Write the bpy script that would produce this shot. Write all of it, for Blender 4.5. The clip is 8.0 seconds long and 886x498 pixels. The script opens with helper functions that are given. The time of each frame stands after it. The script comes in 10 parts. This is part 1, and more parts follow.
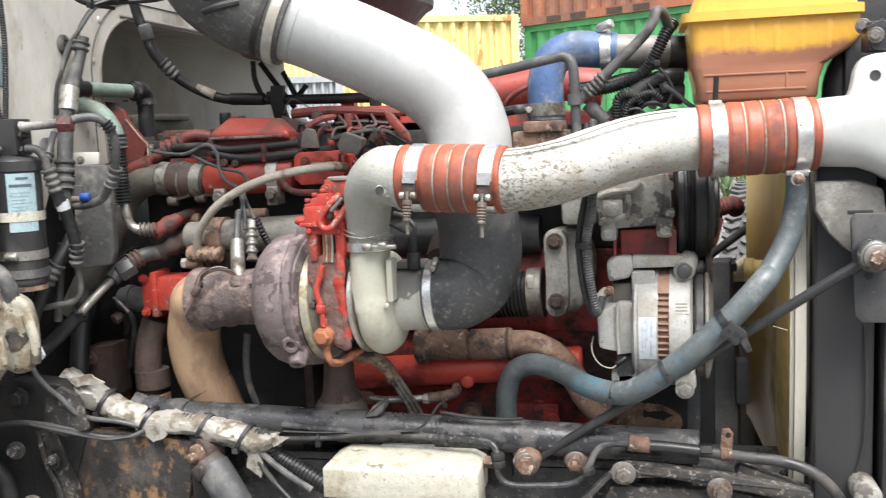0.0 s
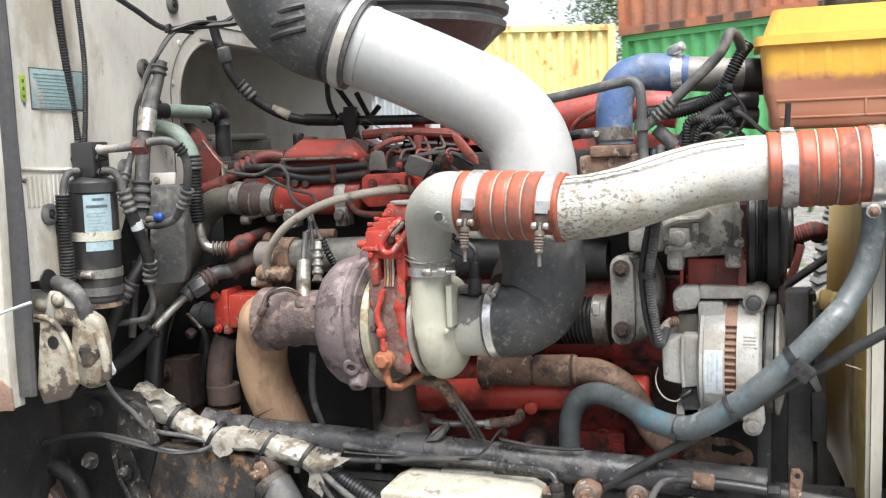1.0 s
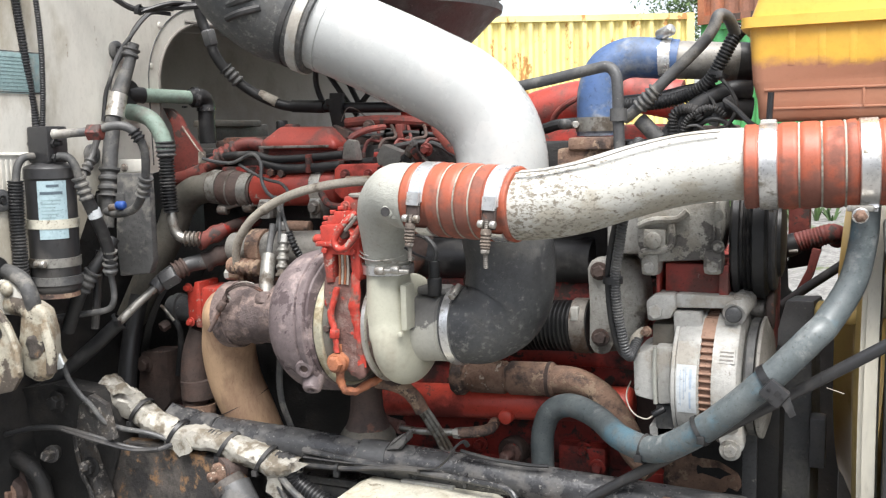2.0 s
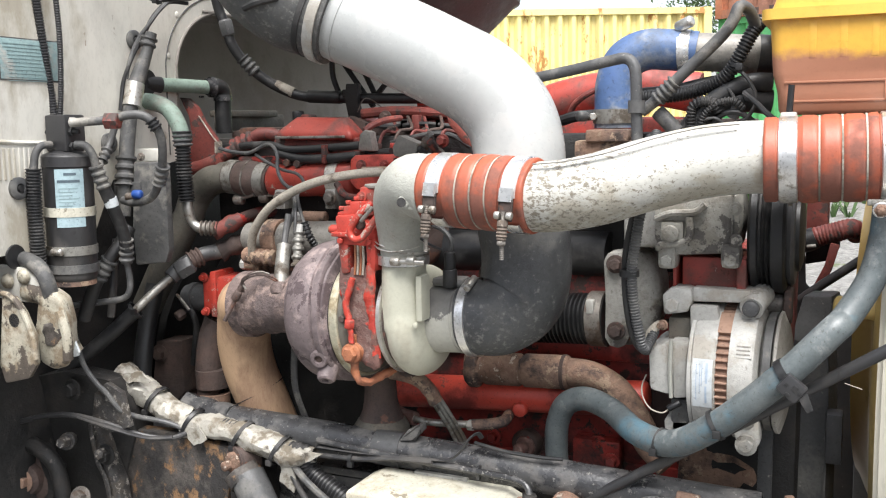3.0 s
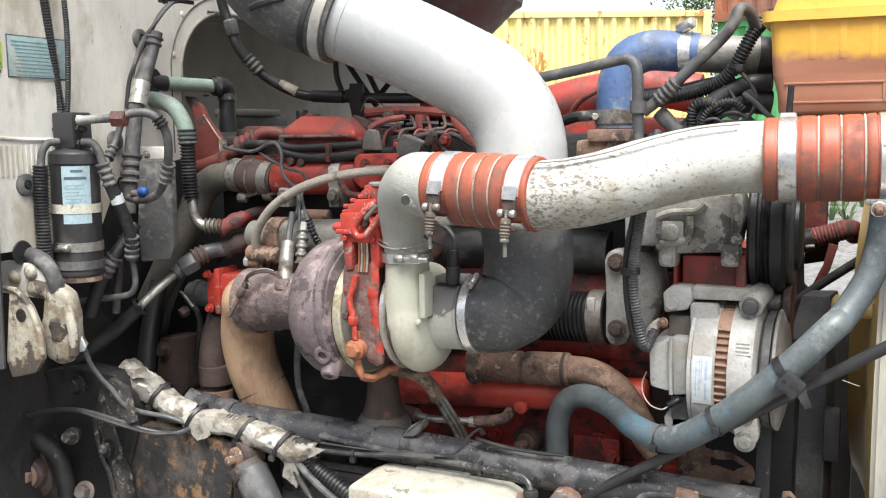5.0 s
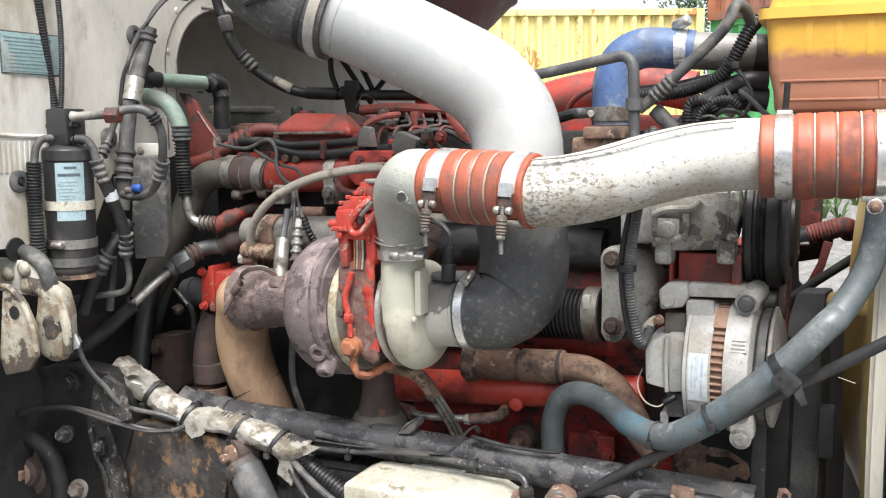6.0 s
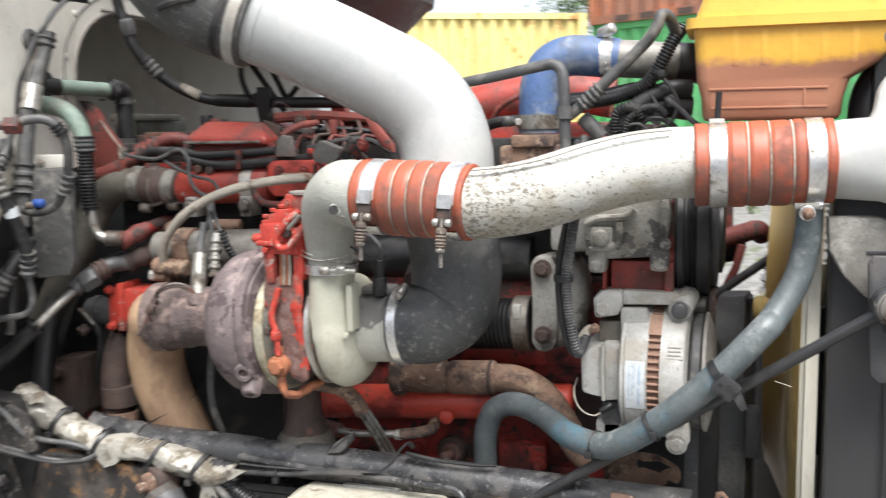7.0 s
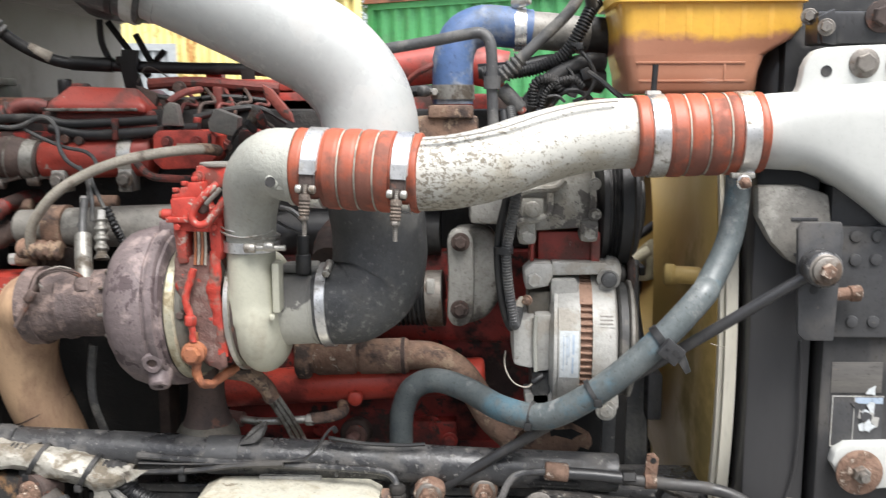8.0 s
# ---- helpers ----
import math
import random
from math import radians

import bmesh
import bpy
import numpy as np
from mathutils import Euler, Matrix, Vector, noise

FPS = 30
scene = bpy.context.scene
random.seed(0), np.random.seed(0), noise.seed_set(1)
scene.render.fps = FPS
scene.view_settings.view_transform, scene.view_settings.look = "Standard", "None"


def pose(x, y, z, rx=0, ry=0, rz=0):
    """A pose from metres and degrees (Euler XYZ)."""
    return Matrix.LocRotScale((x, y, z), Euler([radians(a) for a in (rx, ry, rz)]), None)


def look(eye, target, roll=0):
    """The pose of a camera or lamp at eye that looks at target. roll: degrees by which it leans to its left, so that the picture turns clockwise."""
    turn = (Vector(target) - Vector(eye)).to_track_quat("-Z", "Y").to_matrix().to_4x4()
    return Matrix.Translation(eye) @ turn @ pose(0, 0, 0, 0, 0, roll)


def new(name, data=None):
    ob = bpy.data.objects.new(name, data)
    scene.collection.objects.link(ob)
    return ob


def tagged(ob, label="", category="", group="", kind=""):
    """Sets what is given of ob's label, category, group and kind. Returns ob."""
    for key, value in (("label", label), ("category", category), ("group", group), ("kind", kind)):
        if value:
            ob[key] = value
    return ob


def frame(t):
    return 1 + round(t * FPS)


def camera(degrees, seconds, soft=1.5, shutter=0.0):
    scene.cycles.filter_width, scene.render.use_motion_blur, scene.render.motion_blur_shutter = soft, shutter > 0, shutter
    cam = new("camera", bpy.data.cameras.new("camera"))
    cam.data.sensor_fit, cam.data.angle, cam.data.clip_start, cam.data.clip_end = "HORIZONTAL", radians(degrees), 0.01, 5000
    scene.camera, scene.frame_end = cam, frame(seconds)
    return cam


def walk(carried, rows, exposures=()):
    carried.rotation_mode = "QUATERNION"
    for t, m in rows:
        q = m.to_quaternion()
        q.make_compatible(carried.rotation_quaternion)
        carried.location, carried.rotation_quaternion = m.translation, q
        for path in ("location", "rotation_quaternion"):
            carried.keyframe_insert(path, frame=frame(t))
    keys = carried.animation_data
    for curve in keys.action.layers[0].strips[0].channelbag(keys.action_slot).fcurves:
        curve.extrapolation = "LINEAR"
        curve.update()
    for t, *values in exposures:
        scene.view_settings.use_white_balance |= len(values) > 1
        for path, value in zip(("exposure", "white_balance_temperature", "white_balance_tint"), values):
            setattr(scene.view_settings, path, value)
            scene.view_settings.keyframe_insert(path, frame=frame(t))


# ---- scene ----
cam = camera(50.5, 8.0, soft=1.15, shutter=0.7)
METRES, EYE, TILT, LEAN, TURN = 0.63, 1.40, -7.3, 2.4, 12.0
ROWS = [
    (0.0, 0.0, 0.0, 0.0, 0.0, 0.0, -0.0),
    (0.5, 0.0112, -0.006, 0.0006, 2.26, 0.29, -0.36),
    (1.0, 0.0858, 0.0201, 0.0443, 5.8, 0.47, -0.97),
    (1.5, 0.2827, 0.1688, 0.0773, 8.67, 0.22, -1.72),
    (2.0, 0.353, 0.2264, 0.0723, 10.61, -0.3, -2.3),
    (3.5, 0.3459, 0.2314, 0.0667, 11.5, -0.77, -2.84),
    (4.0, 0.3441, 0.2111, 0.0629, 11.51, -0.62, -2.94),
    (4.5, 0.3442, 0.2028, 0.059, 11.46, -0.61, -3.03),
    (6.0, 0.3352, 0.2067, 0.055, 10.93, -0.73, -3.12),
    (6.5, 0.3236, 0.2128, 0.0528, 9.67, -0.64, -2.92),
    (7.0, 0.2245, 0.2461, 0.0728, 4.06, -0.28, -1.96),
    (7.5, 0.0075, 0.3062, 0.0747, -4.29, -0.92, -1.1),
    (8.0, -0.1394, 0.3383, 0.0493, -10.17, -1.15, -1.02),
]
walk(cam, [(t, pose(0, 0, EYE, TILT, LEAN, TURN) @ pose(METRES * x, METRES * y, METRES * z, 90 + pitch, roll, yaw)) for t, x, y, z, yaw, pitch, roll in ROWS],
     exposures=[(0.0, 1.19), (6.5, 1.17), (7.5, 1.10), (8.0, 1.06)])

# ---- sky and sun: a bright overcast day ----
world = bpy.data.worlds.new("overcast_sky")
scene.world = world
world.use_nodes = True
wn, wl = world.node_tree.nodes, world.node_tree.links
sky = wn.new("ShaderNodeTexSky")
sky.sky_type = 'NISHITA'
sky.sun_disc = False
sky.sun_elevation, sky.sun_rotation = radians(64), radians(150)
sky.air_density, sky.dust_density, sky.ozone_density = 1.0, 3.0, 1.0
hsv = wn.new("ShaderNodeHueSaturation")
hsv.inputs["Saturation"].default_value = 0.42
wl.new(sky.outputs[0], hsv.inputs["Color"])
wl.new(hsv.outputs[0], wn["Background"].inputs["Color"])
wn["Background"].inputs["Strength"].default_value = 0.15
sun = new("sun", bpy.data.lights.new("sun", 'SUN'))
sun.data.energy, sun.data.angle, sun.data.color = 3.0, radians(40), (1.0, 0.99, 0.975)
sun.matrix_world = look((2.2, -3.0, 11.0), (0, 1.5, 1.4))

# ---- materials ----
def mat(name, c1, c2=None, rough=0.5, metal=0.0, scale=14, bump=0.15, fine=90, wear=None, wear_at=0.62, wear_scale=26, dirt=None, dirt_at=0.55, dirt_scale=5,
        rough2=None, stretch=(1, 1, 1), vary=0.0, coat=0.0, wear_rough=0.75, edge=0.04, grit=0.22, lean=None, speck=0.5):
    m = bpy.data.materials.new(name)
    m.use_nodes = True
    n, l = m.node_tree.nodes, m.node_tree.links
    bs = n["Principled BSDF"]
    tc = n.new("ShaderNodeTexCoord")
    mp = n.new("ShaderNodeMapping")
    mp.inputs["Scale"].default_value = stretch
    l.new(tc.outputs["Object"], mp.inputs["Vector"])

    def noise_tex(s, detail=6, r=0.6):
        t = n.new("ShaderNodeTexNoise")
        t.inputs["Scale"].default_value, t.inputs["Detail"].default_value, t.inputs["Roughness"].default_value = s, detail, r
        l.new(mp.outputs[0], t.inputs["Vector"])
        return t.outputs["Fac"]

    def ramp(fac, a, b):
        r = n.new("ShaderNodeMapRange")
        r.inputs["From Min"].default_value, r.inputs["From Max"].default_value = a, b
        l.new(fac, r.inputs["Value"])
        return r.outputs["Result"]

    def mix(fac, a, b):
        x = n.new("ShaderNodeMix")
        x.data_type = 'RGBA'
        for v, s in ((a, 6), (b, 7)):
            if isinstance(v, tuple):
                x.inputs[s].default_value = (*v[:3], 1)
            else:
                l.new(v, x.inputs[s])
        l.new(fac, x.inputs[0])
        return x.outputs[2]

    wear_at, dirt_at, edge = 0.5 + (wear_at - 0.5) * 0.52, 0.5 + (dirt_at - 0.5) * 0.5, edge * 0.7
    c2 = c2 or tuple(v * 0.7 for v in c1)
    base = noise_tex(scale)
    col = mix(ramp(base, 0.38, 0.62), c1, c2)
    rg = mix(ramp(base, 0.38, 0.62), (rough,) * 3, (rough2 if rough2 is not None else min(1, rough + 0.15),) * 3)
    met = None
    if dirt:
        f = ramp(noise_tex(dirt_scale, 8, 0.65), dirt_at - 0.03, dirt_at + 0.07)
        col, rg = mix(f, col, dirt), mix(f, rg, (0.85,) * 3)
    if wear:
        w = noise_tex(wear_scale, 10, 0.7)
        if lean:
            # the wear tint spreads along one axis of the thing
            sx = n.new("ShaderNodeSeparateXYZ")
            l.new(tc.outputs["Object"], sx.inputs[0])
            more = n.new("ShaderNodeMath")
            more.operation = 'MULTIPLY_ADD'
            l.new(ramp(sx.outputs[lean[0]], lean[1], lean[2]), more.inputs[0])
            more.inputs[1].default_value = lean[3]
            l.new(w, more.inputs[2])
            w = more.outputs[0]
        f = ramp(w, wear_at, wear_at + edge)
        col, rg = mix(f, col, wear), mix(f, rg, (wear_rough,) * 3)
    grain = noise_tex(fine, 4, 0.7)
    g = n.new("ShaderNodeMix")
    g.data_type, g.blend_type = 'RGBA', 'MULTIPLY'
    g.inputs[0].default_value = grit
    l.new(col, g.inputs[6])
    l.new(ramp(grain, 0.3, 0.55), g.inputs[7])
    col = g.outputs[2]
    if speck:
        # fine dark pits and grit
        pit = n.new("ShaderNodeMix")
        pit.data_type, pit.blend_type = 'RGBA', 'MULTIPLY'
        f = ramp(noise_tex(230, 3, 0.6), 0.60, 0.68)
        sc = n.new("ShaderNodeMath")
        sc.operation = 'MULTIPLY'
        l.new(f, sc.inputs[0])
        sc.inputs[1].default_value = speck
        l.new(sc.outputs[0], pit.inputs[0])
        l.new(col, pit.inputs[6])
        pit.inputs[7].default_value = (0.3, 0.27, 0.24, 1)
        col = pit.outputs[2]
    if vary:
        oi = n.new("ShaderNodeObjectInfo")
        h = n.new("ShaderNodeHueSaturation")
        l.new(ramp(oi.outputs["Random"], 0, 1), h.inputs["Value"])
        mr = h.inputs["Value"].links[0].from_node
        mr.inputs["To Min"].default_value, mr.inputs["To Max"].default_value = 1 - vary, 1 + vary
        l.new(col, h.inputs["Color"])
        col = h.outputs[0]
    l.new(col, bs.inputs["Base Color"])
    l.new(rg, bs.inputs["Roughness"])
    bs.inputs["Metallic"].default_value = metal
    bs.inputs["Coat Weight"].default_value = coat
    if bump:
        b = n.new("ShaderNodeBump")
        b.inputs["Strength"].default_value, b.inputs["Distance"].default_value = bump, 0.004
        ad = n.new("ShaderNodeMath")
        ad.operation = 'ADD'
        l.new(grain, ad.inputs[0])
        l.new(base, ad.inputs[1])
        l.new(ad.outputs[0], b.inputs["Height"])
        l.new(b.outputs[0], bs.inputs["Normal"])
    return m


M = dict(
    red=mat("engine_red_paint", (0.34, 0.040, 0.028), (0.24, 0.028, 0.021), 0.38, wear=(0.07, 0.04, 0.032), wear_at=0.60, dirt=(0.055, 0.028, 0.022), dirt_at=0.53, dirt_scale=9),
    redlow=mat("oily_red_paint", (0.36, 0.038, 0.028), (0.22, 0.025, 0.02), 0.38, wear=(0.05, 0.03, 0.025), wear_at=0.58, dirt=(0.035, 0.02, 0.018), dirt_at=0.5, dirt_scale=6),
    redbright=mat("bright_red_paint", (0.44, 0.042, 0.026), (0.34, 0.034, 0.022), 0.52, wear=(0.33, 0.26, 0.22), wear_at=0.67, wear_scale=60, dirt=(0.20, 0.06, 0.045), dirt_at=0.57, dirt_scale=26),
    redrust=mat("rusted_red_casting", (0.17, 0.085, 0.070), (0.125, 0.072, 0.062), 0.72, wear=(0.38, 0.042, 0.027), wear_at=0.60, wear_scale=13, edge=0.03, dirt=(0.22, 0.15, 0.13), dirt_at=0.60, dirt_scale=40, bump=0.7),
    orange=mat("orange_primer_fitting", (0.37, 0.135, 0.058), (0.27, 0.10, 0.05), 0.68, bump=0.5, dirt=(0.2, 0.08, 0.05), dirt_scale=20),
    silicone=mat("red_silicone_rubber", (0.345, 0.084, 0.040), (0.29, 0.070, 0.036), 0.46, grit=0.12, bump=0.08, fine=200, speck=0.2, dirt=(0.19, 0.072, 0.050), dirt_at=0.55, dirt_scale=16, wear=(0.43, 0.22, 0.16), wear_at=0.80, wear_scale=30, edge=0.12),
    whitepipe=mat("flaking_white_paint", (0.49, 0.482, 0.44), (0.44, 0.432, 0.39), 0.30, wear=(0.19, 0.168, 0.132), wear_at=0.705, wear_scale=165, grit=0.12, bump=0.08, dirt=(0.36, 0.335, 0.275), dirt_at=0.55, dirt_scale=16, edge=0.10, lean=(0, 0.24, -0.03, 0.125), stretch=(0.8, 0.8, 1.2)),
    intake=mat("grey_white_enamel", (0.38, 0.387, 0.377), (0.355, 0.363, 0.353), 0.20, bump=0.014, scale=7, grit=0.06, speck=0.15, dirt=(0.375, 0.372, 0.358), dirt_at=0.60, dirt_scale=11, wear=(0.34, 0.325, 0.285), wear_at=0.80, wear_scale=50),
    tankwhite=mat("white_cast_tank", (0.485, 0.49, 0.465), (0.445, 0.45, 0.43), 0.42, bump=0.03, scale=5, grit=0.06, speck=0.1, dirt=(0.50, 0.47, 0.40), dirt_at=0.78, dirt_scale=5),
    alu=mat("cast_aluminium", (0.42, 0.41, 0.38), (0.33, 0.32, 0.29), 0.55, 0.35, bump=0.4, fine=140, wear=(0.15, 0.135, 0.12), wear_at=0.60, wear_scale=13, dirt=(0.26, 0.24, 0.2), dirt_at=0.56, dirt_scale=12),
    alulight=mat("pale_cast_aluminium", (0.46, 0.452, 0.425), (0.385, 0.378, 0.352), 0.55, 0.15, bump=0.3, fine=170, grit=0.15, speck=0.22, scale=30, wear=(0.27, 0.25, 0.22), wear_at=0.72, wear_scale=22, dirt=(0.37, 0.345, 0.30), dirt_at=0.6, dirt_scale=14),
    cream=mat("cream_painted_casting", (0.49, 0.48, 0.385), (0.45, 0.44, 0.35), 0.42, bump=0.12, fine=150, scale=6, grit=0.08, speck=0.1, dirt=(0.40, 0.37, 0.29), dirt_at=0.66, dirt_scale=9),
    elbow=mat("sand_cast_elbow", (0.36, 0.36, 0.32), (0.315, 0.315, 0.28), 0.5, 0.0, bump=0.3, fine=190, grit=0.12, speck=0.15, dirt=(0.34, 0.325, 0.28), dirt_at=0.70, dirt_scale=7, wear=(0.26, 0.24, 0.2), wear_at=0.76, wear_scale=60),
    # pale casting that turns dark grey towards its top
    snout=mat("dark_topped_casting", (0.45, 0.44, 0.385), (0.41, 0.40, 0.35), 0.5, bump=0.2, fine=170, grit=0.1, speck=0.12, wear=(0.16, 0.155, 0.145), wear_at=0.70, wear_scale=24, edge=0.05, lean=(2, 0.222, 0.255, 0.27)),
    comp=mat("stained_compressor_casting", (0.40, 0.385, 0.345), (0.33, 0.315, 0.28), 0.5, 0.2, bump=0.4, fine=140, grit=0.2, wear=(0.13, 0.12, 0.11), wear_at=0.56, wear_scale=15, edge=0.02, dirt=(0.29, 0.27, 0.23), dirt_at=0.55, dirt_scale=20),
    reddull=mat("grimy_dark_red_paint", (0.17, 0.036, 0.028), (0.12, 0.034, 0.028), 0.55, grit=0.2, bump=0.3, wear=(0.06, 0.04, 0.035), wear_at=0.58, wear_scale=24, dirt=(0.24, 0.06, 0.045), dirt_at=0.58, dirt_scale=14),
    redclean=mat("faded_red_engine_paint", (0.36, 0.054, 0.038), (0.28, 0.045, 0.034), 0.36, grit=0.12, scale=8, bump=0.06, wear=(0.36, 0.30, 0.26), wear_at=0.77, wear_scale=40, dirt=(0.15, 0.06, 0.05), dirt_at=0.57, dirt_scale=12),
    iron=mat("purple_brown_iron", (0.155, 0.122, 0.122), (0.125, 0.098, 0.098), 0.52, grit=0.2, bump=0.35, wear=(0.070, 0.050, 0.052), wear_at=0.585, wear_scale=13, edge=0.02, dirt=(0.26, 0.205, 0.195), dirt_at=0.60, dirt_scale=30),
    beige=mat("heat_bleached_steel", (0.49, 0.325, 0.20), (0.44, 0.29, 0.178), 0.48, bump=0.03, scale=6, grit=0.08, speck=0.3, dirt=(0.29, 0.18, 0.115), dirt_at=0.60, dirt_scale=6, stretch=(1.6, 1.6, 0.5)),
    castdark=mat("dark_olive_casting", (0.112, 0.104, 0.084), (0.080, 0.074, 0.062), 0.55, bump=0.3, dirt=(0.12, 0.105, 0.085), dirt_at=0.6, dirt_scale=12),
    castgrey=mat("brown_grey_cast_pipe", (0.24, 0.225, 0.20), (0.17, 0.16, 0.142), 0.5, 0.1, bump=0.25, dirt=(0.36, 0.345, 0.31), dirt_at=0.6, dirt_scale=14),
    rust=mat("rusty_pipe", (0.31, 0.19, 0.13), (0.21, 0.135, 0.10), 0.75, scale=22, bump=0.6, wear=(0.34, 0.24, 0.165), wear_at=0.59, wear_scale=36, dirt=(0.075, 0.055, 0.048), dirt_at=0.56, dirt_scale=16),
    rustdark=mat("dark_oily_rust", (0.085, 0.055, 0.045), (0.05, 0.037, 0.033), 0.7, bump=0.5, wear=(0.13, 0.06, 0.04), wear_at=0.66, wear_scale=16),
    rubber=mat("black_rubber", (0.013, 0.013, 0.014), (0.022, 0.022, 0.022), 0.4, bump=0.1, dirt=(0.055, 0.052, 0.05), dirt_at=0.64, dirt_scale=18),
    dusty=mat("dusty_grey_rubber", (0.072, 0.072, 0.073), (0.052, 0.053, 0.054), 0.42, bump=0.15, fine=160, dirt=(0.125, 0.122, 0.115), dirt_at=0.57, dirt_scale=14, wear=(0.22, 0.21, 0.19), wear_at=0.75, wear_scale=90),
    dustelbow=mat("dust_scuffed_rubber", (0.040, 0.041, 0.043), (0.066, 0.068, 0.068), 0.40, scale=11, bump=0.2, fine=160, dirt=(0.085, 0.084, 0.080), dirt_at=0.55, dirt_scale=14, wear=(0.18, 0.177, 0.165), wear_at=0.68, wear_scale=110, edge=0.2, lean=(2, 0.13, 0.02, 0.07), speck=0.25),
    hosegrey=mat("worn_grey_hose", (0.083, 0.082, 0.080), (0.055, 0.055, 0.055), 0.5, scale=24, bump=0.2, dirt=(0.155, 0.147, 0.132), dirt_at=0.57, dirt_scale=22),
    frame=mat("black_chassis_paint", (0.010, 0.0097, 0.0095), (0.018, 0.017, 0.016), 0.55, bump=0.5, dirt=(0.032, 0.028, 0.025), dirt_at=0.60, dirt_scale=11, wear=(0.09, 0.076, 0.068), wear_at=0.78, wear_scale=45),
    tube=mat("worn_black_tube_paint", (0.034, 0.034, 0.036), (0.056, 0.056, 0.057), 0.20, bump=0.3, dirt=(0.11, 0.105, 0.10), dirt_at=0.57, dirt_scale=20, wear=(0.21, 0.20, 0.185), wear_at=0.70, wear_scale=110),
    crust=mat("crusted_black_steel", (0.032, 0.030, 0.029), (0.065, 0.061, 0.058), 0.4, bump=0.8, fine=70, wear=(0.24, 0.22, 0.195), wear_at=0.62, wear_scale=85, edge=0.06, dirt=(0.07, 0.06, 0.05), dirt_at=0.56, dirt_scale=30),
    grime=mat("rust_stained_plate", (0.088, 0.076, 0.066), (0.045, 0.040, 0.036), 0.6, scale=24, bump=0.6, wear=(0.22, 0.125, 0.06), wear_at=0.56, wear_scale=22, edge=0.10, dirt=(0.024, 0.022, 0.021), dirt_at=0.49, dirt_scale=9, stretch=(1.1, 1.1, 0.85)),
    greyrad=mat("dark_grey_plastic", (0.060, 0.060, 0.062), (0.052, 0.052, 0.054), 0.42, bump=0.05, dirt=(0.082, 0.077, 0.073), dirt_at=0.60, dirt_scale=8, wear=(0.17, 0.15, 0.13), wear_at=0.79, wear_scale=70),
    bluehose=mat("faded_blue_hose", (0.125, 0.140, 0.141), (0.082, 0.098, 0.102), 0.36, grit=0.2, fine=160, scale=26, bump=0.1, wear=(0.20, 0.212, 0.21), wear_at=0.62, wear_scale=34, edge=0.14, dirt=(0.075, 0.14, 0.175), dirt_at=0.62, dirt_scale=11),
    bluesil=mat("blue_silicone_hose", (0.055, 0.105, 0.24), (0.08, 0.13, 0.23), 0.45, bump=0.08, scale=9, wear=(0.105, 0.118, 0.14), wear_at=0.53, wear_scale=9, edge=0.16, dirt=(0.24, 0.26, 0.29), dirt_at=0.54, dirt_scale=13, lean=None),
    greenpipe=mat("grey_green_painted_pipe", (0.215, 0.285, 0.235), (0.18, 0.24, 0.20), 0.5, bump=0.1, dirt=(0.17, 0.18, 0.155), dirt_at=0.64, dirt_scale=16),
    steel=mat("zinc_plated_steel", (0.62, 0.60, 0.55), (0.48, 0.46, 0.42), 0.32, 0.85, bump=0.06, dirt=(0.22, 0.18, 0.14), dirt_at=0.64, dirt_scale=30),
    dullsteel=mat("oily_dull_steel", (0.33, 0.32, 0.29), (0.22, 0.21, 0.19), 0.42, 0.6, bump=0.12, dirt=(0.12, 0.10, 0.08), dirt_at=0.56, dirt_scale=30),
    band=mat("stainless_clamp_band", (0.84, 0.83, 0.81), (0.76, 0.75, 0.73), 0.24, 0.9, bump=0.04, dirt=(0.3, 0.27, 0.22), dirt_at=0.68, dirt_scale=24),
    bolt=mat("dull_bolt_steel", (0.27, 0.25, 0.225), (0.19, 0.17, 0.15), 0.5, 0.6, bump=0.2, dirt=(0.15, 0.11, 0.085), dirt_at=0.56, dirt_scale=30),
    boltrust=mat("rusted_bolt", (0.16, 0.09, 0.06), (0.23, 0.145, 0.105), 0.75, scale=40, bump=0.9, wear=(0.40, 0.33, 0.27), wear_at=0.66, wear_scale=60, dirt=(0.10, 0.06, 0.04), dirt_at=0.55, dirt_scale=30),
    wall=mat("weathered_white_cab_paint", (0.63, 0.61, 0.55), (0.57, 0.55, 0.49), 0.45, bump=0.03, scale=4, speck=0.12, grit=0.1, dirt=(0.38, 0.345, 0.275), dirt_at=0.58, dirt_scale=5, wear=(0.30, 0.26, 0.20), wear_at=0.76, wear_scale=26, stretch=(1, 1, 0.45)),
    # pale so that the added unseen wall throws fill on the engine
    lightwall=mat("light_wall_white", (0.78, 0.79, 0.80), (0.74, 0.75, 0.76), 0.6, bump=0.02, scale=2, fine=30, dirt=(0.52, 0.52, 0.51), dirt_at=0.6, dirt_scale=1.5),
    redrail=mat("glossy_red_rail_paint", (0.66, 0.088, 0.058), (0.56, 0.072, 0.048), 0.30, grit=0.1, scale=9, bump=0.06, wear=(0.20, 0.09, 0.07), wear_at=0.76, wear_scale=30, dirt=(0.26, 0.045, 0.035), dirt_at=0.60, dirt_scale=9),
    redworn=mat("worn_bright_red_casting", (0.46, 0.046, 0.028), (0.38, 0.038, 0.025), 0.55, bump=0.5, wear=(0.17, 0.085, 0.07), wear_at=0.60, wear_scale=30, dirt=(0.24, 0.13, 0.10), dirt_at=0.60, dirt_scale=34),
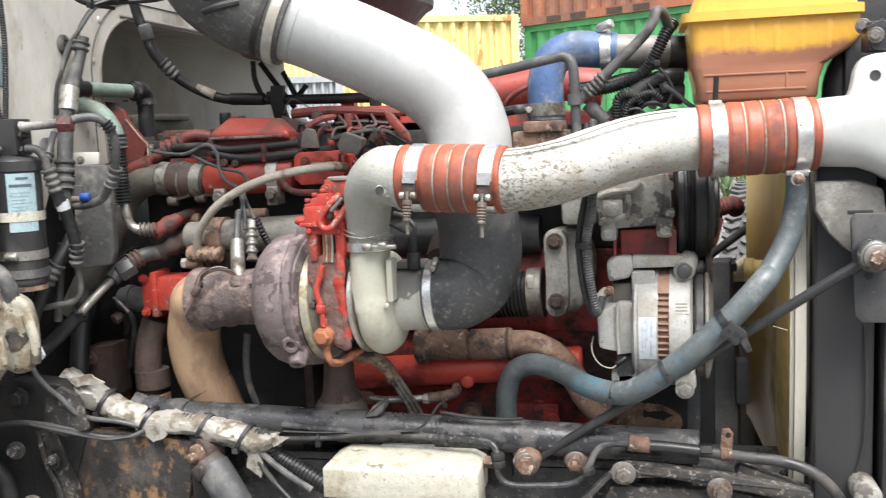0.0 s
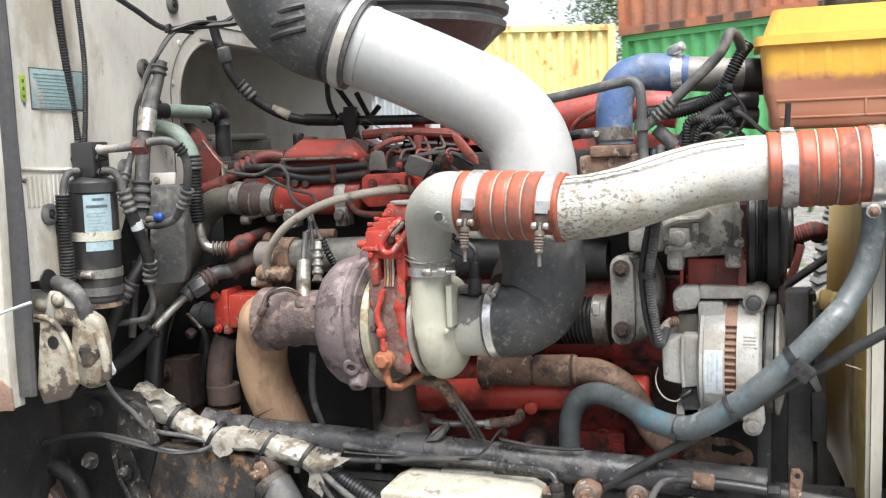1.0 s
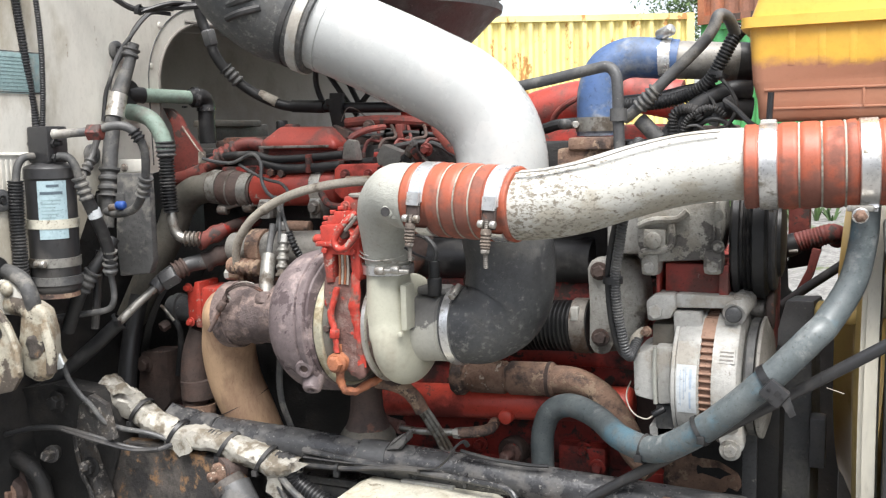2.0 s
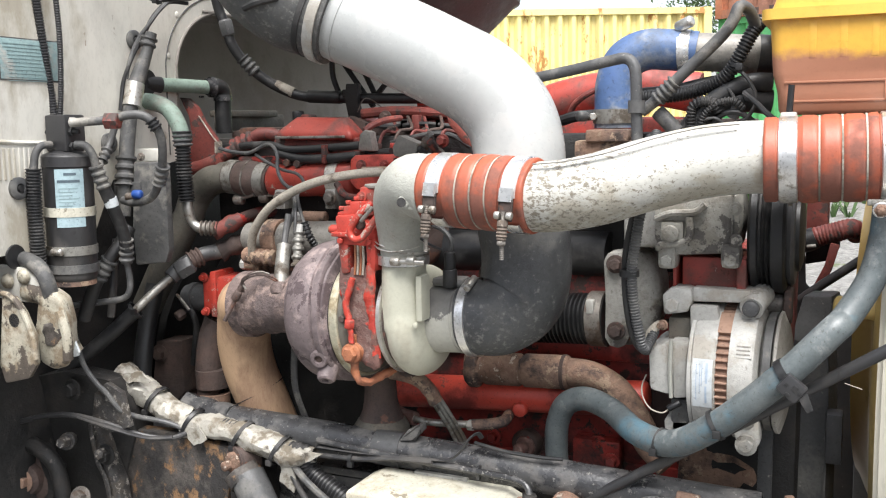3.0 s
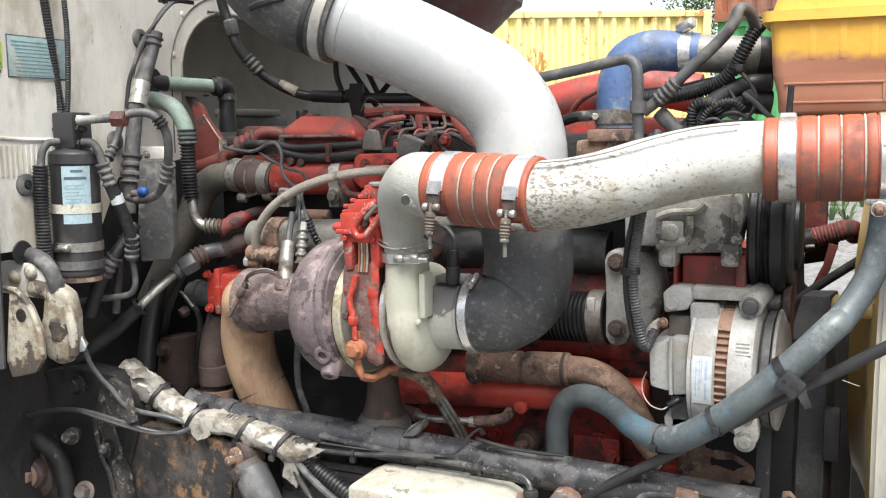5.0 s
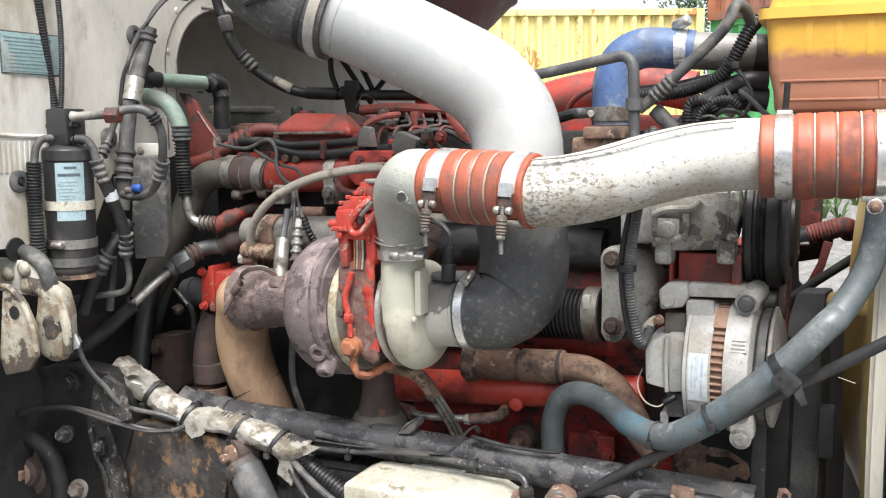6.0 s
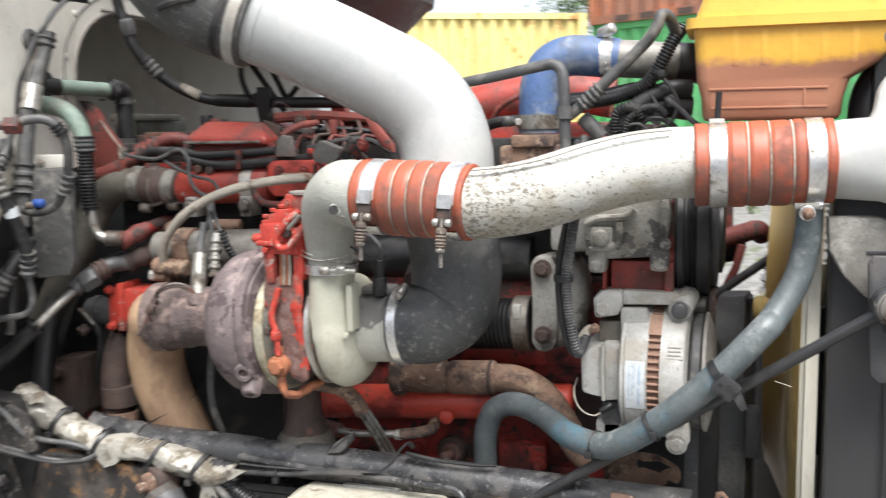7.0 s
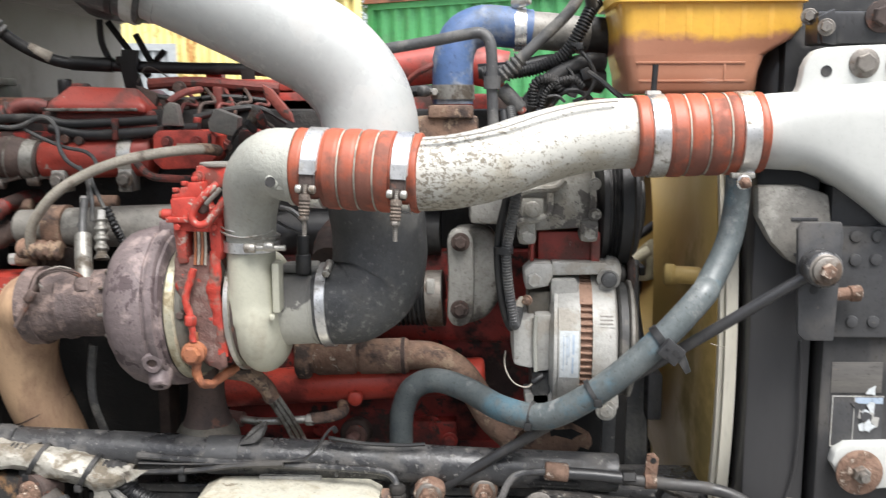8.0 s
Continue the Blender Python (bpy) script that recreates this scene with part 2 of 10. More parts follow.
    ironbrown=mat("brown_scaled_iron", (0.140, 0.102, 0.092), (0.106, 0.078, 0.071), 0.68, grit=0.25, bump=0.8, fine=110, wear=(0.085, 0.063, 0.060), wear_at=0.56, wear_scale=18, dirt=(0.225, 0.165, 0.145), dirt_at=0.57, dirt_scale=34),
    heatsteel=mat("heat_stained_steel", (0.58, 0.55, 0.42), (0.50, 0.47, 0.35), 0.30, 0.65, bump=0.05, scale=9, dirt=(0.30, 0.25, 0.16), dirt_at=0.58, dirt_scale=14),
    springrust=mat("dull_rusted_spring", (0.15, 0.115, 0.088), (0.10, 0.080, 0.066), 0.7, scale=40, bump=0.6, wear=(0.26, 0.22, 0.18), wear_at=0.66, wear_scale=60),
    # cream cab sheet with the shade of the recess put into its colour
    recess=mat("shade_toned_cream_sheet", (0.25, 0.226, 0.202), (0.215, 0.195, 0.175), 0.6, bump=0.02, scale=3, grit=0.08, speck=0.12, dirt=(0.20, 0.175, 0.15), dirt_at=0.58, dirt_scale=3),
    hinge=mat("chipped_cream_paint", (0.38, 0.355, 0.285), (0.31, 0.28, 0.215), 0.5, bump=0.3, wear=(0.075, 0.060, 0.047), wear_at=0.53, wear_scale=17, edge=0.05, dirt=(0.22, 0.175, 0.12), dirt_at=0.50, dirt_scale=24),
    boxwhite=mat("dirty_cream_box_paint", (0.52, 0.50, 0.415), (0.47, 0.45, 0.37), 0.5, bump=0.06, scale=5, dirt=(0.36, 0.32, 0.24), dirt_at=0.60, dirt_scale=9, wear=(0.22, 0.19, 0.14), wear_at=0.72),
    foil=mat("dirty_foil_sleeve", (0.40, 0.38, 0.335), (0.31, 0.295, 0.255), 0.42, 0.2, scale=20, bump=0.25, fine=90, speck=0.25, dirt=(0.17, 0.145, 0.11), dirt_at=0.56, dirt_scale=26, wear=(0.10, 0.085, 0.07), wear_at=0.70, wear_scale=34, edge=0.1),
    shroud=mat("yellowed_shroud_plastic", (0.58, 0.41, 0.14), (0.52, 0.36, 0.12), 0.35, bump=0.0, grit=0.03, speck=0.1, scale=5, dirt=(0.34, 0.25, 0.09), dirt_at=0.6, dirt_scale=3),
    ivory=mat("ivory_shroud_rim", (0.72, 0.68, 0.57), (0.66, 0.62, 0.51), 0.5, bump=0.03, grit=0.08, speck=0.12, stretch=(1, 1, 0.2), dirt=(0.36, 0.33, 0.25), dirt_at=0.6, dirt_scale=9),
    canister=mat("satin_black_canister", (0.031, 0.031, 0.033), (0.041, 0.040, 0.040), 0.29, bump=0.05, scale=6, grit=0.12, dirt=(0.075, 0.07, 0.065), dirt_at=0.58, dirt_scale=9, stretch=(1, 1, 0.5)),
    label=mat("pale_blue_label", (0.34, 0.45, 0.48), (0.29, 0.39, 0.42), 0.45, bump=0.03),
    labelwhite=mat("white_label", (0.58, 0.61, 0.62), (0.50, 0.53, 0.54), 0.45, bump=0.03),
    teal=mat("faded_teal_sticker", (0.27, 0.38, 0.38), (0.24, 0.34, 0.34), 0.5, bump=0.03, dirt=(0.36, 0.37, 0.34), dirt_at=0.62, dirt_scale=18),
    lime=mat("lime_sticker", (0.36, 0.50, 0.05), (0.30, 0.44, 0.05), 0.5, bump=0.02),
    tealprint=mat("faded_print", (0.225, 0.32, 0.322), (0.235, 0.33, 0.332), 0.5, bump=0),
    ink=mat("printed_ink", (0.06, 0.09, 0.11), (0.08, 0.11, 0.13), 0.5, bump=0),
    inkpale=mat("faded_blue_print", (0.34, 0.42, 0.52), (0.38, 0.45, 0.54), 0.5, bump=0),
    bluecap=mat("blue_plastic", (0.022, 0.085, 0.34), (0.02, 0.07, 0.28), 0.4, bump=0.05),
    palehose=mat("pale_woven_hose", (0.40, 0.36, 0.30), (0.32, 0.29, 0.24), 0.7, bump=0.3, fine=260, dirt=(0.18, 0.15, 0.12), dirt_at=0.6, dirt_scale=20),
    slot=mat("rust_brown_slot", (0.35, 0.215, 0.150), (0.27, 0.165, 0.118), 0.7, bump=0.15),
    yellow=mat("yellow_container_paint", (0.74, 0.635, 0.27), (0.69, 0.585, 0.23), 0.5, grit=0.08, bump=0.02, scale=1.5, fine=20, speck=0, dirt=(0.60, 0.50, 0.21), dirt_at=0.60, dirt_scale=2.5, wear=(0.42, 0.22, 0.07), wear_at=0.66, wear_scale=4.5, stretch=(1, 1, 0.5)),
    green=mat("green_container_paint", (0.085, 0.36, 0.125), (0.075, 0.31, 0.11), 0.5, bump=0.02, scale=1.5, fine=20, dirt=(0.10, 0.28, 0.12), dirt_at=0.6, dirt_scale=1.5),
    rustbox=mat("orange_brown_container_paint", (0.40, 0.15, 0.075), (0.34, 0.13, 0.07), 0.6, bump=0.02, scale=1.5, fine=20, dirt=(0.25, 0.12, 0.08), dirt_at=0.55, dirt_scale=1.5),
    shed=mat("grey_steel_cladding", (0.36, 0.38, 0.39), (0.32, 0.34, 0.35), 0.5, bump=0.02, scale=1.0, fine=20),
    tankyellow=mat("yellow_tank_plastic", (0.72, 0.455, 0.085), (0.68, 0.40, 0.07), 0.36, grit=0.06, speck=0.1, bump=0.03, scale=6, dirt=(0.66, 0.36, 0.05), dirt_at=0.6, dirt_scale=6, coat=0.1),
    tankbrown=mat("coolant_stained_tank_plastic", (0.66, 0.38, 0.055), (0.63, 0.32, 0.045), 0.36, bump=0.03, scale=6, grit=0.06, speck=0.1, wear=(0.335, 0.152, 0.090), wear_at=0.66, wear_scale=9, edge=0.30, wear_rough=0.4, lean=(2, 0.113, 0.083, 0.50), coat=0.15),
    stickerold=mat("weathered_sticker", (0.135, 0.125, 0.112), (0.10, 0.094, 0.088), 0.55, bump=0.05, grit=0.2, wear=(0.17, 0.12, 0.09), wear_at=0.58, wear_scale=30, stretch=(0.3, 1, 1.5)),
    radplastic=mat("smooth_dark_radiator_plastic", (0.042, 0.041, 0.042), (0.037, 0.036, 0.037), 0.42, bump=0.02, scale=5, grit=0.08, speck=0.1, dirt=(0.052, 0.050, 0.048), dirt_at=0.64, dirt_scale=3, stretch=(1, 1, 0.15)),
    gravel=mat("wet_gravel", (0.20, 0.195, 0.185), (0.11, 0.107, 0.10), 0.85, bump=0.8, scale=9, fine=40, dirt=(0.24, 0.23, 0.215), dirt_at=0.56, dirt_scale=22, wear=(0.08, 0.10, 0.04), wear_at=0.66, wear_scale=0.9),
    leaf=mat("broadleaf_green", (0.055, 0.10, 0.030), (0.085, 0.14, 0.045), 0.6, bump=0.0, scale=2),
    bark=mat("grey_bark", (0.13, 0.10, 0.075), (0.09, 0.07, 0.055), 0.85, bump=0.4),
    tread=mat("dusty_tyre_rubber", (0.11, 0.109, 0.107), (0.085, 0.084, 0.083), 0.75, bump=0.2),
    creamcab=mat("cream_vehicle_paint", (0.62, 0.57, 0.40), (0.55, 0.50, 0.35), 0.4, bump=0.03),
    glassred=mat("bright_red_enamel", (0.72, 0.05, 0.03), (0.62, 0.04, 0.025), 0.35, bump=0.03, coat=0.3),
)


# ---- mesh helpers ----
BASE = {}
TWIST = None


def thing(name, at, label, category, group="", kind=""):
    ob = new(name)
    ob.empty_display_size = 0.05
    ob.location = at
    BASE[ob.name] = Vector(at)
    return tagged(ob, label, category, group, kind)


def part(name, bm, material, parent=None, label="", sharp=35):
    """Links a bmesh, given in world metres, as one mesh object under a thing or a part."""
    origin = BASE[parent.name] if parent else Vector((0, 0, 0))
    if TWIST:
        bmesh.ops.rotate(bm, verts=bm.verts, cent=TWIST[0], matrix=Matrix.Rotation(radians(TWIST[1]), 3, 'Z'))
    bmesh.ops.translate(bm, verts=bm.verts, vec=-origin)
    bmesh.ops.recalc_face_normals(bm, faces=bm.faces)
    me = bpy.data.meshes.new(name)
    bm.to_mesh(me)
    bm.free()
    for p in me.polygons:
        p.use_smooth = True
    me.set_sharp_from_angle(angle=radians(sharp))
    me.materials.append(M[material])
    ob = new(name, me)
    if parent:
        ob.parent = parent
        BASE[ob.name] = origin
    if label:
        tagged(ob, label)
    return ob


def curve_points(pts, per=8):
    """A smooth line through the points; a fourth number is the radius."""
    p = [np.array(q, float) for q in pts]
    if len(p) == 2:
        return [p[0] + (p[1] - p[0]) * k / per for k in range(per + 1)]
    ext = [2 * p[0] - p[1]] + p + [2 * p[-1] - p[-2]]
    out = []
    for i in range(1, len(ext) - 2):
        a, b, c, d = ext[i - 1:i + 3]
        for k in range(per):
            t = k / per
            out.append(0.5 * (2 * b + (c - a) * t + (2 * a - 5 * b + 4 * c - d) * t * t + (3 * b - a - 3 * c + d) * t ** 3))
    return out + [p[-1]]


def sweep(pts, r=0.01, seg=14, per=8, rib=None, bm=None, flat=1.0, hollow=False):
    """A round bar or hose along a smooth line. rib: (pitch, height) of its rings."""
    bm = bm or bmesh.new()
    line = curve_points(pts, per)
    rad = [float(q[3]) if len(q) > 3 else r for q in line]
    line = [Vector(q[:3]) for q in line]
    if rib:
        s = [0.0]
        for a, b in zip(line, line[1:]):
            s.append(s[-1] + (b - a).length)
        k = max(4, int(s[-1] / rib[0] * 4))
        ss = np.linspace(0, s[-1], k + 1)
        xyz = [np.interp(ss, s, [q[i] for q in line]) for i in range(3)]
        rad = [float(v) + rib[1] * (1 if j % 4 in (0, 1) else -1) * 0.5 for j, v in enumerate(np.interp(ss, s, rad))]
        line = [Vector(q) for q in zip(*xyz)]
    tangent = [(line[min(i + 1, len(line) - 1)] - line[max(i - 1, 0)]).normalized() for i in range(len(line))]
    up = Vector((0, 0, 1)) if abs(tangent[0].z) < 0.9 else Vector((0, 1, 0))
    side = tangent[0].cross(up).normalized()
    rings = []
    for q, t, rr in zip(line, tangent, rad):
        side = (side - t * side.dot(t)).normalized()
        other = t.cross(side)
        rings.append([bm.verts.new(q + side * (rr * math.cos(2 * math.pi * j / seg)) + other * (rr * flat * math.sin(2 * math.pi * j / seg))) for j in range(seg)])
    for a, b in zip(rings, rings[1:]):
        for j in range(seg):
            bm.faces.new((a[j], a[(j + 1) % seg], b[(j + 1) % seg], b[j]))
    if not hollow:
        bm.faces.new(rings[0][::-1])
        bm.faces.new(rings[-1])
    return bm


def lathe(at, axis, profile, seg=24, bm=None, phase=0.0):
    """Turns a profile of (distance along the axis, radius) about an axis."""
    bm = bm or bmesh.new()
    ax = Vector(axis).normalized()
    up = Vector((0, 0, 1)) if abs(ax.z) < 0.9 else Vector((0, 1, 0))
    u = ax.cross(up).normalized()
    v = ax.cross(u)
    at = Vector(at)
    rings = []
    for s, r in profile:
        if r < 1e-6:
            rings.append([bm.verts.new(at + ax * s)])
        else:
            rings.append([bm.verts.new(at + ax * s + u * r * math.cos(phase + 2 * math.pi * j / seg) + v * r * math.sin(phase + 2 * math.pi * j / seg)) for j in range(seg)])
    for a, b in zip(rings, rings[1:]):
        for j in range(seg):
            k = (j + 1) % seg
            if len(a) == 1 and len(b) == 1:
                continue
            if len(a) == 1:
                bm.faces.new((a[0], b[k], b[j]))
            elif len(b) == 1:
                bm.faces.new((a[j], a[k], b[0]))
            else:
                bm.faces.new((a[j], a[k], b[k], b[j]))
    for ring, (s, r) in ((rings[0], profile[0]), (rings[-1], profile[-1])):
        if len(ring) > 1:
            bm.faces.new(ring)
    return bm


def drum(at, axis, length, r, bev=0.003, seg=24, bm=None):
    """A cylinder with rounded rims, from at along the axis."""
    b = min(bev, r * 0.5, length * 0.4)
    return lathe(at, axis, [(0, 0), (0, r - b), (b * 0.4, r - b * 0.35), (b, r), (length - b, r), (length - b * 0.4, r - b * 0.35), (length, r - b), (length, 0)], seg, bm)


def ring(at, axis, length, r0, r1, seg=32, bm=None):
    """An open ring of inner radius r0 and outer radius r1."""
    bm = bm or bmesh.new()
    ax = Vector(axis).normalized()
    up = Vector((0, 0, 1)) if abs(ax.z) < 0.9 else Vector((0, 1, 0))
    u = ax.cross(up).normalized()
    v = ax.cross(u)
    at = Vector(at)
    rows = [[bm.verts.new(at + ax * s + (u * math.cos(2 * math.pi * j / seg) + v * math.sin(2 * math.pi * j / seg)) * r) for j in range(seg)] for s, r in ((0, r0), (0, r1), (length, r1), (length, r0))]
    for a, b in zip(rows, rows[1:] + rows[:1]):
        for j in range(seg):
            bm.faces.new((a[j], a[(j + 1) % seg], b[(j + 1) % seg], b[j]))
    return bm


def slab(lo, hi, bev=0.003, bm=None, turn=0, about=None, tilt=0, segs=2):
    """A block between two corners with rounded edges, turned about z, then tilted about y."""
    own = bmesh.new()
    lo, hi = Vector(lo), Vector(hi)
    bmesh.ops.create_cube(own, size=1)
    for v in own.verts:
        v.co = Vector([(lo[i] + hi[i]) / 2 + v.co[i] * abs(hi[i] - lo[i]) for i in range(3)])
    if bev:
        bmesh.ops.bevel(own, geom=own.edges[:], offset=min(bev, min(abs(hi[i] - lo[i]) for i in range(3)) * 0.45), segments=segs, affect='EDGES', profile=0.6)
    if turn or tilt:
        c = Vector(about) if about else (lo + hi) / 2
        bmesh.ops.rotate(own, verts=own.verts, cent=c, matrix=Matrix.Rotation(radians(turn), 3, 'Z') @ Matrix.Rotation(radians(tilt), 3, 'Y'))
    return merge(own, bm)


def merge(own, bm):
    if bm is None:
        return own
    me = bpy.data.meshes.new("tmp")
    own.to_mesh(me)
    own.free()
    bm.from_mesh(me)
    bpy.data.meshes.remove(me)
    return bm


def prism(pts, depth, bev=0.002, bm=None, segs=2):
    """A plate: an outline in space, thickened by the vector depth, with rounded edges."""
    own = bmesh.new()
    front = own.faces.new([own.verts.new(p) for p in pts])
    ex = bmesh.ops.extrude_face_region(own, geom=[front])
    bmesh.ops.translate(own, verts=[g for g in ex["geom"] if isinstance(g, bmesh.types.BMVert)], vec=Vector(depth))
    if bev:
        bmesh.ops.bevel(own, geom=own.edges[:], offset=bev, segments=segs, affect='EDGES', profile=0.6)
    return merge(own, bm)


def hexbolt(at, axis, r=0.008, h=0.007, washer=True, bm=None, stud=0.0):
    """A hexagon bolt head on a washer; the axis points out of the surface."""
    ax = Vector(axis).normalized()
    at = Vector(at)
    bm = bm or bmesh.new()
    if washer:
        lathe(at - ax * 0.001, ax, [(0, 0), (0, r * 1.5), (0.0022, r * 1.5), (0.003, r * 1.4), (0.003, 0)], 18, bm)
    b = at + ax * (0.002 if washer else -0.001)
    lathe(b, ax, [(0, 0), (0, r), (h * 0.85, r), (h, r * 0.86), (h, 0)], 6, bm, 0.4)
    if stud:
        lathe(b + ax * h, ax, [(-0.002, 0), (-0.002, r * 0.5), (stud, r * 0.5), (stud, 0)], 12, bm)
    return bm


def crumple(bm, amp, scale, seed=0.0):
    for v in bm.verts:
        v.co += noise.noise_vector(v.co * scale + Vector((seed, seed * 1.7, 0))) * amp
    return bm


def worm_clamp(parent, at, axis, r, w=0.012, screw=(0, -1, 0), material="band", name="hose_clamp"):
    """A band round a hose with its screw housing, as a part with a screw on it."""
    ax, sc = Vector(axis).normalized(), Vector(screw).normalized()
    at = Vector(at)
    b = part(name, ring(at - ax * w / 2, ax, w, r - 0.002, r + 0.0018), material, parent)
    tang = ax.cross(sc).normalized()
    c = at + sc * (r + 0.004)
    bm = drum(c - tang * 0.013, tang, 0.026, 0.0055, 0.001, 12)
    lathe(c + tang * 0.012, tang, [(0, 0), (0, 0.006), (0.006, 0.006), (0.007, 0.005), (0.007, 0)], 6, bm)
    part("clamp_screw", bm, "steel", b)
    return b


def tie(parent, at, axis, r, w=0.006, material="rubber", name="cable_tie", tail=(0, -1, -0.4)):
    ax, d = Vector(axis).normalized(), Vector(tail).normalized()
    at = Vector(at)
    bm = ring(at - ax * w / 2, ax, w, r - 0.001, r + 0.0016, 20)
    d = (d - ax * d.dot(ax)).normalized()
    c = at + d * (r + 0.003)
    slab(c - Vector((0.005, 0.004, 0.005)), c + Vector((0.005, 0.004, 0.005)), 0.0012, bm)
    return part(name, bm, material, parent)


X, Y, Z = Vector((1, 0, 0)), Vector((0, 1, 0)), Vector((0, 0, 1))
FRONT = Vector((0, -1, 0))

# ---- ground and distance ----
def build_ground():
    bm = bmesh.new()
    n = 90
    grid = {}
    for i in range(n + 1):
        for j in range(n + 1):
            a, b = (i / n * 2 - 1), (j / n * 2 - 1)
            x, y = 260 * a * abs(a) ** 1.6, 10 + 260 * b * abs(b) ** 1.6
            h = 0.03 * noise.noise(Vector((x * 0.7, y * 0.7, 3.1))) + 0.02 * noise.noise(Vector((x * 2.3, y * 2.3, 0)))
            rise = 0.62 * min(1, max(0, (y - 5) / 10)) if y > 5 else 0
            grid[i, j] = bm.verts.new((x, y, h - 0.03 + rise))
    for i in range(n):
        for j in range(n):
            bm.faces.new((grid[i, j], grid[i + 1, j], grid[i + 1, j + 1], grid[i, j + 1]))
    tagged(part("ground", bm, "gravel"), "grey wet gravel yard with weeds under the truck", "ground", kind="structure")


build_ground()


def build_light_wall():
    """An unseen white wall added behind the camera to block low sky and bounce fill."""
    bm = slab((-9.0, -3.8, -0.1), (9.0, -3.6, 3.5), 0.01)
    tagged(part("wall_south", bm, "lightwall"), "unseen plain white wall added to shape the light", "wall", kind="structure")


build_light_wall()


def build_weeds():
    bm = bmesh.new()
    rnd = random.Random(4)
    for k in range(260):
        y = rnd.uniform(11.0, 16.2)
        c = Vector((rnd.uniform(-2.0, 3.2), y, 0.062 * (y - 5) - 0.04 if y < 15 else 0.58))
        for b in range(7):
            d = Vector((rnd.uniform(-1, 1), rnd.uniform(-1, 1), 0)) * 0.09
            h = rnd.uniform(0.08, 0.24)
            w = Vector((rnd.uniform(-1, 1), rnd.uniform(-1, 1), 0)).normalized() * 0.014
            q = [c + d * 0.2 - w, c + d * 0.2 + w, c + d * 0.8 + w * 1.3 + Z * h * 0.7, c + d * 1.4 + Z * h, c + d * 0.8 - w * 1.3 + Z * h * 0.7]
            bm.faces.new([bm.verts.new(p) for p in q])
    tagged(part("weeds", bm, "leaf"), "low green weeds growing through the gravel", "weeds", kind="stuff")


build_weeds()


def container(name, corner, along, length, height, paint, label, base=0.0, depth=2.44, pitch=0.28, deep=0.05):
    """A steel shipping container; corner is its top end corner on the near face, along the way that face runs."""
    corner, u = Vector(corner), Vector(along).normalized()
    inward = Vector((-u.y, u.x, 0))
    if inward.y < 0:
        inward = -inward
    top = corner.z
    c0 = Vector((corner.x, corner.y, base))
    t = thing(name, c0, label, "shipping container")
    h = top - base

    def block(a0, a1, d0, d1, z0, z1, bm=None):
        own = bmesh.new()
        bmesh.ops.create_cube(own, size=1)
        for v in own.verts:
            a, d, z = (a0 + a1) / 2 + v.co.x * (a1 - a0), (d0 + d1) / 2 + v.co.y * (d1 - d0), (z0 + z1) / 2 + v.co.z * (z1 - z0)
            v.co = c0 + u * a + inward * d + Z * z
        return merge(own, bm)

    # corrugated near side
    bm = bmesh.new()
    prof = [(0.0, deep), (pitch * 0.25, deep), (pitch * 0.5, 0), (pitch * 0.75, 0)]
    cols = []
    a = 0.12
    while a < length - 0.12:
        for s, d in prof:
            if a + s < length - 0.1:
                p = c0 + u * (a + s) + inward * (0.02 + d)
                cols.append((bm.verts.new(p + Z * 0.12), bm.verts.new(p + Z * (h - 0.09))))
        a += pitch
    for p, q in zip(cols, cols[1:]):
        bm.faces.new((p[0], q[0], q[1], p[1]))
    part("side_panel", bm, paint, t, sharp=15)
    part("top_rail", block(0, length, 0, 0.09, h - 0.10, h), paint, t)
    part("bottom_rail", block(0, length, 0, 0.09, 0, 0.14), paint, t)
    part("corner_post", block(0, 0.13, -0.004, 0.15, 0, h + 0.004), paint, t)
    part("corner_post", block(length - 0.13, length, -0.004, 0.15, 0, h + 0.004), paint, t)
    part("roof", block(0, length, 0.09, depth - 0.04, h - 0.05, h - 0.01), paint, t)
    part("far_side", block(0, length, depth - 0.04, depth, 0, h), paint, t)
    part("end_wall", block(0.02, 0.05, 0.15, depth - 0.04, 0.1, h - 0.05), paint, t)
    part("end_wall", block(length - 0.05, length - 0.02, 0.15, depth - 0.04, 0.1, h - 0.05), paint, t)
    return t


YCORNER = (-2.101, 16.500, 3.298)
container("yellow_container", YCORNER, (-0.90, -0.436, 0), 6.06, 2.6, "yellow", "yellow corrugated steel shipping container with rust streaks", base=0.62, pitch=0.225, deep=0.08)
container("grey_container", (-4.60, 14.30, 2.30), (-0.94, -0.34, 0), 4.0, 1.9, "shed", "low pale grey corrugated steel container before a yellow one", base=0.6, depth=0.9, pitch=0.13, deep=0.06)
GCORNER = (-2.036, 16.800, 3.111)
container("green_container", GCORNER, (0.86, -0.51, 0), 6.06, 2.6, "green", "green corrugated steel shipping container on the gravel", base=0.60)
orange = container("orange_container", (GCORNER[0] - 0.05, GCORNER[1] - 0.03, GCORNER[2] + 2.6), (0.86, -0.51, 0), 6.06, 2.6, "rustbox", "faded orange brown shipping container stacked on a green one", base=GCORNER[2] + 0.004)
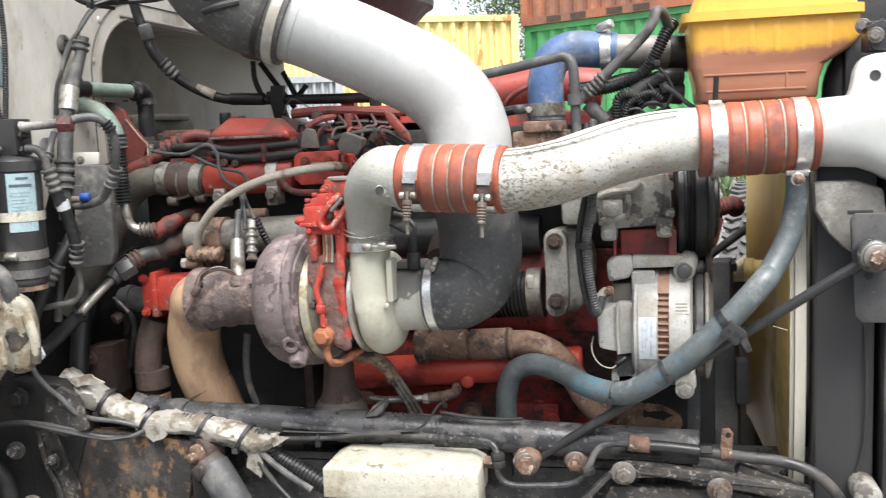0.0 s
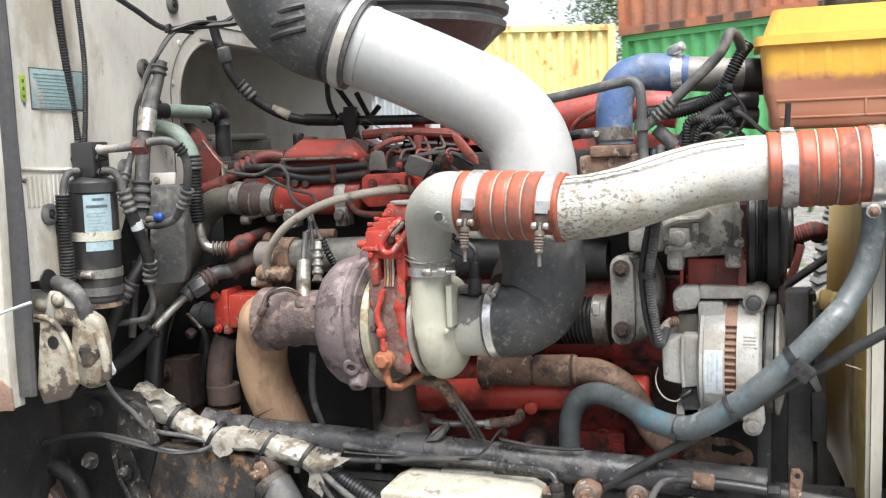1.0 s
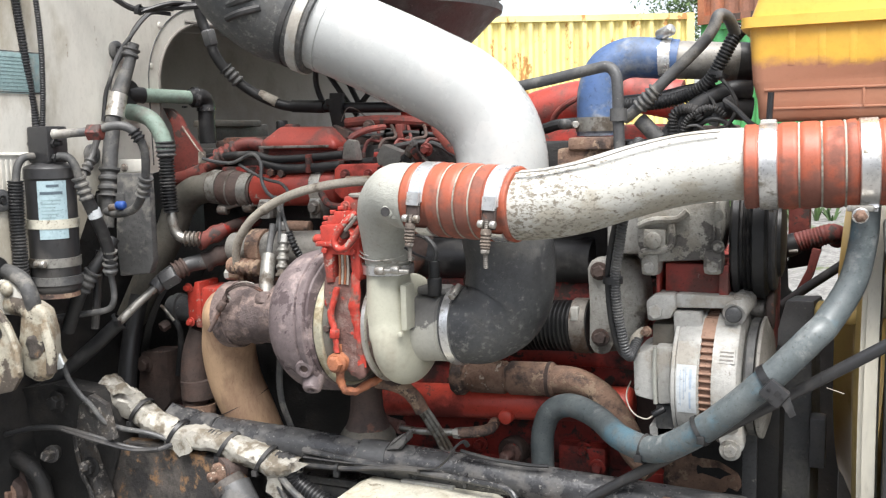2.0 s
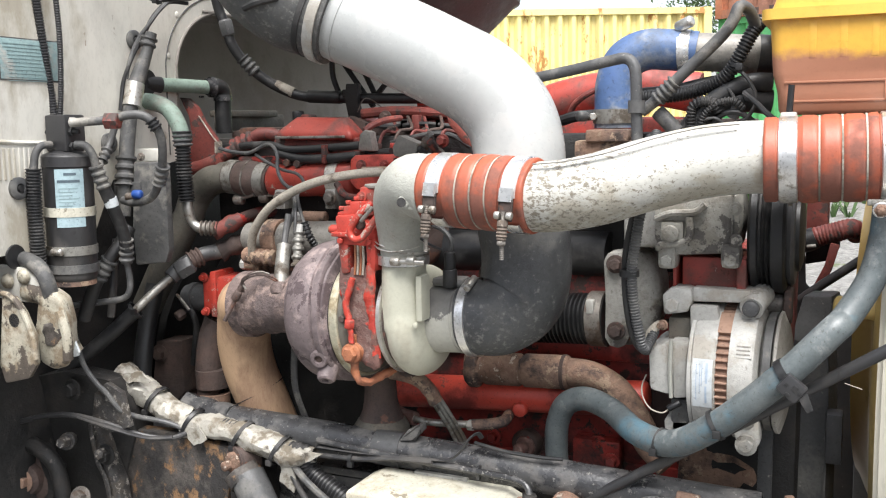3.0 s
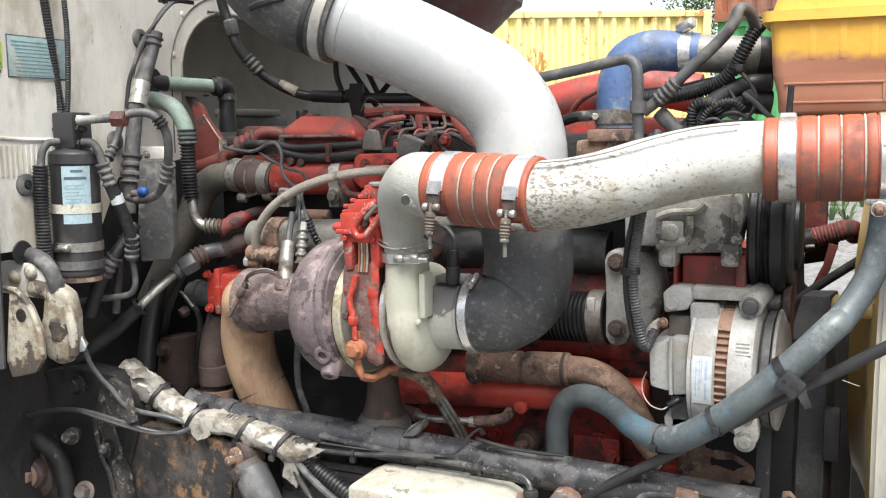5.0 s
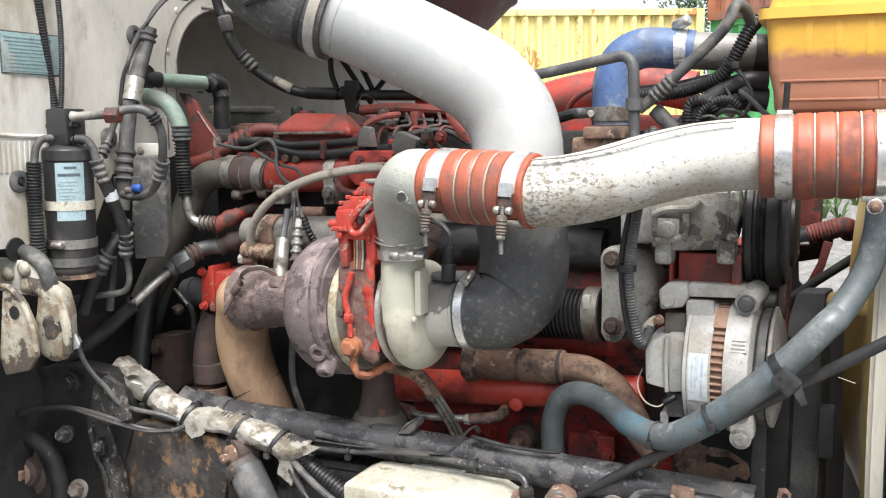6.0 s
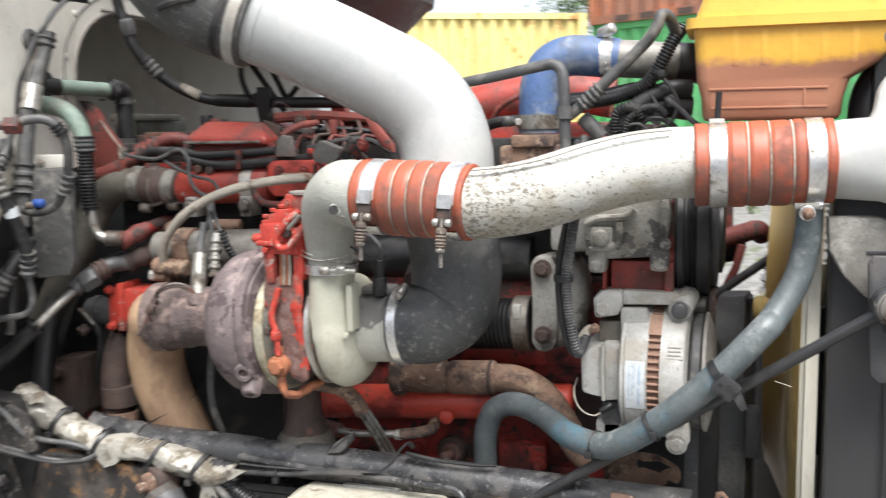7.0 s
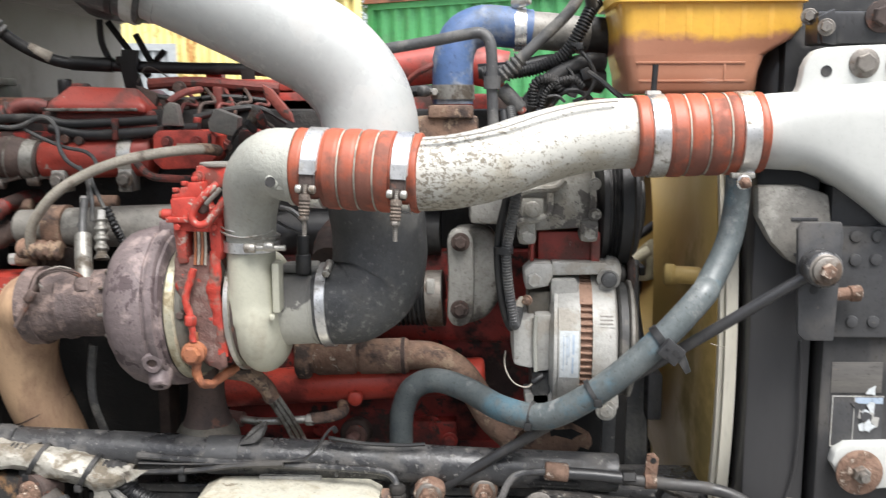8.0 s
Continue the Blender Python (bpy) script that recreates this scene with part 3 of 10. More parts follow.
for a in (0.55, 1.05, 1.75, 2.25, 3.6, 4.1):
    u = Vector((0.86, -0.51, 0)).normalized()
    p = Vector((GCORNER[0] - 0.05, GCORNER[1] - 0.03, GCORNER[2] + 0.02)) + u * a
    inward = Vector((0.51, 0.86, 0)).normalized()
    part("fork_pocket", prism([tuple(p - inward * 0.006), tuple(p + u * 0.30 - inward * 0.006), tuple(p + u * 0.30 - inward * 0.006 + Z * 0.10), tuple(p - inward * 0.006 + Z * 0.10)], tuple(inward * 0.02), 0), "rustdark", orange, "dark fork pocket")


def tree(at, height, spread, seed):
    rnd = random.Random(seed)
    at = Vector(at)
    t = thing("tree", at, "leafy green broadleaf tree behind the containers", "tree", "trees behind the yard")
    top = at + Z * height * 0.62
    bm = sweep([(*at, 0.24), (*(at + Vector((0.1, 0.05, height * 0.3))), 0.18), (*top, 0.08)], 0.2, 10, 5)
    tips = []
    for k in range(13):
        a = k * 2.4 + rnd.uniform(-0.3, 0.3)
        z0 = height * rnd.uniform(0.28, 0.6)
        r = spread * rnd.uniform(0.45, 0.95)
        e = at + Vector((math.cos(a) * r, math.sin(a) * r, z0 + height * rnd.uniform(0.12, 0.36)))
        sweep([(*(at + Z * z0), 0.075), (*((at + Z * z0) * 0.45 + e * 0.55 + Z * 0.15), 0.05), (*e, 0.02)], 0.05, 6, 4, bm=bm)
        tips.append(e)
    part("trunk", bm, "bark", t)
    vs, fs = [], []
    for c in tips + [top, top + Z * height * 0.15]:
        for k in range(1100):
            p = c + Vector((rnd.gauss(0, 1), rnd.gauss(0, 1), rnd.gauss(0, 0.8))) * spread * 0.26
            a, b = Vector((rnd.gauss(0, 1), rnd.gauss(0, 1), rnd.gauss(0, 1))).normalized(), Vector((rnd.gauss(0, 1), rnd.gauss(0, 1), rnd.gauss(0, 0.5))).normalized()
            s = rnd.uniform(0.05, 0.1)
            i = len(vs)
            vs += [p - a * s, p + b * s * 0.5, p + a * s, p - b * s * 0.5]
            fs.append((i, i + 1, i + 2, i + 3))
    me = bpy.data.meshes.new("crown")
    me.from_pydata([v - at for v in vs], [], fs)
    me.materials.append(M["leaf"])
    ob = new("crown", me)
    ob.parent = t


tree((-2.6, 31, 0.55), 7.4, 2.6, 2)
tree((2.4, 33, 0.55), 8.6, 3.0, 3)

# ---- the cab front wall ----
WALLX = -1.04


def build_firewall():
    zb, zt, zo, yl, ya = 1.06, 2.35, 1.655, 1.225, 1.69
    yz = [(yl, 1.225), (1.44, 1.225), (1.50, 1.33), (ya, 1.36), (ya, zo - 0.13)]
    for k in range(1, 8):
        a = k / 8 * math.pi / 2
        yz.append((ya + 0.15 - 0.15 * math.cos(a), zo - 0.13 + 0.13 * math.sin(a)))
    yz += [(ya + 0.15, zo), (3.25, zo), (3.25, zt), (yl, zt)]
    bm = prism([(WALLX, y, z) for y, z in yz], (-0.03, 0, 0), 0)
    w = tagged(part("wall_cab_front", bm, "wall"), "weathered white painted cab front wall with an arched opening", "cab wall", kind="structure")
    BASE[w.name] = Vector((0, 0, 0))
    edge = [(WALLX - 0.002, y, z) for y, z in yz[3:13]] + [(WALLX - 0.002, 2.6, zo)]
    # the lip shares the recess colour, darkened for shade
    lip = sweep(edge, 0.0045, 10, 3)
    part("arch_lip", lip, "recess", w)
    bead = [(ya - 0.032, 1.37), (ya - 0.032, zo - 0.13)]
    for k in range(1, 9):
        a = k / 8 * math.pi / 2
        bead.append((ya + 0.15 - 0.182 * math.cos(a), zo - 0.13 + 0.162 * math.sin(a)))
    bead.append((2.6, zo + 0.032))
    inner = sweep([(WALLX + 0.0005, y, z) for y, z in bead], 0.0014, 8, 3)
    part("seam_bead", inner, "hosegrey", w, "dark cracked seam")
    rnd = random.Random(2)
    for y, z in ((1.663, 1.50), (1.668, 1.56), (1.70, 1.64), (1.78, 1.685), (1.665, 1.44)):
        part("rivet", lathe((WALLX, y, z), X, [(0, 0), (0, 0.0065), (0.002, 0.005), (0.003, 0)], 12), "wall", w)


build_firewall()


def build_recess():
    yz = [(1.60, 1.37), (1.60, 1.72), (2.55, 1.72), (3.87, 1.72), (3.87, 1.20), (1.95, 1.20)]
    bm = bmesh.new()
    back = [bm.verts.new((-1.52, y, z)) for y, z in yz]
    rim = [bm.verts.new((-1.07 if y < 2.6 else -1.44, y, z)) for y, z in yz]
    bm.faces.new(back)
    for j in range(6):
        if j < 3:
            bm.faces.new((back[j], back[(j + 1) % 6], rim[(j + 1) % 6], rim[j]))
    bmesh.ops.bevel(bm, geom=[e for e in bm.edges if len(e.link_faces) == 2], offset=0.03, segments=4, affect='EDGES', profile=0.5)
    bmesh.ops.solidify(bm, geom=bm.faces[:], thickness=0.012)
    r = tagged(part("wall_cab_recess", bm, "recess"), "cream sheet metal recess, coloured dark for shade, behind the arched opening", "cab wall", kind="structure")
    BASE[r.name] = Vector((0, 0, 0))
    part("plug", lathe((-1.52, 2.12, 1.55), X, [(0, 0), (0, 0.012), (0.004, 0.011), (0.004, 0)], 14), "rubber", r)


build_recess()


def build_lower_bulkhead():
    bm = slab((-1.20, 1.24, 0.25), (-1.17, 3.1, 1.36), 0.004)
    tagged(part("wall_cab_lower", bm, "frame"), "black lower bulkhead under the cab", "cab wall", kind="structure")
    t = thing("flywheel_housing", (-1.07, 1.95, 0.4), "black oily flywheel housing behind the engine", "engine housing")
    bm = lathe((-1.15, 2.12, 0.92), X, [(0, 0), (0, 0.26), (0.03, 0.30), (0.10, 0.33), (0.16, 0.33), (0.165, 0.30), (0.165, 0)], 36)
    part("housing", bm, "frame", t)
    bm = lathe((-1.9, 1.97, 0.92), X, [(0, 0), (0, 0.2), (0.75, 0.24), (0.75, 0)], 28)
    part("gearbox", bm, "frame", t)


build_lower_bulkhead()


def build_cab_side():
    t = thing("cab_door", (-1.12, 1.2, 0.8), "white cab door edge with rusted lower corner", "door")
    bm = prism([(-1.045, 1.190, 1.710), (-1.044, 1.190, 1.407), (-1.057, 1.190, 1.142), (-1.056, 1.190, 1.028), (-1.173, 1.190, 1.017), (-1.130, 1.190, 1.718)], (0, 0.03, 0), 0.003)
    part("door_skin", bm, "wall", t)
    bm = prism([(-1.143, 1.188, 1.057), (-1.073, 1.188, 1.077), (-1.054, 1.188, 1.061), (-1.053, 1.188, 1.027), (-1.148, 1.188, 1.018)], (0, 0.004, 0), 0.001)
    part("rusted_corner", crumple(bm, 0.001, 60), "rust", t, "rusted lower door corner")
    bm = sweep([(-1.041, 1.215, 1.714), (-1.039, 1.215, 1.579), (-1.040, 1.215, 1.449), (-1.039, 1.215, 1.273), (-1.046, 1.215, 1.045)], 0.017, 10, 6, flat=0.6)
    s = part("door_seal", bm, "greyrad", t, "grey rubber door seal")
    part("loose_cable_tie", sweep([(-1.055, 1.170, 1.182), (-1.022, 1.170, 1.193), (-0.992, 1.180, 1.203)], 0.0025, 6, 4), "labelwhite", t, "white plastic tie end")


build_cab_side()

# ---- chassis ----
def build_chassis():
    t = thing("chassis_rail", (-0.4, 1.56, 0.3), "black painted steel chassis rail with oily dirt", "chassis rail")
    part("rail_web", slab((-2.2, 1.555, 0.55), (0.75, 1.575, 0.814), 0.004), "tube", t)
    part("rail_flange", slab((-2.2, 1.555, 0.815), (0.75, 1.66, 0.829), 0.004), "tube", t)
    part("rail_flange", slab((-2.2, 1.555, 0.535), (0.75, 1.66, 0.549), 0.004), "frame", t)
    # bracket under the cab with its rusty plates
    bm = prism([(-1.538, 1.420, 0.933), (-1.198, 1.420, 0.972), (-1.099, 1.420, 0.992), (-1.020, 1.440, 0.977), (-1.002, 1.460, 0.940), (-0.996, 1.470, 0.875), (-1.080, 1.470, 0.643), (-1.582, 1.420, 0.578)], (0, 0.05, 0), 0.004)
    part("cab_mount_bracket", bm, "frame", t)
    bm = prism([(-1.024, 1.475, 0.878), (-0.897, 1.475, 0.883), (-0.787, 1.475, 0.867), (-0.823, 1.475, 0.653), (-1.052, 1.475, 0.612)], (0, 0.03, 0), 0.004)
    part("rusty_gusset", crumple(bm, 0.002, 30), "grime", t, "rust streaked steel gusset plate")
    bm = prism([(-1.076, 1.438, 0.892), (-1.050, 1.438, 0.893), (-1.038, 1.438, 0.837), (-1.013, 1.438, 0.787), (-1.008, 1.438, 0.734), (-1.040, 1.438, 0.723), (-1.049, 1.438, 0.782), (-1.068, 1.438, 0.833)], (0, 0.03, 0), 0.005)
    part("mount_rib", crumple(bm, 0.002, 40), "crust", t)
    part("rib_edge", crumple(sweep([(-1.068, 1.434, 0.893), (-1.056, 1.432, 0.836), (-1.034, 1.432, 0.785), (-1.026, 1.434, 0.730)], 0.0045, 8, 6, flat=0.6), 0.002, 80), "crust", t, "scuffed pale steel edge")
    bm = prism([(-1.028, 1.410, 0.962), (-1.001, 1.410, 0.983), (-0.968, 1.410, 0.968), (-0.953, 1.410, 0.908), (-0.999, 1.410, 0.893), (-1.040, 1.410, 0.908)], (0, 0.012, 0), 0.002)
    part("clip_plate", bm, "crust", t)
    bm = sweep([(-1.273, 1.400, 0.864), (-1.201, 1.395, 0.861), (-1.140, 1.395, 0.842), (-1.113, 1.400, 0.798), (-1.109, 1.400, 0.700)], 0.015, 12, 6)
    part("curved_arm", crumple(bm, 0.002, 40), "frame", t)
    bm = lathe((-1.192, 1.415, 0.790), (0.25, -1, 0.05), [(0, 0), (0, 0.052), (0.012, 0.054), (0.020, 0.048), (0.024, 0.034), (0.036, 0.030), (0.040, 0.022), (0.040, 0)], 28)
    part("rusty_bush", crumple(bm, 0.004, 45), "rustdark", t, "rust brown rubber mount bush")
    part("bush_nut", crumple(hexbolt((-1.182, 1.376, 0.792), (0.25, -1, 0.05), 0.015, 0.014), 0.0015, 70), "rust", t)
    part("bush_bracket", crumple(prism([(-1.244, 1.402, 0.858), (-1.172, 1.402, 0.850), (-1.127, 1.402, 0.812), (-1.142, 1.402, 0.720), (-1.262, 1.402, 0.710)], (0, 0.03, 0), 0.006), 0.003, 40), "frame", t)
    part("clean_bolt", hexbolt((-1.075, 1.408, 0.765), (0.2, -1, 0.3), 0.013, 0.016), "bolt", t)
    part("mount_stud", crumple(sweep([(-1.110, 1.425, 0.862), (-1.090, 1.398, 0.870)], 0.014, 12, 4), 0.002, 60), "crust", t)
    for p in ((-1.087, 1.418, 0.960), (-1.030, 1.430, 0.843), (-1.236, 1.400, 0.824)):
        part("bolt", hexbolt(p, FRONT, 0.013, 0.012), "frame", t)
    for p in ((-1.086, 1.396, 0.871), (-1.034, 1.430, 0.846)):
        part("bolt", hexbolt(p, (0.3, -1, 0.2), 0.010, 0.02), "crust", t)
    part("rusty_strap", prism([(-1.231, 1.385, 0.878), (-1.210, 1.385, 0.884), (-1.242, 1.385, 0.618), (-1.269, 1.385, 0.613)], (0, 0.006, 0), 0.001), "rust", t)


build_chassis()


def build_frame_tube():
    a, b = Vector((-0.870, 1.525, 0.902)), Vector((0.078, 1.515, 0.872))
    t = thing("cross_tube", (a.x, a.y, a.z - 0.03), "worn black painted steel tube lying along the chassis", "steel tube")
    d = (b - a).normalized()
    bm = lathe(a, d, [(0, 0), (0, 0.0265), (0.002, 0.028), ((b - a).length - 0.002, 0.028), ((b - a).length, 0.0265), ((b - a).length, 0.024), ((b - a).length - 0.05, 0.024), ((b - a).length - 0.05, 0)], 28)
    part("tube", bm, "tube", t)
    m = a + d * (b - a).length * 0.36
    bm = ring(m, d, 0.05, 0.026, 0.0295, 28)
    part("tape_wrap", crumple(bm, 0.002, 60), "dusty", t, "dusty tape wrapped round the tube")
    bm = prism([(-0.478, 1.500, 0.913), (-0.461, 1.500, 0.932), (-0.441, 1.500, 0.943), (-0.441, 1.500, 0.930), (-0.454, 1.500, 0.916)], (0, 0.03, 0), 0.001)
    part("torn_tape", crumple(bm, 0.003, 70), "tube", t)
    bm = sweep([(-0.932, 1.535, 0.916), (-0.872, 1.530, 0.909), (-0.816, 1.520, 0.910)], 0.022, 12, 5)
    part("frayed_end", crumple(bm, 0.006, 90), "tube", t)
    # bracket that carries it on the rail
    for x in (-0.75, -0.25, 0.05):
        part("saddle", slab((x - 0.02, 1.535, 0.799), (x + 0.02, 1.56, a.z - 0.015), 0.003), "frame", t)


build_frame_tube()

# ---- engine: block, head and covers ----
def build_engine():
    t = thing("engine_block", (-0.45, 1.95, 0.45), "red painted diesel engine block with oily grime", "engine")
    bm = slab((-0.555, 1.72, 0.50), (0.06, 2.25, 1.17), 0.012)
    part("block", bm, "redlow", t)
    # rear of the block and the cylinder head are black, the front red
    part("rear_block", slab((-0.98, 1.86, 0.50), (-0.56, 2.25, 1.16), 0.012), "frame", t, "black rear of the block")
    part("rear_web", slab((-0.70, 1.80, 0.62), (-0.68, 1.86, 1.10), 0.004), "rustdark", t)
    part("red_boss", crumple(drum(Vector((-0.925, 1.80, 1.02)), FRONT, 0.05, 0.022, 0.004, 16), 0.002, 60), "redlow", t)
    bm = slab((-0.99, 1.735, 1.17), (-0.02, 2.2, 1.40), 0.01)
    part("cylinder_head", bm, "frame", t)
    bm = slab((-0.55, 1.715, 0.78), (0.02, 1.75, 0.845), 0.01)
    slab((-0.5, 1.70, 1.02), (-0.02, 1.74, 1.09), 0.012, bm)
    part("water_jacket_rib", bm, "redlow", t)
    # long red rail along the side
    a, b = Vector((-0.585, 1.690, 0.937)), Vector((-0.115, 1.690, 0.967))
    bm = drum(a, b - a, (b - a).length, 0.030, 0.006, 20)
    part("coolant_rail", bm, "redrail", t)
    c = Vector((-0.326, 1.655, 0.936))
    bm = drum(c + Y * 0.03, FRONT, 0.034, 0.0125, 0.003, 18)
    part("rail_boss", bm, "redrail", t)
    part("boss_plug", lathe(c + Y * 0.001, FRONT, [(0, 0), (0, 0.004), (0.0045, 0.003), (0.0045, 0)], 10), "rubber", t)
    c = Vector((-0.329, 1.700, 0.858))
    bm = drum(c + Y * 0.03, (-0.2, -1, 0), 0.03, 0.026, 0.004, 20)
    part("plug_flange", bm, "rustdark", t)
    bm = drum(c + Y * 0.004, (-0.2, -1, 0), 0.012, 0.018, 0.003, 20)
    drum(c, (-0.3, -1, 0), 0.03, 0.010, 0.003, 14, bm)
    part("drain_plug", bm, "redrust", t)
    for p in ((-0.394, 1.710, 0.865), (-0.202, 1.700, 0.879), (-0.173, 1.680, 0.858), (-0.388, 1.700, 0.830)):
        part("block_bolt", hexbolt(p, FRONT, 0.009, 0.012), "redlow", t)
    bm = slab((-0.244, 1.690, 0.887), (-0.162, 1.740, 0.825), 0.006)
    part("side_cover", bm, "redlow", t)
    # rear gear housing seen under the pipes
    bm = prism([(-1.138, 1.700, 0.983), (-1.072, 1.700, 0.989), (-1.071, 1.700, 0.881), (-1.110, 1.700, 0.840), (-1.163, 1.700, 0.840)], (0, 0.06, 0), 0.004)
    part("gear_housing", bm, "rustdark", t)
    part("housing_bolt", hexbolt((-1.130, 1.700, 0.957), FRONT, 0.013, 0.01), "rustdark", t)
    bm = slab((-1.080, 1.710, 0.986), (-1.076, 1.760, 0.852), 0.004)
    part("red_flange", bm, "redlow", t)
    bm = slab((-0.062, 1.660, 0.901), (0.059, 1.720, 0.828), 0.006)
    bmesh.ops.subdivide_edges(bm, edges=bm.edges[:], cuts=3, use_grid_fill=True)
    part("rusty_foot", crumple(bm, 0.0035, 30), "rust", t, "rust brown cast engine foot")
    return t


build_engine()


def build_valve_covers():
    t = thing("valve_cover", (-0.72, 1.85, 1.40), "red painted valve cover with a steel trim strip", "engine cover")
    lo = [(-0.829, 1.710, 1.396), (-0.667, 1.710, 1.392)]
    a, b = Vector(lo[0]), Vector(lo[1])
    d, s = 0.20, 0.028
    base = [a, b, b + Y * d, a + Y * d]
    top = [a + Vector((s, s, 0.042)), b + Vector((-s, s, 0.042)), b + Vector((-s, d - s, 0.042)), a + Vector((s, d - s, 0.042))]
    bm = bmesh.new()
    low = [bm.verts.new(p) for p in base]
    mid = [bm.verts.new(p + Z * 0.014) for p in base]
    hi = [bm.verts.new(p) for p in top]
    for r0, r1 in ((low, mid), (mid, hi)):
        for j in range(4):
            bm.faces.new((r0[j], r0[(j + 1) % 4], r1[(j + 1) % 4], r1[j]))
    bm.faces.new(low[::-1])
    bm.faces.new(hi)
    bmesh.ops.bevel(bm, geom=bm.edges[:], offset=0.006, segments=3, affect='EDGES', profile=0.6)
    part("cover", bm, "redclean", t)
    part("trim_strip", slab(a + Vector((0.0, -0.006, 0.001)), b + Vector((-0.012, 0.004, 0.010)), 0.0015), "dullsteel", t, "dull steel edge strip")
    bm = drum(Vector((-0.799, 1.780, 1.433)) - Z * 0.02, Z, 0.03, 0.016, 0.004, 16)
    part("filler_cap", bm, "reddull", t)
    part("cap_knob", drum(Vector((-0.835, 1.800, 1.441)) - Z * 0.02, Z, 0.03, 0.012, 0.003, 14), "rubber", t)
    part("cover_skirt", slab((a.x - 0.015, 1.72, a.z - 0.05), (b.x + 0.01, 1.95, a.z + 0.002), 0.008), "reddull", t)

    t = thing("rocker_housing", (-0.35, 1.9, 1.40), "red painted rocker housings along the cylinder head", "engine cover")
    bm = slab((-0.60, 1.80, 1.36), (-0.36, 2.15, 1.430), 0.012)
    part("housing", bm, "red", t)
    bm = slab((-0.345, 1.78, 1.34), (-0.10, 2.15, 1.425), 0.012)
    part("housing", bm, "red", t)
    part("head_deck", slab((-0.98, 1.80, 1.37), (0.0, 2.2, 1.42), 0.006), "rustdark", t)
    part("rocker_lid", slab((-0.66, 1.80, 1.430), (-0.44, 1.96, 1.450), 0.006), "redclean", t)
    part("bright_cap", slab((-0.618, 1.890, 1.440), (-0.588, 1.920, 1.466), 0.004), "glassred", t, "bright glossy red cap")
    for p in ((-0.643, 1.720, 1.355), (-0.536, 1.700, 1.341), (-0.488, 1.720, 1.390)):
        part("housing_bolt", hexbolt(p, FRONT, 0.008, 0.01), "reddull", t)
    part("long_rail", sweep([(-0.690, 1.800, 1.442), (-0.605, 1.800, 1.445), (-0.466, 1.800, 1.434)], 0.010, 10, 5), "reddull", t)

    t = thing("rear_cover", (-0.95, 1.95, 1.35), "dull grey cast cover at the rear of the engine", "engine cover")
    bm = slab((-1.032, 1.800, 1.414), (-1.041, 2.050, 1.449), 0.008)
    part("cover", bm, "castdark", t)
    bm = slab((-1.0, 1.80, 1.30), (-0.75, 2.05, 1.415), 0.01)
    part("cover_base", bm, "rustdark", t)
    part("ledge", slab((-1.067, 1.820, 1.443), (-1.015, 2.000, 1.457), 0.004), "castdark", t)


build_valve_covers()


def build_red_fin():
    t = thing("lifting_bracket", (-0.98, 1.72, 1.35), "red painted steel lifting bracket at the engine rear", "bracket")
    bm = prism([(-1.045, 1.700, 1.481), (-1.026, 1.700, 1.479), (-1.005, 1.700, 1.461), (-0.990, 1.700, 1.433), (-0.958, 1.700, 1.394), (-0.975, 1.700, 1.355), (-1.023, 1.700, 1.335), (-1.032, 1.700, 1.347), (-1.019, 1.700, 1.406), (-1.025, 1.700, 1.445)], (0, 0.012, 0), 0.002)
    part("plate", bm, "reddull", t)
    part("foot", slab((-1.039, 1.700, 1.304), (-1.005, 1.760, 1.353), 0.004), "redlow", t)


build_red_fin()


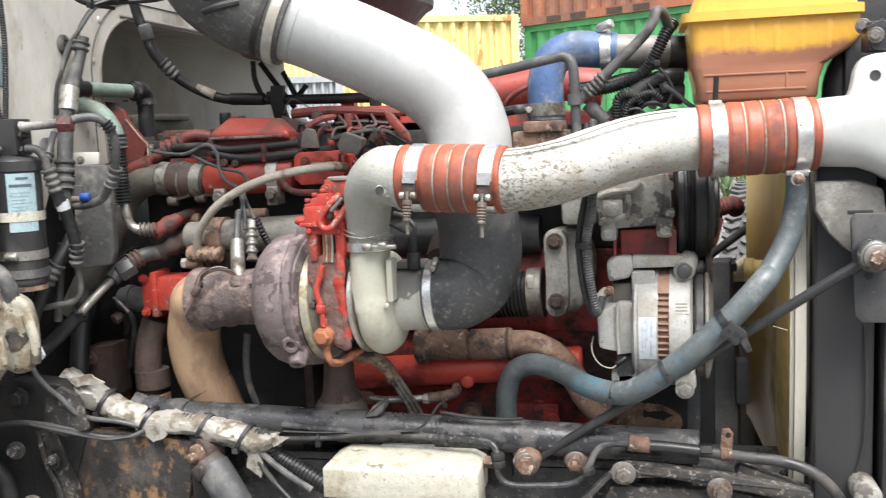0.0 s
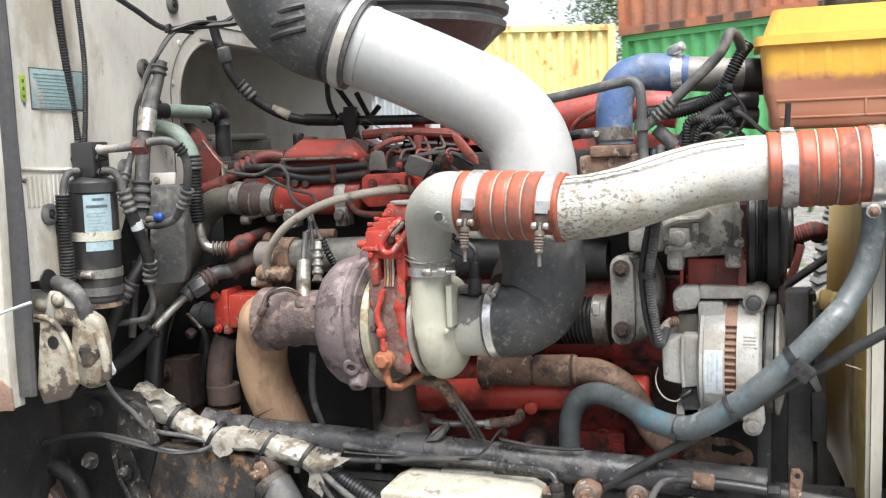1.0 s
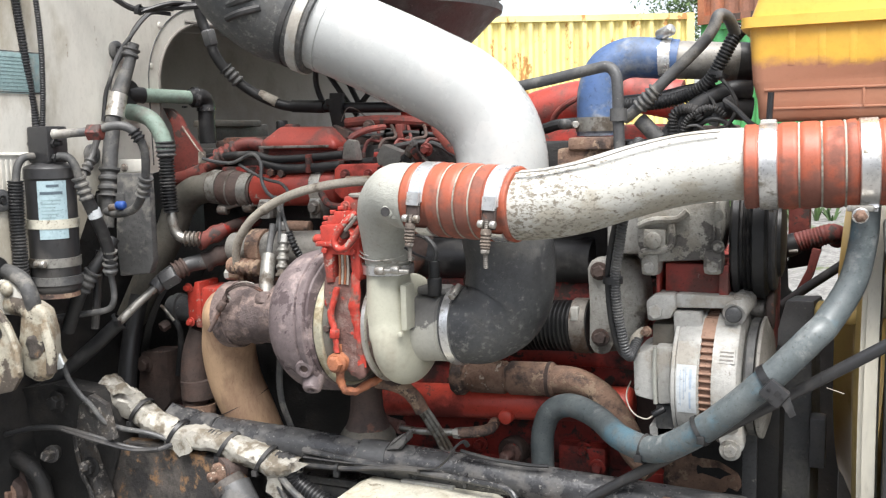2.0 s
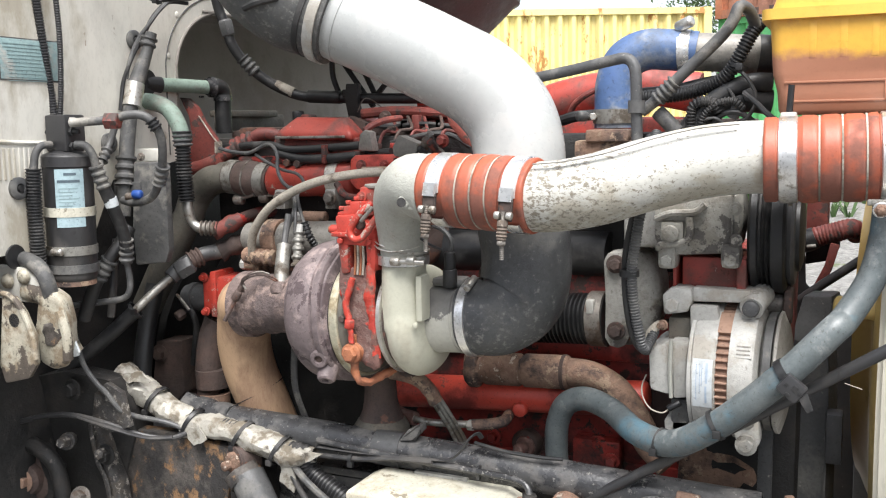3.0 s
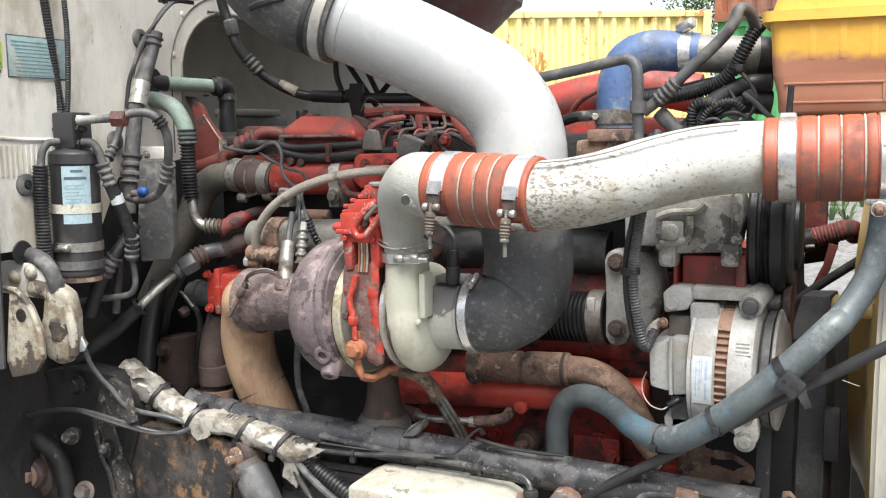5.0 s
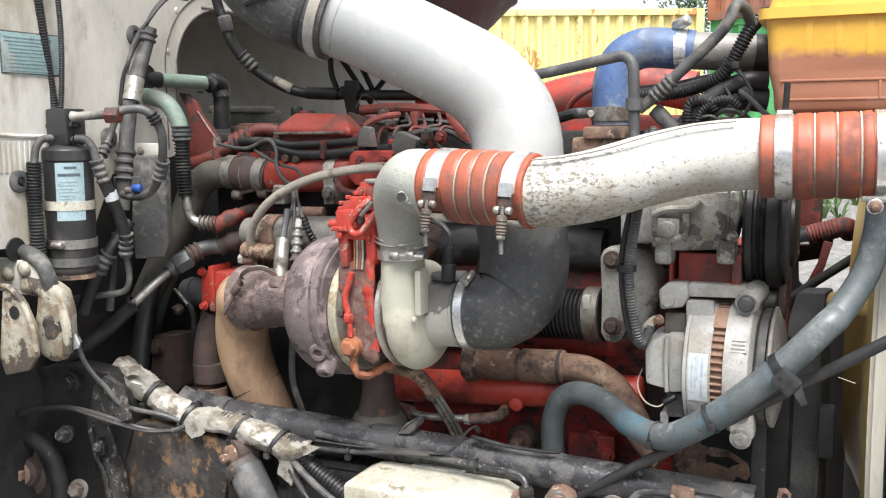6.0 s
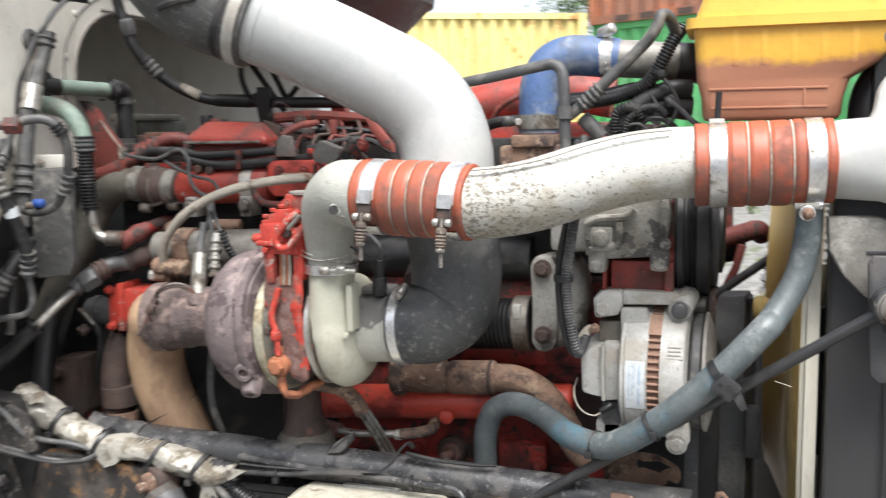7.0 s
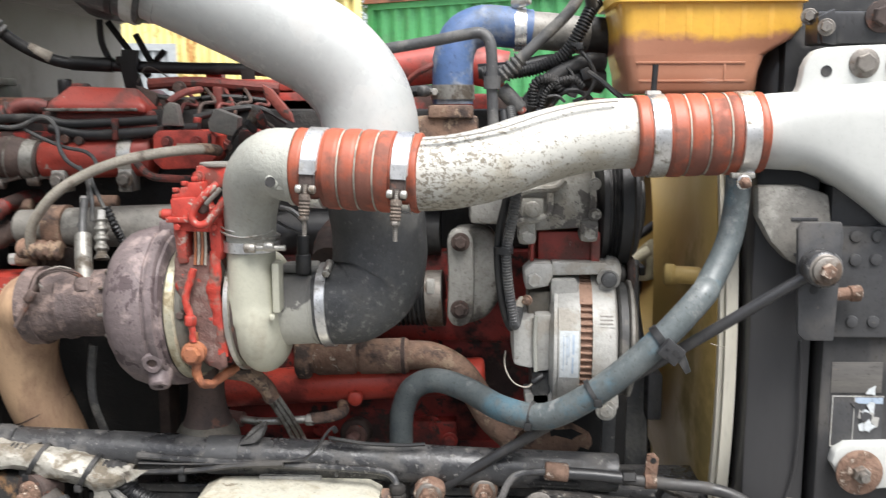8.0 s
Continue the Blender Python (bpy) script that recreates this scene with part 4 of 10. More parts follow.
def build_fuel_tubes():
    """Red water tube with its cover, the hump hose and the grey elbow behind it."""
    t = thing("coolant_manifold", (-0.68, 1.68, 1.28), "red painted coolant tube with a bolted cover", "coolant tube")
    a, b = Vector((-0.834, 1.700, 1.318)), Vector((-0.651, 1.700, 1.324))
    part("tube", drum(a, b - a, (b - a).length, 0.031, 0.004, 22), "redclean", t)
    part("tube_collar", ring(a + (b - a) * 0.72, b - a, 0.022, 0.029, 0.0335), "steel", t, "pale metal collar")
    bm = prism([(-0.634, 1.645, 1.360), (-0.624, 1.645, 1.368), (-0.546, 1.645, 1.368), (-0.535, 1.645, 1.359), (-0.536, 1.645, 1.327), (-0.550, 1.645, 1.309), (-0.622, 1.645, 1.307), (-0.636, 1.645, 1.320)], (0, 0.07, 0), 0.004)
    part("cover", bm, "redrail", t)
    for p in ((-0.611, 1.643, 1.350), (-0.565, 1.643, 1.350)):
        part("cover_bolt", hexbolt(p, FRONT, 0.0065, 0.007), "redclean", t)
    part("steel_loop", sweep([(-0.659, 1.640, 1.317), (-0.631, 1.620, 1.299), (-0.597, 1.620, 1.295), (-0.567, 1.630, 1.294)], 0.006, 10, 6), "reddull", t)
    for px in ((-0.797, 1.665, 1.288), (-0.689, 1.665, 1.290)):
        bm = slab(Vector(px) - Vector((0.011, 0, 0.02)), Vector(px) + Vector((0.011, 0.04, 0.016)), 0.003)
        b2 = part("mount_lug", bm, "alu", t)
        part("lug_bolt", hexbolt(Vector(px), FRONT, 0.009, 0.008), "bolt", b2)
    for px in ((-0.916, 1.690, 1.282), (-0.857, 1.690, 1.287)):
        bm = sweep([px, (px[0] + 0.05, px[1] - 0.005, px[2] + 0.012)], 0.005, 8)
        drum(Vector(px), X, 0.02, 0.010, 0.002, 12, bm)
        part("drain_cock", bm, "bolt", t)

    t = thing("hump_hose", (-0.86, 1.69, 1.28), "dark rubber hump hose held by steel clamps", "hose")
    c, d = Vector((-0.935, 1.700, 1.326)), Vector((-0.834, 1.700, 1.318))
    ax = (d - c).normalized()
    ln = (d - c).length
    bm = lathe(c, ax, [(0, 0), (0, 0.031), (ln * 0.28, 0.031), (ln * 0.36, 0.0345), (ln * 0.5, 0.035), (ln * 0.62, 0.0345), (ln * 0.70, 0.031), (ln, 0.031), (ln, 0)], 26)
    part("hose", bm, "rustdark", t)
    for f in (0.14, 0.84):
        worm_clamp(t, c + ax * ln * f, ax, 0.0315, 0.021, (0, 1, 0.4), "dullsteel")
    part("hump_ring", ring(c + ax * ln * 0.49, ax, 0.003, 0.03, 0.0358), "dullsteel", t)

    t = thing("coolant_elbow", (-0.98, 1.69, 0.95), "dull olive grey cast pipe elbow", "pipe")
    bm = sweep([(-0.931, 1.700, 1.326), (-0.976, 1.700, 1.318), (-1.015, 1.700, 1.288), (-1.035, 1.690, 1.237), (-1.073, 1.680, 1.168), (-1.139, 1.680, 1.059)], 0.030, 18, 8)
    part("elbow", bm, "castdark", t)


build_fuel_tubes()


def build_manifold():
    t = thing("exhaust_manifold", (-0.6, 1.66, 1.15), "rusty grey cast iron exhaust manifold", "exhaust manifold")
    a, b = Vector((-0.854, 1.640, 1.216)), Vector((-0.554, 1.620, 1.222))
    bm = lathe(a, b - a, [(0, 0), (0, 0.022), (0.006, 0.028), (0.05, 0.028), (0.052, 0.033), (0.08, 0.033), (0.082, 0.03), ((b - a).length, 0.036), ((b - a).length, 0)], 24)
    part("log", bm, "castgrey", t)
    part("rust_collar", ring(a + (b - a).normalized() * 0.055, b - a, 0.03, 0.028, 0.0352), "rust", t)
    for px in ((-0.912, 1.710, 1.244), (-0.757, 1.680, 1.253), (-0.860, 1.640, 1.165)):
        bm = drum(Vector(px), X, 0.05, 0.011, 0.002, 14)
        part("stud_sleeve", bm, "rust", t)
        part("stud_nut", hexbolt(px, (-1, -0.2, 0), 0.010, 0.012, False), "alulight", t)
    bm = slab((-0.832, 1.620, 1.196), (-0.817, 1.680, 1.151), 0.008)
    part("flange", crumple(bm, 0.003, 40), "rust", t)
    for x in (-0.78, -0.66, -0.52, -0.36):
        part("runner", sweep([(x, 1.63, 1.165), (x, 1.68, 1.19), (x + 0.02, 1.76, 1.22)], 0.028, 14, 5), "rustdark", t)


build_manifold()

# ---- turbocharger ----
TURBO = (-0.622, 1.5175, 1.1065)
TURBO_AXIS = Vector((0.9945, -0.0783, 0.070)).normalized()


def build_turbo():
    c, ax = Vector(TURBO), TURBO_AXIS
    near = ax.cross(Z).normalized()
    if near.y > 0:
        near = -near
    t = thing("turbocharger", (c.x, c.y, 0.9), "turbocharger with purple brown iron turbine, red centre and cream compressor housing", "turbocharger")
    # turbine: a wide scroll with two rolled bands and a thin flange
    v = c + Z * 0.010
    prof = [(-0.016, 0), (-0.016, 0.060), (-0.0145, 0.076), (-0.010, 0.090), (-0.003, 0.1005), (0.007, 0.1080), (0.019, 0.1125), (0.033, 0.1150), (0.047, 0.1155), (0.0525, 0.1140), (0.0540, 0.1110), (0.0565, 0.1110), (0.058, 0.1140),
            (0.0605, 0.1155), (0.0690, 0.1150), (0.0705, 0.1130), (0.0715, 0.1070), (0.0745, 0.1060), (0.0755, 0.104), (0.0755, 0)]
    bm = lathe(v, ax, prof, 72)
    for w in bm.verts:
        w.co += noise.noise_vector(w.co * 45) * 0.0014
    part("turbine_housing", bm, "iron", t)
    bm = sweep([tuple(c + Vector((0.02, 0.06, 0.02))), tuple(c + Vector((0.01, 0.13, 0.05))), tuple(c + Vector((0, 0.22, 0.07)))], 0.045, 16, 6)
    part("turbine_foot", bm, "iron", t)
    for px, d in (((-0.571, 1.428, 1.065), (0.1, -1, -0.25)), ((-0.566, 1.434, 1.040), (0.12, -0.7, -1.0))):
        d = Vector(d).normalized()
        bm = lathe(px, d, [(-0.02, 0), (-0.02, 0.0190), (0.004, 0.0165), (0.010, 0.0150), (0.016, 0.0145), (0.0185, 0.0125), (0.0185, 0.0070), (0.014, 0.006), (0.014, 0)], 20)
        part("housing_boss", crumple(bm, 0.0022, 60), "iron", t)
        part("boss_bore", lathe(px, d, [(0.0135, 0), (0.0135, 0.006), (0.0155, 0.0058), (0.0155, 0)], 12), "rustdark", t)
    part("lifting_stub", crumple(slab((-0.580, 1.490, 1.218), (-0.553, 1.530, 1.246), 0.008), 0.0025, 50), "iron", t)
    # outlet, set a little above the shaft
    o = c - ax * 0.012 + Z * 0.019
    bm = lathe(o, -ax, [(-0.012, 0), (-0.012, 0.072), (-0.002, 0.062), (0.002, 0.058), (0.0025, 0.0555), (0.008, 0.0555), (0.0085, 0.0525), (0.024, 0.0500), (0.05, 0.0485), (0.082, 0.0485), (0.088, 0.0515), (0.092, 0.0515), (0.096, 0.0490), (0.110, 0.0500), (0.124, 0.0535), (0.138, 0.0535), (0.138, 0.0)], 40)
    part("outlet_cone", crumple(crumple(bm, 0.0015, 50), 0.0012, 120, 3.0), "ironbrown", t, "brown scaled iron outlet")
    for a in (-0.9, -0.15, 0.55, 1.1):
        u = near * math.cos(a) + Z * math.sin(a)
        p = o - ax * 0.010 + u * 0.0545
        part("joint_bolt", hexbolt(p, -ax, 0.0048, 0.008, False), "dullsteel", t)
        part("joint_stud", drum(p + ax * 0.004, -ax, 0.019, 0.0026, 0.0008, 8), "bolt", t)
    part("cast_tab", crumple(prism([tuple(o - ax * 0.055 + near * 0.036 + Z * 0.040), tuple(o - ax * 0.040 + near * 0.036 + Z * 0.040), tuple(o - ax * 0.042 + near * 0.051 + Z * 0.002), tuple(o - ax * 0.052 + near * 0.051 + Z * 0.002)], (0, 0.02, 0), 0.003), 0.001, 80), "ironbrown", t)
    # joint to the bearing housing: pale heat ring between two dark edges
    part("gap_ring", lathe(c + ax * 0.0752, ax, [(0, 0), (0, 0.0950), (0.004, 0.0950), (0.004, 0)], 48), "frame", t)
    bm = lathe(c + ax * 0.0780, ax, [(0, 0.06), (0, 0.0955), (0.002, 0.0970), (0.012, 0.0960), (0.014, 0.0935), (0.014, 0.06)], 56)
    part("v_band", bm, "heatsteel", t, "straw coloured heat stained clamp ring")
    bm = lathe(c + ax * 0.0918, ax, [(0, 0), (0, 0.091), (0.007, 0.090), (0.009, 0.088), (0.012, 0.086), (0.020, 0.083), (0.022, 0.06), (0.022, 0)], 48)
    part("bearing_flange", crumple(bm, 0.0008, 70), "castdark", t, "oily dark grey flange")
    part("flange_bolt", hexbolt(c + ax * 0.099 + near * 0.084 + Z * 0.012, near, 0.006, 0.006), "rustdark", t)
    bm = lathe(c + ax * 0.090, ax, [(0, 0), (0, 0.062), (0.014, 0.054), (0.028, 0.046), (0.044, 0.046), (0.058, 0.054), (0.064, 0.070), (0.070, 0.074), (0.070, 0)], 36)
    part("centre_housing", crumple(bm, 0.001, 70), "redrust", t)
    # rusted front column with its red edges
    bm = prism([(-0.540, 1.432, 1.203), (-0.538, 1.430, 1.166), (-0.533, 1.430, 1.131), (-0.529, 1.430, 1.100), (-0.519, 1.430, 1.076), (-0.501, 1.428, 1.058), (-0.482, 1.426, 1.046), (-0.470, 1.426, 1.052), (-0.473, 1.426, 1.096), (-0.476, 1.428, 1.131), (-0.480, 1.428, 1.166), (-0.476, 1.430, 1.207), (-0.507, 1.430, 1.206)], (-0.020, 0.070, 0), 0.006)
    bmesh.ops.triangulate(bm, faces=bm.faces[:])
    bmesh.ops.subdivide_edges(bm, edges=[e for e in bm.edges if e.calc_length() > 0.012], cuts=2)
    part("oil_bridge", crumple(crumple(bm, 0.004, 42), 0.0018, 130, 4.0), "redrust", t, sharp=60)
    rib = sweep([(-0.481, 1.427, 1.212), (-0.482, 1.427, 1.184), (-0.486, 1.428, 1.158), (-0.482, 1.429, 1.132), (-0.479, 1.429, 1.098), (-0.477, 1.430, 1.066)], 0.0085, 12, 8, flat=0.55)
    part("cast_rib", crumple(crumple(rib, 0.0030, 60), 0.0015, 160, 2.0), "redworn", t)
    # red actuator on top: stepped body, two legs, springs and a looped lever
    bm = prism([(-0.540, 1.425, 1.284), (-0.505, 1.425, 1.286), (-0.498, 1.425, 1.270), (-0.473, 1.425, 1.268), (-0.472, 1.425, 1.254), (-0.488, 1.425, 1.238), (-0.536, 1.425, 1.240)], (0.008, 0.048, 0), 0.004)
    part("actuator_body", crumple(bm, 0.0008, 90), "redbright", t)
    part("actuator_ledge", slab((-0.544, 1.419, 1.252), (-0.506, 1.436, 1.259), 0.002), "redbright", t)
    bm = prism([(-0.539, 1.430, 1.282), (-0.538, 1.430, 1.289), (-0.528, 1.430, 1.290), (-0.527, 1.430, 1.298), (-0.517, 1.430, 1.299), (-0.516, 1.430, 1.305), (-0.500, 1.430, 1.305), (-0.496, 1.430, 1.282)], (0.008, 0.045, 0), 0.003)
    part("actuator_cap", bm, "redbright", t)
    part("side_nozzle", drum(Vector((-0.533, 1.440, 1.261)), (-1, -0.1, 0), 0.022, 0.0075, 0.002, 14), "redbright", t)
    part("nozzle_tip", drum(Vector((-0.554, 1.438, 1.261)), (-1, -0.1, 0), 0.004, 0.0052, 0.001, 12), "orange", t)
    part("actuator_leg", crumple(prism([(-0.537, 1.426, 1.244), (-0.518, 1.426, 1.244), (-0.520, 1.426, 1.222), (-0.519, 1.426, 1.196), (-0.531, 1.426, 1.194)], (0.006, 0.034, 0), 0.004), 0.001, 80), "redbright", t)
    part("actuator_leg", crumple(prism([(-0.490, 1.424, 1.260), (-0.470, 1.424, 1.258), (-0.471, 1.424, 1.214), (-0.474, 1.424, 1.200), (-0.486, 1.424, 1.202)], (0.006, 0.034, 0), 0.005), 0.001, 80), "redbright", t)
    part("leg_web", slab((-0.520, 1.445, 1.196), (-0.486, 1.470, 1.246), 0.003), "redrust", t)
    for k in range(4):
        q = Vector((-0.5075 + 0.0046 * k, 1.428, 1.246))
        part("spring_rod", sweep([tuple(q), tuple(q - Z * 0.030), tuple(q - Z * 0.052 - X * 0.002)], 0.0019, 8, 4), "palehose" if k % 2 else "orange", t)
    bm = sweep([(-0.472, 1.420, 1.304), (-0.486, 1.414, 1.292), (-0.499, 1.412, 1.276), (-0.506, 1.411, 1.262), (-0.500, 1.410, 1.251), (-0.487, 1.410, 1.252), (-0.475, 1.411, 1.265), (-0.462, 1.414, 1.284), (-0.456, 1.420, 1.292)], 0.0054, 12, 7)
    part("looped_lever", bm, "redbright", t)
    part("lever_pivot", drum(Vector((-0.493, 1.424, 1.272)), FRONT, 0.009, 0.008, 0.002, 16), "rustdark", t)
    part("lever_pin", sweep([(-0.486, 1.410, 1.278), (-0.472, 1.409, 1.292), (-0.466, 1.410, 1.299)], 0.0034, 8, 4), "bolt", t)
    for px in ((-0.534, 1.428, 1.291), (-0.522, 1.428, 1.300), (-0.508, 1.428, 1.306)):
        part("cap_screw", drum(Vector(px) + Y * 0.010, Z, 0.006, 0.0052, 0.001, 6), "redbright", t)
    for px in ((-0.529, 1.422, 1.246), (-0.479, 1.420, 1.246)):
        part("body_screw", hexbolt(px, FRONT, 0.0048, 0.005, False), "redbright", t)
    # pale red flange behind the lever, under a steel ring
    part("rear_flange", crumple(slab((-0.512, 1.452, 1.296), (-0.452, 1.500, 1.326), 0.006), 0.0015, 70), "redbright", t)
    part("flange_ring", lathe((-0.483, 1.476, 1.323), Z, [(0, 0.016), (0, 0.026), (0.002, 0.028), (0.005, 0.028), (0.006, 0.026), (0.006, 0.016)], 28), "castgrey", t, "dull cast ring")
    for px in ((-0.506, 1.450, 1.310), (-0.462, 1.450, 1.312)):
        part("flange_screw", hexbolt(px, FRONT, 0.006, 0.006), "redbright", t)
    # oil feed along the column, with its orange banjo
    part("oil_feed", crumple(sweep([(-0.509, 1.420, 1.190), (-0.516, 1.419, 1.168), (-0.521, 1.418, 1.150), (-0.517, 1.418, 1.128), (-0.514, 1.418, 1.106), (-0.513, 1.418, 1.090)], 0.0050, 12, 8), 0.0012, 90), "redworn", t)
    part("feed_nut", drum(Vector((-0.5165, 1.418, 1.112)), (0.1, 0, 1), 0.014, 0.0084, 0.002, 6), "redbright", t)
    f = Vector((-0.514, 1.420, 1.073))
    bm = lathe(f + Y * 0.03, FRONT, [(0, 0), (0, 0.0165), (0.024, 0.0165), (0.026, 0.0150), (0.028, 0.0165), (0.034, 0.0160), (0.036, 0.013), (0.036, 0)], 24)
    part("banjo_fitting", crumple(bm, 0.0012, 80), "orange", t)
    part("banjo_bolt", lathe(f - Y * 0.005, FRONT, [(0, 0), (0, 0.0125), (0.006, 0.0125), (0.009, 0.0098), (0.009, 0)], 6), "orange", t)
    part("feed_elbow", drum(f + Vector((-0.001, 0.012, 0.014)), Z, 0.014, 0.0088, 0.002, 6), "orange", t)
    bm = sweep([(-0.511, 1.424, 1.060), (-0.512, 1.424, 1.044), (-0.507, 1.428, 1.030), (-0.497, 1.442, 1.024), (-0.484, 1.458, 1.031), (-0.470, 1.476, 1.038)], 0.0064, 12, 6)
    part("banjo_pipe", crumple(bm, 0.0018, 110), "orange", t)
    # compressor: bright backplate, cream scroll that rises on the near side, snout
    q = c + ax * 0.196
    part("backplate", lathe(c + ax * 0.1575, ax, [(0, 0), (0, 0.0855), (0.0015, 0.0875), (0.0075, 0.0875), (0.0085, 0.0855), (0.0085, 0)], 56), "steel", t)
    part("plate_gap", lathe(c + ax * 0.1660, ax, [(0, 0), (0, 0.081), (0.005, 0.081), (0.005, 0)], 44), "rustdark", t)
    bm = bmesh.new()
    seg, ts = 60, 22
    rings = []
    for i in range(seg):
        a = 2 * math.pi * i / seg
        # a = 0 faces the camera, a = pi/2 is the top; widest on the near side below the outlet
        grow = 0.5 + 0.5 * math.cos(a + 0.75)
        rr = 0.026 + 0.0140 * grow
        R = 0.055 - 0.001 * grow
        u = near * math.cos(a) + Z * math.sin(a)
        rings.append([bm.verts.new(q + u * (R + rr * math.cos(2 * math.pi * j / ts)) + ax * (rr * 0.82 * math.sin(2 * math.pi * j / ts))) for j in range(ts)])
    for i in range(seg):
        A, B = rings[i], rings[(i + 1) % seg]
        for j in range(ts):
            bm.faces.new((A[j], A[(j + 1) % ts], B[(j + 1) % ts], B[j]))
    lathe(q, ax, [(-0.026, 0), (-0.026, 0.080), (-0.014, 0.080), (0.004, 0.074), (0.018, 0.066), (0.026, 0.058), (0.028, 0)], 44, bm)
    e = q + near * 0.051
    sweep([(*(-0.438, 1.452, 1.216), 0.0335), (*(-0.437, 1.451, 1.190), 0.0345), (*(-0.435, 1.451, 1.160), 0.0370), (*(-0.434, 1.452, 1.128), 0.0385), (*(e - Z * 0.004), 0.0385), (*(e - Z * 0.024 - near * 0.008), 0.024)], 0.034, 26, 8, bm=bm)
    bmesh.ops.remove_doubles(bm, verts=bm.verts, dist=0.0001)
    # machined flat on the inlet side
    for v in bm.verts:
        over = (v.co - q).dot(ax) - 0.0285
        if over > 0 and v.co.z < 1.205:
            v.co -= ax * over * 0.88
    ob = part("compressor_housing", bm, "cream", t, sharp=180)
    m = ob.modifiers.new("cast_blend", 'REMESH')
    m.mode, m.voxel_size, m.use_smooth_shade = 'VOXEL', 0.0024, True
    m = ob.modifiers.new("cast_fillet", 'SMOOTH')
    m.factor, m.iterations = 0.5, 24
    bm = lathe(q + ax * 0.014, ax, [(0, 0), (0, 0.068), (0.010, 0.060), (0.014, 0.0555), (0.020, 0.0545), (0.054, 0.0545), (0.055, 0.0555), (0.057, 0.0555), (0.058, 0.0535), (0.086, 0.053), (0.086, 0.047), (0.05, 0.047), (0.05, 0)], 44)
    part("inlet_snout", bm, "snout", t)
    part("riser_pad", slab((-0.404, 1.419, 1.130), (-0.394, 1.450, 1.198), 0.003), "cream", t)
    part("cast_nub", drum(Vector((-0.404, 1.420, 1.125)), FRONT, 0.007, 0.0042, 0.001, 10), "cream", t)
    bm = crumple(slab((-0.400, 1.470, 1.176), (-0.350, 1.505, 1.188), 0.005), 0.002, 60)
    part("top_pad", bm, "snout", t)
    return t


build_turbo()


def build_outlet_elbow():
    t = thing("compressor_elbow", (-0.442, 1.460, 1.204), "grey sand cast aluminium elbow on the compressor outlet", "pipe elbow")
    bm = sweep([(*(-0.438, 1.452, 1.213), 0.034), (*(-0.437, 1.448, 1.232), 0.034), (*(-0.433, 1.435, 1.268), 0.036), (*(-0.420, 1.410, 1.311), 0.040), (*(-0.392, 1.392, 1.332), 0.0445), (*(-0.365, 1.385, 1.330), 0.0465), (*(-0.350, 1.384, 1.328), 0.0465), (*(-0.333, 1.382, 1.327), 0.044)], 0.04, 24, 8)
    part("casting", bm, "elbow", t)
    e = Vector((-0.363, 1.385, 1.329))
    part("end_bead", ring(e, Vector((-0.199, 1.367, 1.322)) - e, 0.006, 0.04, 0.0492, 40), "elbow", t)
    c = Vector((-0.438, 1.452, 1.218))
    part("v_clamp", ring(c - Z * 0.007, Z, 0.014, 0.03, 0.039, 28), "band", t)
    part("clamp_wire", ring(c + Z * 0.014, (0.1, 0, 1), 0.003, 0.034, 0.040, 28), "steel", t)
    bm = drum(Vector((-0.436, 1.405, 1.221)), X, 0.055, 0.004, 0.001, 10)
    drum(Vector((-0.436, 1.405, 1.221)), X, 0.016, 0.007, 0.002, 12, bm)
    drum(Vector((-0.410, 1.405, 1.223)), X, 0.014, 0.007, 0.002, 12, bm)
    part("clamp_bolt", bm, "steel", t)
    for dz, r in ((0.020, 0.0415), (0.026, 0.0405)):
        part("clamp_wire", sweep([tuple(c + Vector((r * math.cos(k) * 1.02 - 0.002, r * math.sin(k), dz + 0.004 * math.sin(2.3 * k)))) for k in (3.5, 3.9, 4.3, 4.8, 5.3, 5.8)], 0.0012, 6, 5), "steel", t)
    b = Vector((-0.385, 1.342, 1.313))
    bm = drum(b + Y * 0.03, (0.05, -1, 0), 0.029, 0.0092, 0.002, 22)
    slab(b + Vector((-0.002, 0.004, -0.011)), b + Vector((0.022, 0.05, 0.010)), 0.004, bm)
    p = part("boss", bm, "elbow", t)
    part("boss_bore", lathe(b, (0.05, -1, 0), [(0, 0), (0, 0.0066), (0.0016, 0.0066), (0.0016, 0)], 16), "rubber", p)
    for i, (dx, h) in enumerate(((0, .02), (.011, .026), (.024, .02), (.034, .026))):
        o = Vector((-0.425, 1.377, 1.297)) + Vector((dx * 0.75, -0.002, 0.004 * i))
        part("cast_mark", slab(o, o + Vector((0.004, 0.01, h * 0.6)), 0.0012), "elbow", t)


build_outlet_elbow()


